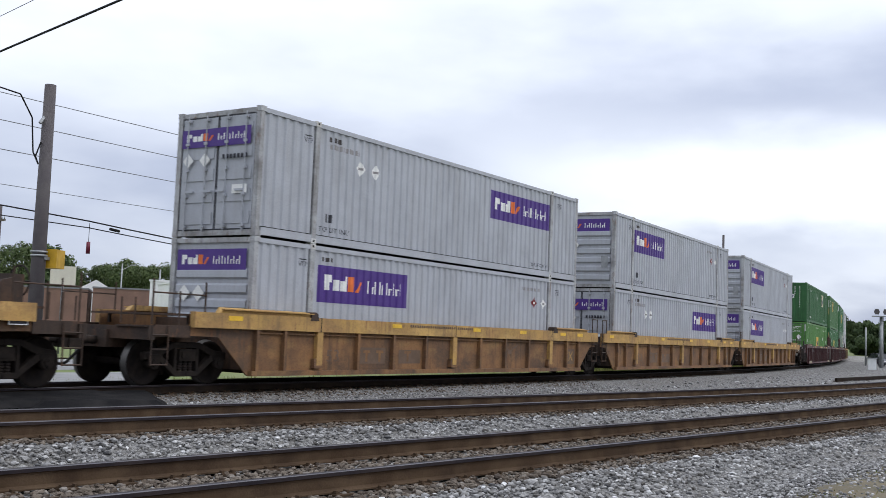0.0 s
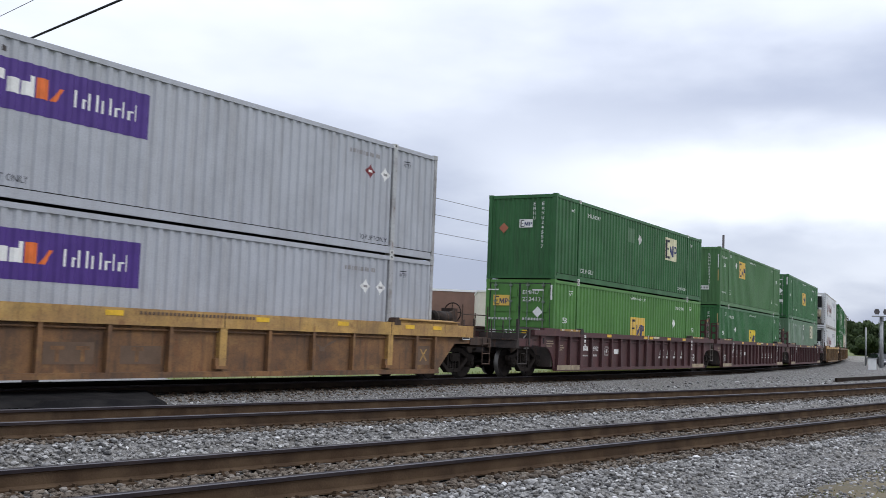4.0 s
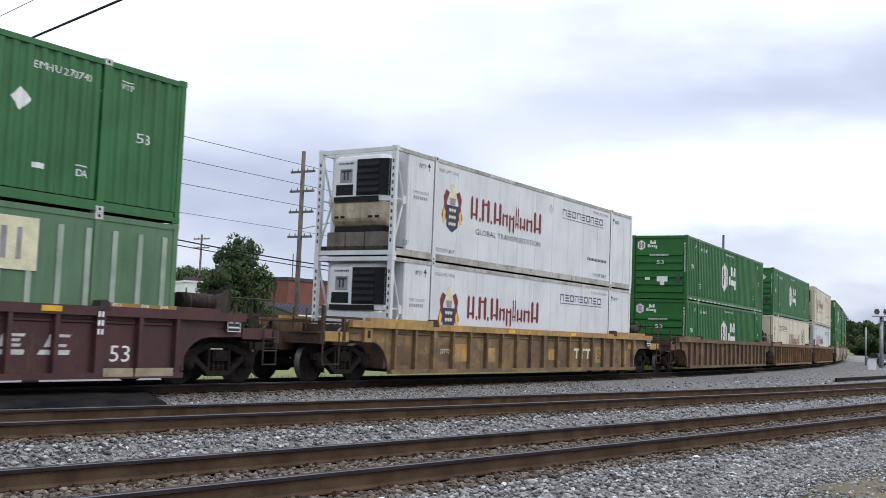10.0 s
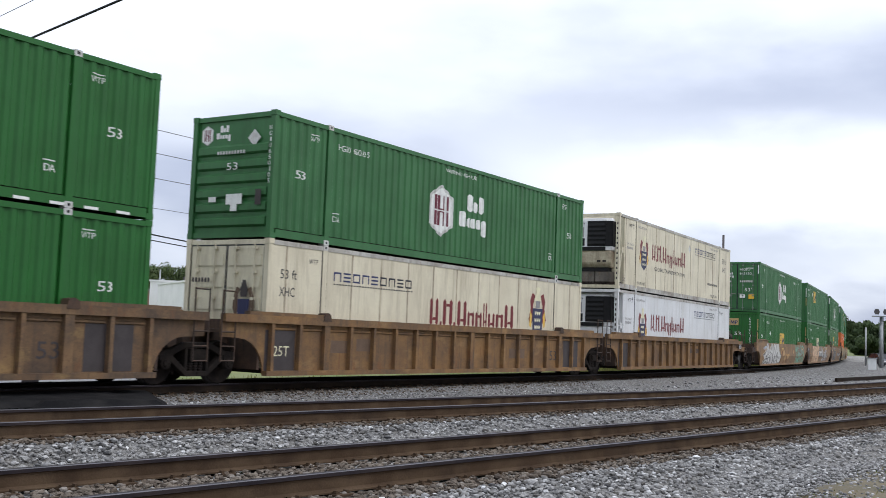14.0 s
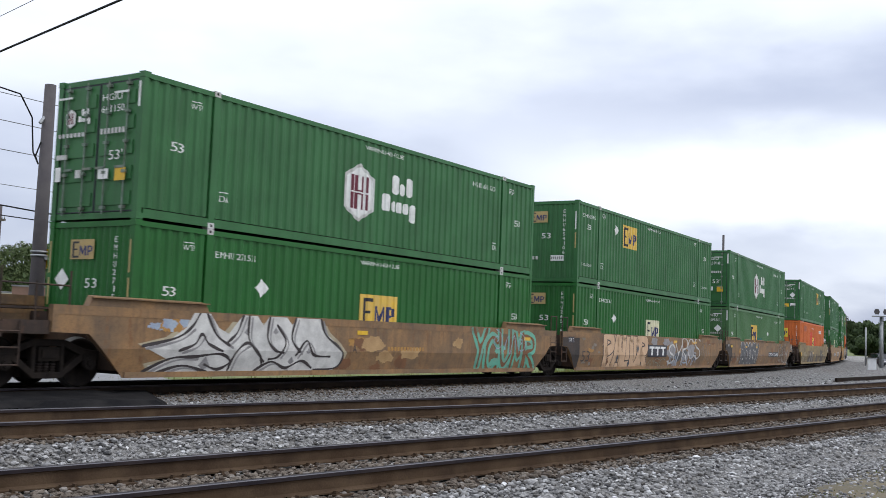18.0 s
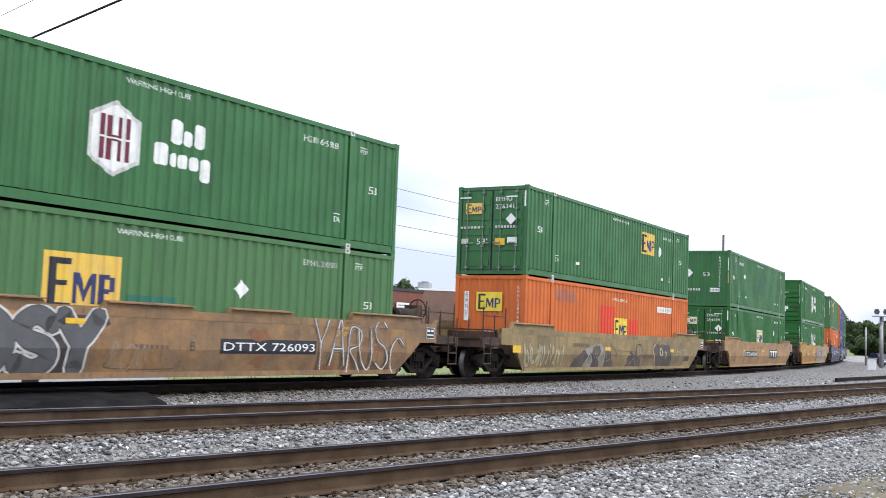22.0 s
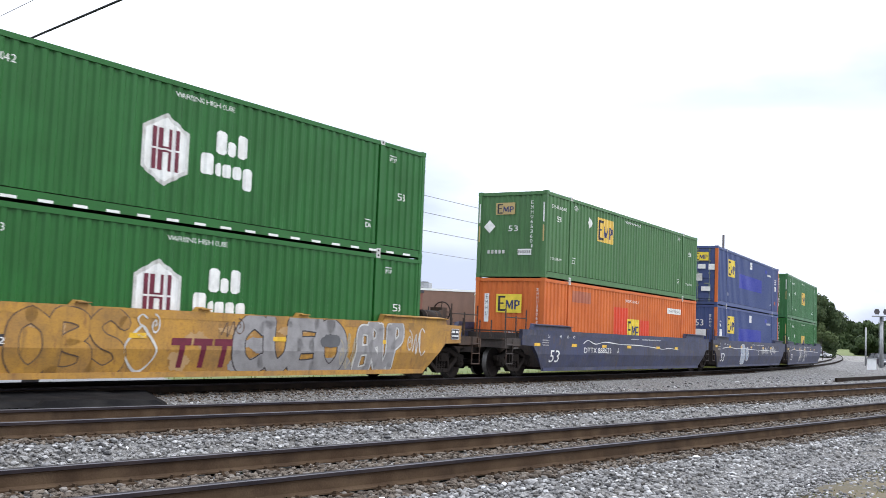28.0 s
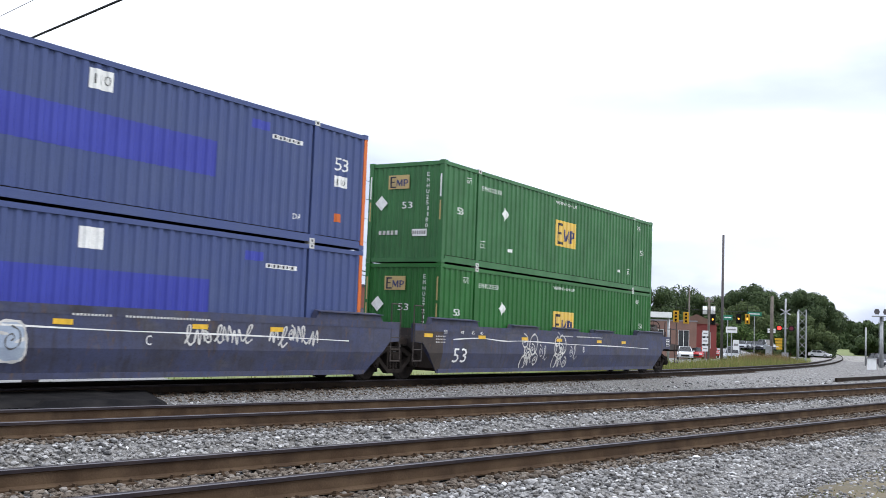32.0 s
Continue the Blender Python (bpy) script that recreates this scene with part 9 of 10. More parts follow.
tree(52.6, 49.3, 7.7, 5.0, 3, 24000, 0.13, "leaf_dark", "full green street tree in front of a pale wall", 0.12, full=True)
tree(95.2, 64.5, 7.9, 4.6, 9, 2600, 0.2, "leaf_dark", "dark tree behind the brick shop")
tree(86, 41.5, 6.0, 5.5, 4, 2200, 0.2, "leaf_dark", "dark green street tree between poles")
tree(91, 45.0, 6.6, 6.5, 5, 2200, 0.2, "leaf_dark", "dark green street tree between poles")
tree(108, 141, 14.2, 9.0, 6, 1600, 0.5, "leaf_dark", "dark tall tree behind low buildings")
for i, (x, y, h, w) in enumerate(((204, 71, 8.0, 11), (212, 68, 7.4, 11), (222, 66, 8.4, 11), (206, 60.5, 6.4, 10), (220, 59, 7.0, 10), (232, 57, 7.4, 10))):
    tree(x, y, h, w, 20 + i, 2600, 0.3, "leaf", "round green tree beside the car park", 0.05)


def woods(name, bearings, dist, heights, seed, label, leaf=1.0, n=9000, mat="leaf_dark"):
    """Far woods along an arc: an uneven line of crowns."""
    r = random.Random(seed)
    pl, sz = [], []
    b0, b1 = bearings
    crowns = []
    b = b0
    while b < b1:
        d = dist * r.uniform(0.96, 1.10)
        h = np.interp((b - b0) / (b1 - b0), np.linspace(0, 1, len(heights)), heights) * r.uniform(0.82, 1.06)
        crowns.append((d * math.sin(radians(b)), d * math.cos(radians(b)), h))
        b += math.degrees(h * 0.35 / d)
    for i in range(n):
        x, y, h = r.choice(crowns)
        k = r.random() ** 0.8
        q = h * 0.32 * math.sin(math.pi * min(0.98, 0.25 + 0.73 * k)) ** 0.6
        a = r.uniform(0, 6.28)
        pl.append((x + q * math.cos(a), y + q * math.sin(a), -0.5 + h * k * (1 if r.random() < 0.9 else 1.05)))
        sz.append(leaf * r.uniform(0.5, 1.3))
    v, f = leaves(pl, sz, seed)
    tagged(new(name, soup(name, v, f, M[mat])), label, "woods", kind="stuff")


woods("wooded_hill", (47.5, 77.9), 420, (14, 13, 14, 15, 17, 18), 3, "low wooded skyline behind the street", 1.6, 26000)
woods("far_woods", (77.5, 100), 850, (24, 26, 27, 28, 26), 4, "dark distant tree line at the end of the tracks", 3.0, 20000)


def grove(name, bearings, dist, tops, seed, label, n=30000, leaf=0.5, mat="leaf_dark", loose=()):
    """A closed stand of tall trees: crowns that overlap from the ground up, with a knobbly top edge and a few see-through crowns."""
    r = random.Random(seed)
    b0, b1 = bearings
    ask = lambda b: float(np.interp((b - b0) / (b1 - b0), np.linspace(0, 1, len(tops)), tops))
    crowns = []
    b = b0
    while b < b1:
        h = ask(b)
        for k in range(5):
            q = h * (0.12 if k == 0 else r.uniform(0.13, 0.2))
            top = h * (1.0 - r.random() * 0.05) if k == 0 else h * r.uniform(0.3, 0.95)
            crowns.append((b + r.uniform(-0.25, 0.25), dist * r.uniform(0.97, 1.05), top - q, q))
        b += 0.30
    pl, sz, outs = [], [], []
    for i in range(n):
        b, d, zc, q = r.choice(crowns)
        gap = any(lo < b < hi for lo, hi in loose) and zc > ask(b) * 0.72
        if gap and r.random() < 0.62:
            continue
        u = Vector((r.gauss(0, 1), r.gauss(0, 1), r.gauss(0, 1))).normalized()
        outs.append(u[:])
        u *= q * r.uniform(0.62, 1.06)
        pl.append((d * math.sin(radians(b)) + u.x, d * math.cos(radians(b)) + u.y, max(zc + u.z, 0.0) - 0.4))
        sz.append(leaf * r.uniform(0.5, 1.4))
    for i in range(n // 6):
        b = r.uniform(b0, b1)
        d = dist * r.uniform(1.04, 1.06)
        pl.append((d * math.sin(radians(b)), d * math.cos(radians(b)), ask(b) * 0.72 * r.random() - 0.4))
        sz.append(leaf * 3.4)
        outs.append((0, -1, 0.3))
    v, f = leaves(pl, sz, seed, outs)
    tagged(new(name, soup(name, v, f, M[mat])), label, "woods", kind="stuff")


grove("wooded_hill", (33, 38.6), 245, (17.0, 17.4, 17.6, 19.6, 18.8, 14.2), 15, "green wooded hill behind the street", 36000, 0.3, "leaf_far")
grove("wooded_hill", (38.2, 48.5), 250, (13.0, 15.2, 16.4, 15.6, 16.0, 15.4, 14.4, 14.6), 16, "green wooded hill behind the brick buildings", 60000, 0.3, "leaf_far")
grove("tall_grove", (67.5, 73.4), 250, (15.4, 15.0, 15.6, 13.6, 14.6, 16.3, 15.2, 13.6, 13.6, 13.7, 14.6), 11, "tall dark grove of broadleaf trees behind the junction", 70000, 0.26, loose=((70.4, 71.5), (72.1, 72.9)))
grove("tall_grove", (73.2, 75.7), 246, (14.4, 15.4, 15.9, 15.4, 14.0, 12.4), 12, "tall dark grove of broadleaf trees behind the junction", 36000, 0.26)
grove("tall_grove", (75.3, 78.3), 250, (11.6, 13.4, 14.9, 15.1, 15.0, 14.6, 13.2, 11.0), 13, "dense round dark grove ending at the railway", 56000, 0.26)
grove("far_trees", (79.3, 84.5), 420, (13.2, 12.4, 13.0, 12.2, 12.8), 17, "dark tree line beyond the end of the tracks", 26000, 0.6)
grove("young_grove", (75.6, 78.2), 240, (7.0, 8.6, 9.4, 8.8, 7.4, 5.0), 18, "lighter green grove at the foot of the dark trees", 22000, 0.24, "leaf_far")
grove("young_grove", (72.4, 75.2), 225, (8.2, 10.2, 11.0, 10.6, 8.0), 14, "lighter green grove before the tall trees", 26000, 0.24, "leaf_far")


def weeds():
    r = random.Random(8)
    verts, faces = [], []

    def blade(x, y, z, h):
        a = r.uniform(0, 6.28)
        w = 0.012 + 0.006 * h
        lx, ly = r.gauss(0, 0.22) * h, r.gauss(0, 0.22) * h
        k = len(verts)
        verts.extend([(x - w * math.cos(a), y - w * math.sin(a), z), (x + w * math.cos(a), y + w * math.sin(a), z), (x + lx, y + ly, z + h)])
        faces.append((k, k + 1, k + 2))

    for i in range(26000):
        x = r.uniform(50, 128)
        y = line_y(x) + r.uniform(3.0, 8.0) * (0.6 + 0.4 * r.random())
        hump = 0.5 + 0.5 * noise.noise((x * 0.12, y * 0.2, 4))
        blade(x, y, -0.6, r.uniform(0.25, 0.75) + hump * 0.7 * r.random())
    for i in range(2500):
        x = r.uniform(100, 122)
        y = line_y(x) + r.uniform(3.5, 9.0)
        blade(x, y, -0.6, r.uniform(0.5, 1.25))
    for i in range(9000):
        x = r.uniform(8, 60)
        y = line_y(x) + r.uniform(3.0, 9.0)
        blade(x, y, -0.6, r.uniform(0.08, 0.25))
    tagged(new("weeds", soup("weeds", verts, faces, M["blade"])), "tall green and straw-coloured weeds behind the track", "grass", kind="stuff")
    verts, faces = [], []
    for i in range(6000):
        x = r.gauss(107, 7)
        y = line_y(x) + r.uniform(3.2, 7.5)
        blade(x, y, -0.6, r.uniform(0.5, 1.0) + 0.7 * r.random() * math.exp(-((x - 108) / 7) ** 2))
    tagged(new("dry_weeds", soup("dry_weeds", verts, faces, M["blade_dry"])), "tall brown seeding weeds behind the track", "grass", kind="stuff")
    verts, faces = [], []
    for i in range(5200):
        x, y = r.uniform(9, 22), r.uniform(-0.5, 3.0)
        if noise.noise((x * 0.9, y * 0.9, 1)) < -0.05 or y > 3.35 - 0.04 * x:
            continue
        blade(x, y, -0.37, r.uniform(0.02, 0.06))
    tagged(new("dry_grass", soup("dry_grass", verts, faces, M["blade"])), "short dry grass tufts on the verge", "grass", kind="stuff")


weeds()


# ---- buildings ----
def building(label, x, y, turn, w, d, h, wall, roof="roof_grey", storeys=1, bays=4, parapet=0.4, name="building", windows=True, gable=0.0):
    """Walls with window openings set back, a roof with a parapet or a gable. x, y: the middle of its street front."""
    b = thing(name, label, "building", at=pose(x, y, -0.6, 0, 0, turn))
    bm = B()
    box(bm, -w / 2, w / 2, 0.25, d, 0, h)
    part("wall", bm, M[wall], b)
    step = w / bays
    sh = h / storeys
    if not windows:
        bm = B()
        box(bm, -w / 2, w / 2, 0.0, 0.25, 0.0, h)
        part("front_wall", bm, M[wall], b)
        storeys = 0
    for s in range(storeys):
        z0, z1 = s * sh + 0.32 * sh, s * sh + 0.78 * sh
        for q, (lo, hi) in enumerate(((s * sh, z0), (z1, (s + 1) * sh))):
            bm = B()
            box(bm, -w / 2, w / 2, 0.0, 0.25, lo, hi)
            part("wall_band", bm, M[wall], b)
        for k in range(bays + 1):
            c = -w / 2 + k * step
            bm = B()
            box(bm, max(c - 0.28 * step, -w / 2), min(c + 0.28 * step, w / 2), 0.0, 0.25, z0, z1)
            part("pier", bm, M[wall], b)
        for k in range(bays):
            c = -w / 2 + (k + 0.5) * step
            a = 0.22 * step
            bm = B()
            box(bm, c - a, c + a, 0.16, 0.20, z0, z1)
            win = part("window", bm, M["glass_dark"] if windows else M[wall], b)
            if windows:
                bm = B()
                for u0, u1, v0, v1 in ((-a, -a + 0.06, z0, z1), (a - 0.06, a, z0, z1), (-0.03, 0.03, z0, z1), (-a + 0.06, a - 0.06, z0, z0 + 0.06), (-a + 0.06, a - 0.06, z1 - 0.06, z1)):
                    box(bm, c + u0, c + u1, 0.10, 0.158, v0, v1)
                part("window_frame", bm, M["white_wall"], win)
    if gable:
        bm = B()
        prism(bm, [(-w / 2 - 0.3, h), (w / 2 + 0.3, h), (0, h + gable)], -0.3, d + 0.3)
        part("roof", bm, M[roof], b)
    else:
        bm = B()
        box(bm, -w / 2 - 0.08, w / 2 + 0.08, -0.08, d + 0.08, h, h + parapet * 0.5)
        part("parapet", bm, M[roof], b)
        bm = B()
        box(bm, -w / 2 + 0.3, w / 2 - 0.3, 0.4, d - 0.3, h - 0.2, h + 0.1)
        part("roof", bm, M["roof_grey"], b)
    return b


building("long low brown brick building with grey roof", 72.6, 82.6, -42, 6.6, 9, 5.2, "brick", "roof_grey", 1, 3, 0.3, windows=False)
building("brown brick shed beside the low building", 67.2, 87.5, -42, 7.0, 9, 5.0, "brick", "roof_grey", 1, 3, 0.3, windows=False)
building("pale house with a white gable over brick sheds", 78.5, 94.5, -40, 6.0, 8, 4.6, "white_wall", "white_wall", 1, 2, 0.3, "house", True, 1.9)
building("large plain white-walled store building", 67.6, 68.4, -45, 7.6, 10, 5.6, "white_wall", "white_wall", 1, 2, 0.3, windows=False)
building("dark red-brown brick shop with dark parapet", 74.0, 54.8, -2.2, 18.6, 12, 5.75, "brick_red", "roof_dark", 1, 5, 0.5, windows=False)
building("white rendered shop beside the brick shop", 61.0, 59.6, -30, 4.6, 9, 5.2, "white_wall", "white_wall", 1, 2, 0.3, windows=False)
building("brown brick hall with pale roof edge", 108.9, 67.3, -50, 7.4, 12, 7.2, "brick", "white_wall", 1, 3, 0.5, windows=False)
building("long cream-walled flat-roofed store", 101.3, 54.5, -58, 7.6, 12, 6.7, "stucco", "white_wall", 1, 3, 0.4, windows=False)
building("red-painted restaurant with a hipped roof", 132.7, 44.5, -72, 5.0, 8, 4.6, "red_wall", "roof_brown", 1, 2, 0.3, "restaurant", True, 1.2)
building("brown low shop beside the red restaurant", 122.5, 44.2, -65, 6.0, 8, 4.6, "brick", "roof_grey", 1, 2, 0.3)
for k, (x, y) in enumerate(((82, 125), (88, 121), (95, 118))):
    building("low cream-walled workshop far down the street", x, y, -36, 8.0, 8, 5.2, "stucco", "roof_grey", 1, 3, 0.4)


def porch():
    """A long lean-to with a dark ribbed roof on white posts."""
    b = thing("porch", "long lean-to porch with dark ribbed roof and white posts", "porch", at=pose(62.6, 49.2, -0.6, 0, 0, -8))
    bm = B()
    v = [bm.verts.new(q) for q in ((-5.2, -1.8, 2.85), (5.2, -1.8, 2.85), (5.2, 1.6, 3.65), (-5.2, 1.6, 3.65), (-5.2, -1.8, 2.95), (5.2, -1.8, 2.95), (5.2, 1.6, 3.75), (-5.2, 1.6, 3.75))]
    for f in ((3, 2, 1, 0), (4, 5, 6, 7), (0, 1, 5, 4), (1, 2, 6, 5), (2, 3, 7, 6), (3, 0, 4, 7)):
        bm.faces.new([v[i] for i in f])
    roof = part("roof", bm, M["roof_dark"], b)
    for k in range(27):
        bm = B()
        x = -5.1 + k * 0.39
        rod(bm, (x, -1.79, 2.965), (x, 1.59, 3.765), 0.03, n=5)
        part("roof_rib", bm, M["roof_dark"], roof)
    bm = B()
    box(bm, -5.22, 5.22, -1.86, -1.805, 2.68, 2.9)
    part("fascia", bm, M["white_wall"], b)
    for k in range(8):
        x = -5.0 + k * 10 / 7
        bm = B()
        box(bm, x - 0.12, x + 0.12, -1.75, -1.55, 0, 2.85)
        part("post", bm, M["white_wall"], b)
    bm = B()
    box(bm, -5.1, 5.1, 1.35, 1.55, 0, 3.6)
    part("rear_wall", bm, M["white_wall"], b)


porch()


def roof_unit(x, y, z):
    u = thing("roof_unit", "grey air-conditioning box on a flat roof", "air conditioner", at=pose(x, y, z, 0, 0, 20))
    bm = B()
    box(bm, -0.9, 0.9, -0.7, 0.7, 0, 0.9)
    part("housing", bm, M["galv"], u, bevel=0.05)
    bm = B()
    rod(bm, (0, 0, 0.9), (0, 0, 1.02), 0.45, n=14)
    part("fan_guard", bm, M["black"], u)


roof_unit(109.0, 71.0, 6.73)
roof_unit(79.5, 60.0, 5.2)


# ---- poles, wires, signals ----
WIRE_Z = [1.217 + (z - 1.217) * 39.4 / y for z, y in ((10.75, 39.2), (9.55, 39.0), (8.25, 38.6), (6.75, 38.2))]


def pole(name, label, x, y, top, r0=0.16, r1=0.11, mat="pole_wood", arms=(), lamp=None):
    p = thing(name, label, "pole", at=pose(x, y, -0.65))
    bm = B()
    rod(bm, (0, 0, 0), (0, 0, top + 0.65), r0, r1, 12)
    part("shaft", bm, M[mat], p)
    for z, half in arms:
        bm = B()
        box(bm, -0.06, 0.06, -half, half, z + 0.65 - 0.06, z + 0.65 + 0.06)
        arm = part("cross_arm", bm, M["pole_wood"], p)
        for u in (-half * 0.9, -half * 0.4, half * 0.4, half * 0.9):
            bm = B()
            rod(bm, (0, u, z + 0.71), (0, u, z + 0.88), 0.04, 0.03, 8)
            part("insulator", bm, M["galv"], arm)
    if lamp:
        bm = B()
        a = Vector((0.1, 0, lamp[0] + 0.65))
        b = Vector((lamp[1], -0.6, lamp[0] + 1.35))
        rod(bm, a, b, 0.05, n=6)
        part("lamp_arm", bm, M["galv"], p)
        bm = B()
        box(bm, b.x - 0.05, b.x + 0.65, b.y - 0.14, b.y + 0.14, b.z - 0.08, b.z + 0.06)
        part("lamp_head", bm, M["galv"], p, bevel=0.03)
    return p


strain = pole("strain_pole", "thick grey-brown signal pole beside the crossing", 18.0, 24.0, 7.54, 0.215, 0.15, "pole_dark")
bm = B()
rod(bm, (-0.25, 0.0, 7.1), (0.0, 0.0, 7.45), 0.05, n=6)
part("bracket", bm, M["galv"], strain)
for k, z in enumerate((1.5, 3.55, 3.65)):
    bm = B()
    rod(bm, (0, 0, z), (0, 0, z + 0.05), 0.225, n=14)
    part("band", bm, M["galv"], strain)
bm = B()
pts = [(-0.18, 0, 6.6), (-0.32, 0, 6.2), (-0.22, 0, 6.0), (-0.42, -0.02, 6.3), (-0.5, 0, 7.2), (-0.9, 0, 7.75), (-2.2, 0, 7.85)]
for p, q in zip(pts, pts[1:]):
    rod(bm, p, q, 0.02, n=6)
part("drip_cable", bm, M["black"], strain)
pole("utility_pole", "tall wooden utility pole with cross arms and street lamp", 48.0, 40.2, 11.8, 0.17, 0.12, arms=[(z - 0.22, 0.9) for z in WIRE_Z], lamp=(7.2, 2.6))
pole("utility_pole", "wooden utility pole with cross arms behind the street", 75.4, 40.1, 11.2, 0.16, 0.11, arms=[(z - 0.22, 0.8) for z in WIRE_Z])
pole("utility_pole", "wooden utility pole with four cross arms up the street", -12.0, 40.2, 11.8, 0.17, 0.12, arms=[(z - 0.22, 0.9) for z in WIRE_Z])
for x, y in ((19.8, 38.75), (7.8, -9.25)):
    pole("utility_pole", "wooden pole that carries the cable over the tracks", x, y, 9.0, 0.16, 0.12)
pole("utility_pole", "slim dark wooden pole beside the railway", 69.0, 34.1, 10.5, 0.15, 0.12, "pole_dark")
pole("utility_pole", "slim dark wooden pole beside the railway", 84.1, 26.1, 10.2, 0.12, 0.09, "pole_dark")
pole("utility_pole", "wooden pole with three cross arms far down the street", 84.7, 85.0, 11.4, 0.16, 0.11, arms=((10.9, 1.2), (9.9, 1.2)))
pole("utility_pole", "dark wooden pole with a bracket by the workshops", 40.5, 58.0, 8.2, 0.13, 0.10, "pole_dark", arms=((7.3, 0.5),))
pole("roof_mast", "thin dark mast above the brick shop", 79.4, 67.2, 8.6, 0.07, 0.05, "pole_dark")
pole("lamp_post", "thin grey lamp post before the hill", 92.0, 106.0, 8.8, 0.12, 0.08, "galv", lamp=(8.0, 1.0))
pole("lamp_post", "thin grey pole before the hill", 78, 84, 7.0, 0.10, 0.08, "galv")
pole("utility_pole", "grey-brown wooden pole behind the crossing", 123.8, 32.6, 7.2, 0.22, 0.17, "pole_wood")
pole("utility_pole", "pale pole with two transformers at the junction", 112.3, 36.3, 6.4, 0.15, 0.12, arms=((6.0, 0.5),))
pole("utility_pole", "tall thin pole above the red restaurant", 127.7, 43.8, 8.3, 0.12, 0.09)


s = thing("transformer", "pair of white pole-mounted transformers", "transformer", at=pose(112.1, 36.25, 4.6, 0, 0, -70))
for x in (-0.42, 0.42):
    bm = B()
    rod(bm, (x, -0.3, 0), (x, -0.3, 0.85), 0.24, n=12)
    part("tank", bm, M["white_wall"], s, bevel=0.03)


def wire(name, a, b, r, sag, label, n=14, mat="black"):
    """One swept tube between two points."""
    bm = B()
    a, b = Vector(a), Vector(b)
    pts = [a.lerp(b, i / n) - Vector((0, 0, sag * 4 * (i / n) * (1 - i / n))) for i in range(n + 1)]
    q = (b - a).to_track_quat("Z", "Y")
    rings = [[bm.verts.new(p + q @ Vector((r * math.cos(1.2566 * i), r * math.sin(1.2566 * i), 0))) for i in range(5)] for p in pts]
    for u, v in zip(rings, rings[1:]):
        for i in range(5):
            bm.faces.new((u[i], u[(i + 1) % 5], v[(i + 1) % 5], v[i])).smooth = True
    bm.faces.new(rings[0][::-1])
    bm.faces.new(rings[-1])
    return solid(name, bm, M[mat], label, "wire")


def build_wires():
    for z in WIRE_Z:
        y = 39.4
        for x0, x1 in ((-12, 48), (48, 75.4)):
            wire("power_line", (x0, y, z), (x1, y, z), 0.018 if z > 7.0 else 0.014, 0.05, "thin grey power line strung between poles", 8, "wire_grey")
    wire("span_wire", (14.6, 27.0, 4.65), (18.9, 23.2, 3.93), 0.02, 0.0, "dark span wire of the traffic signals", 4)
    wire("span_wire", (18.9, 23.2, 3.93), (31.5, 21.9, 3.35), 0.02, 0.12, "dark span wire of the traffic signals", 10)
    wire("span_wire", (14.6, 27.0, 4.25), (18.9, 23.2, 3.75), 0.015, 0.0, "dark lower span wire of the traffic signals", 4)
    wire("span_wire", (18.9, 23.2, 3.75), (31.5, 21.9, 3.2), 0.015, 0.10, "dark lower span wire of the traffic signals", 10)
    wire("overhead_cable", (20.0, 38.68, 8.0), (8.0, -9.17, 8.0), 0.028, 0.0, "thick black overhead cable over the tracks", 10)
    wire("overhead_cable", (19.52, 38.68, 8.6), (7.56, -9.17, 8.6), 0.008, 0.0, "thin dark overhead cable over the tracks", 10)


M["wire_grey"] = material("aged_wire", (0.16, 0.16, 0.17), None, 0.8, 0.0, 5, 40, 0.0)
build_wires()


def span_fittings():
    s = thing("span_lamp", "dark red cylinder hung from the span wire", "signal", at=pose(18.93, 23.2, 3.05))
    bm = B()
    rod(bm, (0, 0, 0), (0, 0, 0.32), 0.055, 0.05, 10)
    part("body", bm, M["maroon"], s, bevel=0.01)
    bm = B()
    rod(bm, (0, 0, 0.32), (0, 0, 0.83), 0.008, n=5)
    part("hanger", bm, M["black"], s)
    s = thing("junction_box", "small dark junction box on the span wire", "cable box", at=pose(19.7, 23.1, 3.78))
    bm = B()
    rod(bm, (-0.16, 0, 0), (0.16, 0, -0.03), 0.04, n=8)
    part("body", bm, M["black"], s)


span_fittings()


def signal_head(x, y, z, turn, lit=None, yellow=True, name="traffic_signal", hang=0.0):
    s = thing(name, "yellow three-lens traffic signal head" if yellow else "black traffic signal head", "traffic light", at=pose(x, y, z, 0, 0, turn))
    bm = B()
    box(bm, -0.19, 0.19, -0.12, 0.14, 0, 1.0)
    box(bm, -0.27, 0.27, 0.0, 0.02, -0.06, 1.06)
    part("housing", bm, M["signal_yellow"] if yellow else M["black"], s, bevel=0.03)
    for k in range(3):
        c = 0.17 + 0.33 * k
        bm = B()
        rod(bm, (0, -0.13, c), (0, -0.15, c), 0.105, n=12)
        part("lens", bm, M["lamp_red"] if lit == k and k == 2 else M["lamp_amber"] if lit == k else M["black"], s)
        bm = B()
        lathe_y(bm, [(0.12, -0.12), (0.125, -0.32)], 0, c, 10)
        part("visor", bm, M["signal_yellow"] if yellow else M["black"], s)
    if hang:
        bm = B()
        rod(bm, (0, 0, 1.0), (0, 0, 1.0 + hang), 0.02, n=6)
        part("hanger", bm, M["black"], s)
    return s


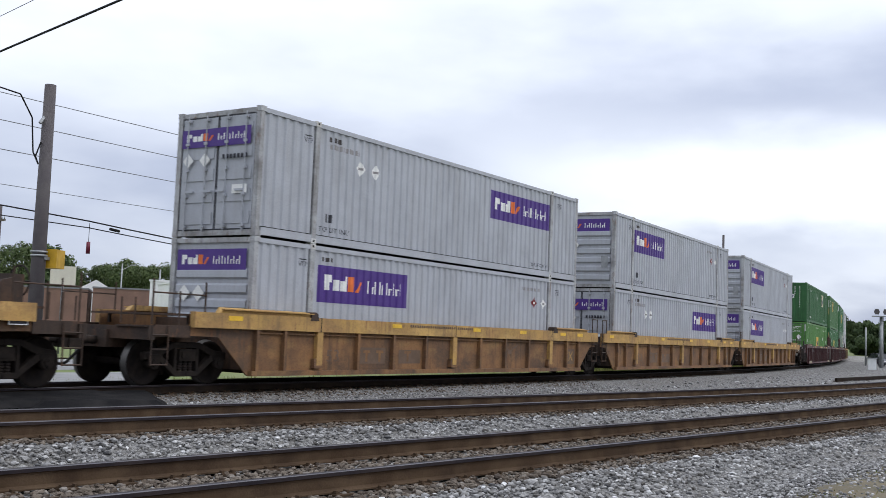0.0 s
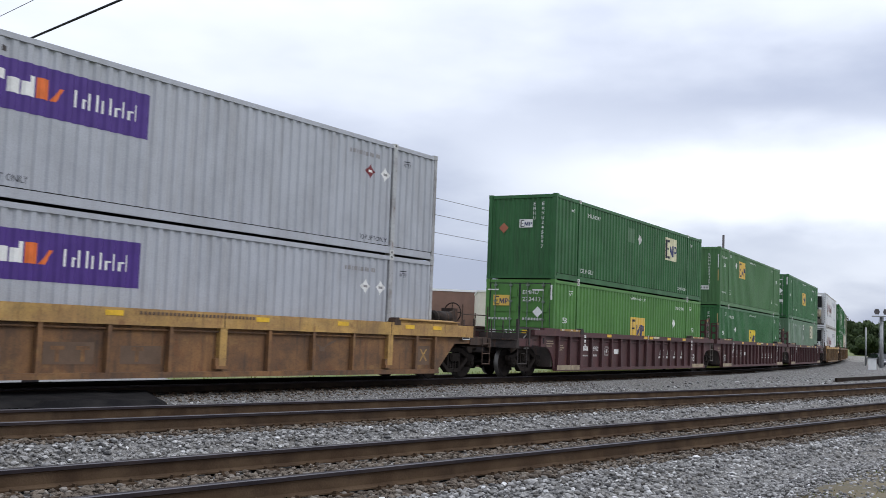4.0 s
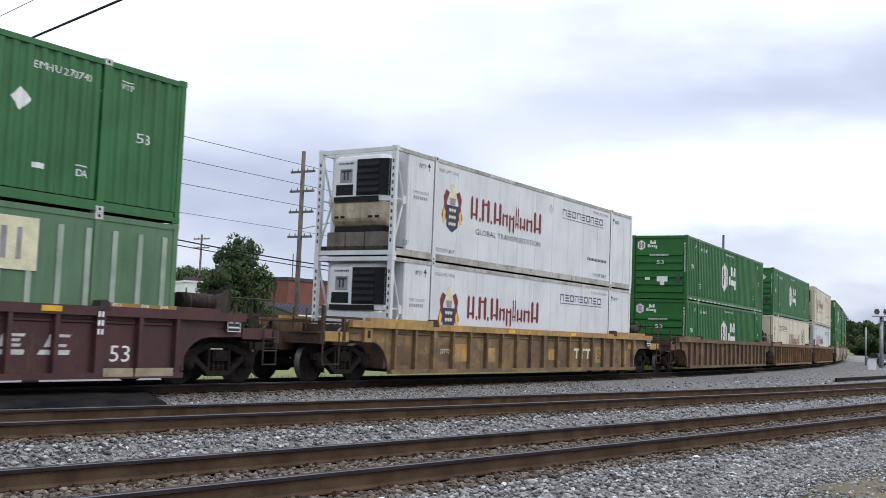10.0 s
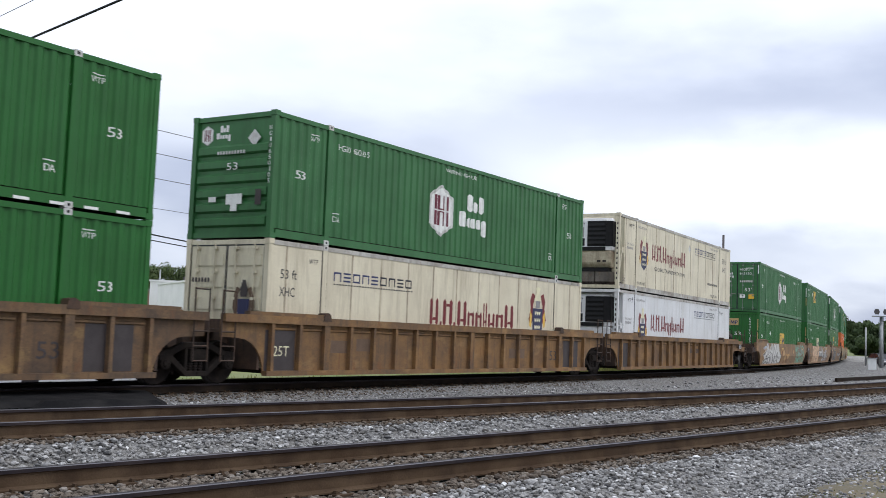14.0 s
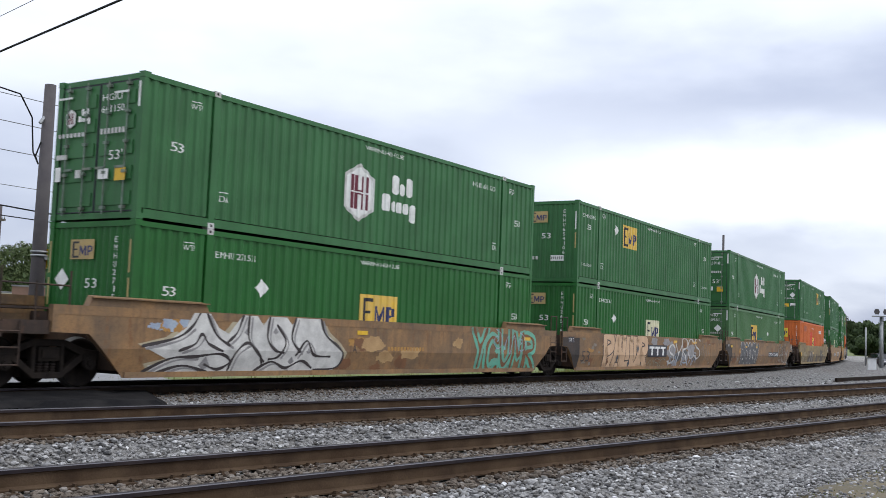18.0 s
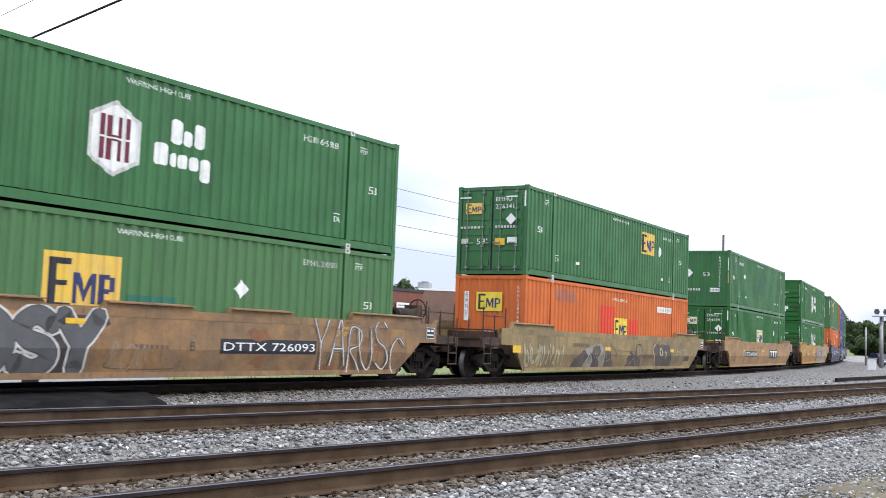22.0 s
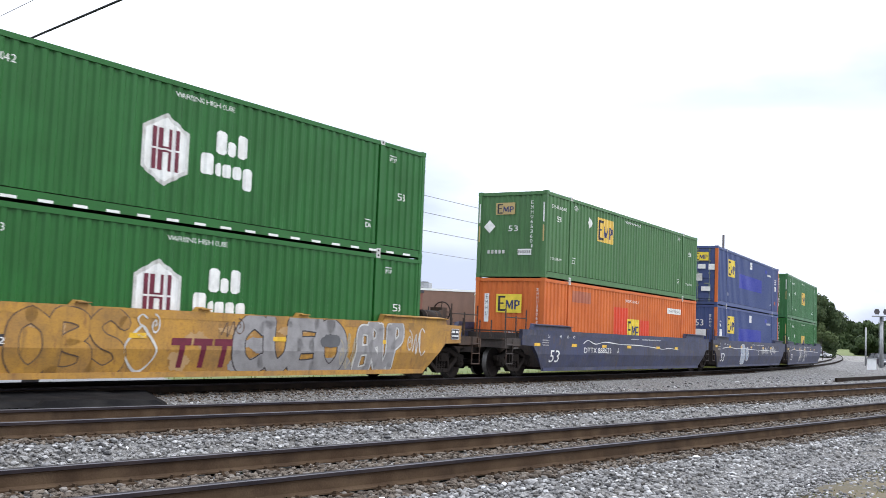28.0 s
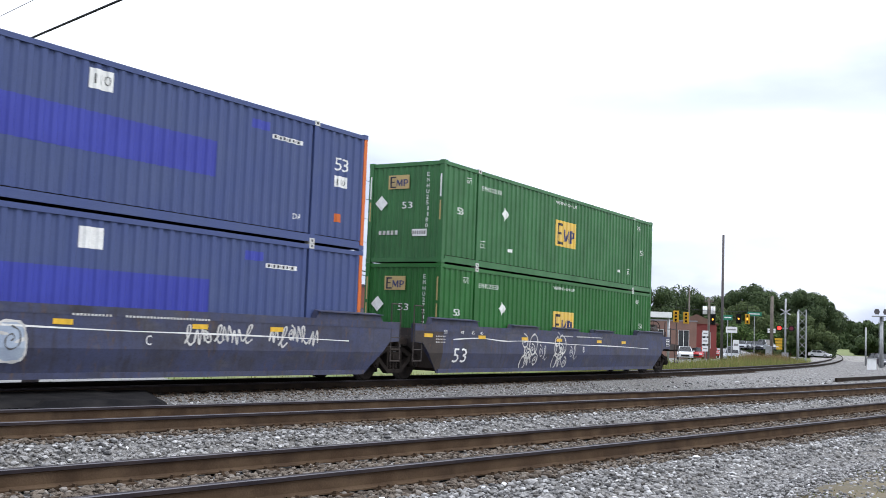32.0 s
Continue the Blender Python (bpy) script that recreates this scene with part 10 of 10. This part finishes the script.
bm = B()
s = thing("pedestrian_signal", "yellow signal box strapped to the thick pole", "traffic light", at=pose(18.48, 24.05, 2.62, 0, 0, 30))
box(bm, -0.28, 0.28, -0.22, 0.22, 0, 0.5)
part("housing", bm, M["signal_yellow"], s, bevel=0.05)
bm = B()
box(bm, -0.5, -0.26, -0.04, 0.04, 0.2, 0.28)
part("bracket", bm, M["galv"], s)
s = thing("sign_back", "pale blank back of a road sign", "sign", at=pose(37.0, 47.2, -0.6, 0, 0, -40))
bm = B()
box(bm, -0.65, 0.65, -0.03, 0.0, 3.7, 4.75)
part("panel", bm, M["stucco"], s, bevel=0.01)
bm = B()
rod(bm, (0, 0.06, 0), (0, 0.06, 4.7), 0.06, n=8)
part("post", bm, M["galv"], s)
s = thing("billboard", "white sign with dark lines on the brick wall", "sign", at=pose(79.9, 54.35, -0.6, 0, 0, -2.2))
bm = B()
box(bm, -0.95, 0.95, -0.05, 0.05, 3.68, 4.68)
part("panel", bm, M["white_wall"], s, bevel=0.01)
for k in range(3):
    bm = B()
    box(bm, -0.75, 0.75 - 0.1 * k, -0.056, -0.051, 4.38 - 0.25 * k, 4.48 - 0.25 * k)
    part("writing", bm, M["graf_grey"], s)

# the junction beyond the curve
for x, y, z, t, lit, yel in ((109.6, 35.0, 3.5, 105, 1, False), (119.9, 35.3, 3.9, 105, 1, False), (120.2, 34.4, 3.9, 105, 1, True), (98.0, 34.9, 3.4, 105, None, True), (98.3, 34.0, 3.3, 105, None, True)):
    signal_head(x, y, z, t - 180, lit, yel, hang=1.0)
wire("span_wire", (97.6, 36.4, 5.0), (126, 34.6, 5.6), 0.022, 0.35, "dark span wire across the junction", 10)


def road_sign(x, y, z, w, h, mat, label, turn=-75, post=True):
    s = thing("road_sign", label, "sign", at=pose(x, y, 0, 0, 0, turn))
    bm = B()
    box(bm, -w / 2, w / 2, -0.03, 0.0, z, z + h)
    part("panel", bm, M[mat], s)
    bm = B()
    box(bm, -w * 0.36, w * 0.36, -0.036, -0.031, z + 0.4 * h, z + 0.62 * h)
    part("writing", bm, M["white"] if mat == "sign_green" else M["graf_grey"], s)
    if post:
        bm = B()
        rod(bm, (0, 0.05, -0.6), (0, 0.05, z + h), 0.05, n=6)
        part("post", bm, M["galv"], s)
    return s


road_sign(114.8, 35.0, 4.1, 1.0, 0.55, "sign_green", "green street name sign over the junction")
road_sign(125.2, 35.0, 4.9, 1.6, 0.5, "sign_green", "green street name sign over the junction")
road_sign(105.3, 31.7, 2.6, 1.1, 0.6, "white_wall", "white and pale blue shop sign on a post")
road_sign(105.5, 31.3, 0.9, 0.6, 1.0, "white_wall", "white panel sign under the shop sign", post=False)
for k in range(3):
    road_sign(110.0, 35.9, 0.6 + 0.8 * k, 0.6, 0.6, "white_wall", "white route marker sign stacked on a post")
road_sign(126.0, 33.2, 3.0, 0.9, 0.5, "white_wall", "white direction sign by the crossing")
s = thing("canopy", "long white shop canopy sign on posts", "canopy", at=pose(93.4, 34.7, -0.6, 0, 0, -66))
bm = B()
box(bm, -1.5, 0.95, -0.6, 0.6, 4.25, 4.75)
part("fascia", bm, M["white_wall"], s, bevel=0.03)
for x in (-1.2, 0.7):
    bm = B()
    rod(bm, (x, 0, 0), (x, 0, 4.25), 0.12, n=8)
    part("post", bm, M["galv"], s)


def crossing_signal(x, y):
    """Mast with crossbuck, twin lamps and a lowered counterweight."""
    s = thing("crossing_signal", "silver railway crossing mast with crossbuck and red lamps", "crossing signal", at=pose(x, y, -0.6, 0, 0, -76))
    bm = B()
    rod(bm, (0, 0, 0), (0, 0, 7.2), 0.11, 0.09, 10)
    part("mast", bm, M["galv"], s)
    for a in (-1, 1):
        bm = B()
        rod(bm, (-0.5, -0.1, 5.75 - 0.3 * a), (0.5, -0.1, 5.75 + 0.3 * a), 0.06, n=4)
        part("crossbuck_blade", bm, M["galv"], s)
    for sx, lit in ((-0.62, True), (0.62, False)):
        bm = B()
        rod(bm, (sx, -0.18, 4.0), (sx, -0.12, 4.0), 0.33, n=16)
        disc = part("backplate", bm, M["black"], s)
        bm = B()
        rod(bm, (sx, -0.24, 4.0), (sx, -0.185, 4.0), 0.21, n=14)
        part("lens", bm, M["lamp_red"] if lit else M["maroon"], disc)
    bm = B()
    box(bm, -0.7, 0.7, -0.08, 0.0, 3.95, 4.05)
    part("lamp_bar", bm, M["galv"], s)
    bm = B()
    box(bm, -0.35, 0.35, -0.3, 0.3, 0.2, 1.4)
    part("gate_machine", bm, M["galv"], s, bevel=0.04)
    for k in range(4):
        bm = B()
        box(bm, -0.9 - 0.06 * k, -0.3, -0.16, -0.1, 1.7 + 0.32 * k, 1.95 + 0.32 * k)
        part("counterweight", bm, M["signal_yellow"], s)
    return s


crossing_signal(116.4, 29.2)


def lattice(x, y, h, w, label):
    s = thing("signal_tower", label, "signal tower", at=pose(x, y, -0.6, 0, 0, 10))
    for sx in (-w, w):
        for sy in (-w, w):
            bm = B()
            rod(bm, (sx, sy, 0), (sx, sy, h), 0.07, n=6)
            part("leg", bm, M["galv"], s)
    n = int(h / 0.9)
    for k in range(n):
        z0, z1 = h * k / n, h * (k + 1) / n
        for p, q in (((-w, -w), (w, -w)), ((w, -w), (w, w)), ((w, w), (-w, w)), ((-w, w), (-w, -w))):
            bm = B()
            rod(bm, (*p, z0), (*q, z1), 0.03, n=5)
            part("brace", bm, M["galv"], s)
    return s


lattice(126.5, 29.8, 6.4, 0.42, "pale steel lattice signal tower at the crossing")
pole("mast", "slim pale mast beside the lattice tower", 121.0, 29.0, 5.4, 0.12, 0.1, "galv")


def signal_mast(x, y):
    s = thing("block_signal", "grey railway block signal with hooded lamps and ladder", "railway signal", at=pose(x, y, -0.6, 0, 0, -80))
    bm = B()
    rod(bm, (0, 0, 0), (0, 0, 5.4), 0.16, 0.14, 10)
    part("mast", bm, M["galv"], s)
    bm = B()
    box(bm, -0.9, 0.9, -0.5, 0.5, 5.35, 5.45)
    part("platform", bm, M["galv"], s)
    for sx in (-0.42, 0.42):
        bm = B()
        rod(bm, (sx, -0.32, 5.85), (sx, -0.25, 5.85), 0.27, n=14)
        part("target", bm, M["pole_dark"], s)
        bm = B()
        box(bm, sx - 0.2, sx + 0.2, -0.25, 0.2, 5.6, 6.15)
        part("lamp_case", bm, M["galv"], s)
    bm = B()
    for sx in (-0.2, 0.2):
        rod(bm, (sx, 0.35, 0), (sx, 0.35, 5.4), 0.025, n=5)
    for k in range(14):
        rod(bm, (-0.2, 0.35, 0.3 + 0.36 * k), (0.2, 0.35, 0.3 + 0.36 * k), 0.018, n=5)
    part("ladder", bm, M["galv"], s)


signal_mast(113.4, 19.0)
pole("mast", "short grey mast in the gravel yard", 123.0, 22.2, 3.9, 0.10, 0.08, "galv")
for x, y, h, lab in ((98.6, 17.3, 1.05, "white equipment cabinet in the gravel yard"), (118.5, 31.5, 1.8, "silver crossing equipment cabinet")):
    s = thing("equipment_cabinet", lab, "cabinet", at=pose(x, y, -0.42, 0, 0, 15))
    bm = B()
    box(bm, -0.45, 0.45, -0.35, 0.35, 0, h)
    part("body", bm, M["white_wall"] if "white" in lab else M["galv"], s, bevel=0.03)
    bm = B()
    box(bm, -0.52, 0.52, -0.42, 0.42, h, h + 0.07)
    part("lid", bm, M["galv"], s)
    bm = B()
    box(bm, -0.36, 0.36, -0.372, -0.352, 0.12, h - 0.1)
    part("door", bm, M["galv"], s)


# ---- cars at the junction ----
def parked_car(x, y, turn, mat, label, tall=0.0, z=-0.44):
    c = thing("car", label, "car", at=pose(x, y, z, 0, 0, turn))
    bm = B()
    prism(bm, [(-2.2, 0.30), (2.1, 0.26), (2.2, 0.45), (2.17, 0.66), (2.0, 0.76), (0.95, 0.93), (-1.7, 0.98 + tall * 0.2), (-2.15, 0.93), (-2.25, 0.6)], -0.86, 0.86)
    part("body", bm, M[mat], c, bevel=0.07)
    bm = B()
    v = [bm.verts.new(q) for q in ((-1.8 - tall * 0.3, -0.76, 0.95), (1.0, -0.76, 0.93), (1.0, 0.76, 0.93), (-1.8 - tall * 0.3, 0.76, 0.95), (-1.25 - tall * 0.7, -0.60, 1.43 + tall), (0.25, -0.60, 1.42 + tall), (0.25, 0.60, 1.42 + tall), (-1.25 - tall * 0.7, 0.60, 1.43 + tall))]
    for f in ((4, 5, 6, 7), (0, 1, 5, 4), (1, 2, 6, 5), (2, 3, 7, 6), (3, 0, 4, 7)):
        bm.faces.new([v[i] for i in f])
    part("windows", bm, M["car_glass"], c, bevel=0.03)
    bm = B()
    box(bm, -1.25 - tall * 0.7, 0.22, -0.59, 0.59, 1.425 + tall, 1.475 + tall)
    part("roof", bm, M[mat], c, bevel=0.03)
    for sy in (-1, 1):
        bm = B()
        rod(bm, (0.98, sy * 0.745, 0.94), (0.25, sy * 0.595, 1.44 + tall), 0.04, n=5)
        rod(bm, (-0.45, sy * 0.765, 0.95), (-0.45, sy * 0.605, 1.44 + tall), 0.035, n=5)
        rod(bm, (-1.78 - tall * 0.3, sy * 0.745, 0.96), (-1.25 - tall * 0.7, sy * 0.595, 1.44 + tall), 0.06, n=5)
        part("pillar", bm, M[mat], c)
        bm = B()
        box(bm, 0.72, 0.92, *sorted((sy * 0.86, sy * 1.02)), 0.92, 1.06)
        part("wing_mirror", bm, M[mat], c, bevel=0.03)
    bm = B()
    box(bm, 2.16, 2.225, -0.45, 0.45, 0.38, 0.58)
    part("grille", bm, M["black"], c)
    for sx in (-1.35, 1.35):
        for sy in (-0.78, 0.78):
            bm = B()
            rod(bm, (sx, sy - 0.1, 0.33), (sx, sy + 0.1, 0.33), 0.33, n=16)
            wh = part("wheel", bm, M["rubber"], c)
            bm = B()
            o = 0.105 if sy > 0 else -0.105
            rod(bm, (sx, sy + o, 0.33), (sx, sy + o * 1.08, 0.33), 0.2, n=12)
            part("rim", bm, M["galv"], wh)
    for sy in (-0.6, 0.6):
        bm = B()
        box(bm, 2.08, 2.19, sy - 0.2, sy + 0.2, 0.56, 0.70)
        part("headlight", bm, M["white"], c)
        bm = B()
        box(bm, -2.24, -2.16, sy - 0.16, sy + 0.16, 0.66, 0.84)
        part("tail_light", bm, M["maroon"], c)
    return c


M["car_glass"] = material("tinted_car_glass", (0.012, 0.014, 0.016), None, 0.28, 0, 3, 20, 0.0, spec=0.3)
sheet("car_park", ((166, 46), (230, 62), (240, 84), (165, 64)), 0.80, "road", "grey asphalt car park on a low bank", "car park", 5.0, 0.02, 1.3)
for x, y, t, m, l, tall, z in ((115.2, 39.9, 200, "car_white", "white saloon car waiting at the junction", 0, -0.44), (124.1, 41.6, 196, "car_red", "red saloon car waiting at the junction", 0, -0.44), (140.0, 44.9, 205, "car_red", "red car turning at the junction", 0, -0.35), (119.5, 35.8, 192, "car_silver", "grey estate car waiting by the railway", 0.2, -0.44),
                               (177.6, 51.9, 199, "car_silver", "silver car parked in a row on the raised car park", 0, 0.8),
                               (178.0, 50.6, 219, "car_silver", "silver car parked in a row on the raised car park", 0, 0.8),
                               (173.5, 48.0, 199, "car_dark", "dark car parked in a row on the raised car park", 0, 0.8),
                               (185.3, 50.3, 200, "car_white", "white car turning out of the car park", 0, 0.8),
                               (183.6, 49.1, 229, "car_silver", "tall silver van on the raised car park", 0.35, 0.8),
                               (229.5, 50.4, 262, "car_white", "white car crossing the railway far off", 0, -0.3), (126.2, 21.1, 215, "car_dark", "dark blue car parked on the gravel yard", 0, -0.40)):
    parked_car(x, y, t, m, l, tall, z)

# a spare rail that lies on the gravel
s = thing("spare_rail", "dark rusty spare rail lying on the gravel", "rail", at=pose(55.0, 11.3, -0.36, 0, 0, -2.0))
bm = B()
prism(bm, [(0, 0.04), (13, 0.04), (13, 0.22), (0, 0.22)], -0.06, 0.06)
part("web", bm, M["rail_dark"], s, bevel=0.02)
for x in (0.6, 6.0, 12.0):
    bm = B()
    box(bm, x - 0.1, x + 0.1, -0.25, 0.25, 0.0, 0.05)
    part("bearer", bm, M["tie"], s)


# ---- what moves ----
def motions():
    times = [round(0.5 * i, 2) for i in range(65)]
    for ob, s, z in RIDERS:
        walk(ob, [(t, unit_pose(s - gone(t), z)) for t in times])
    spins = [i / 30 for i in range(961)]
    turns = [gone(t) / 0.455 for t in spins]
    for w, at in WHEELS:
        walk(w, [(t, Matrix.Translation(at) @ Matrix.Rotation(-a, 4, "Y")) for t, a in zip(spins, turns)])


motions()
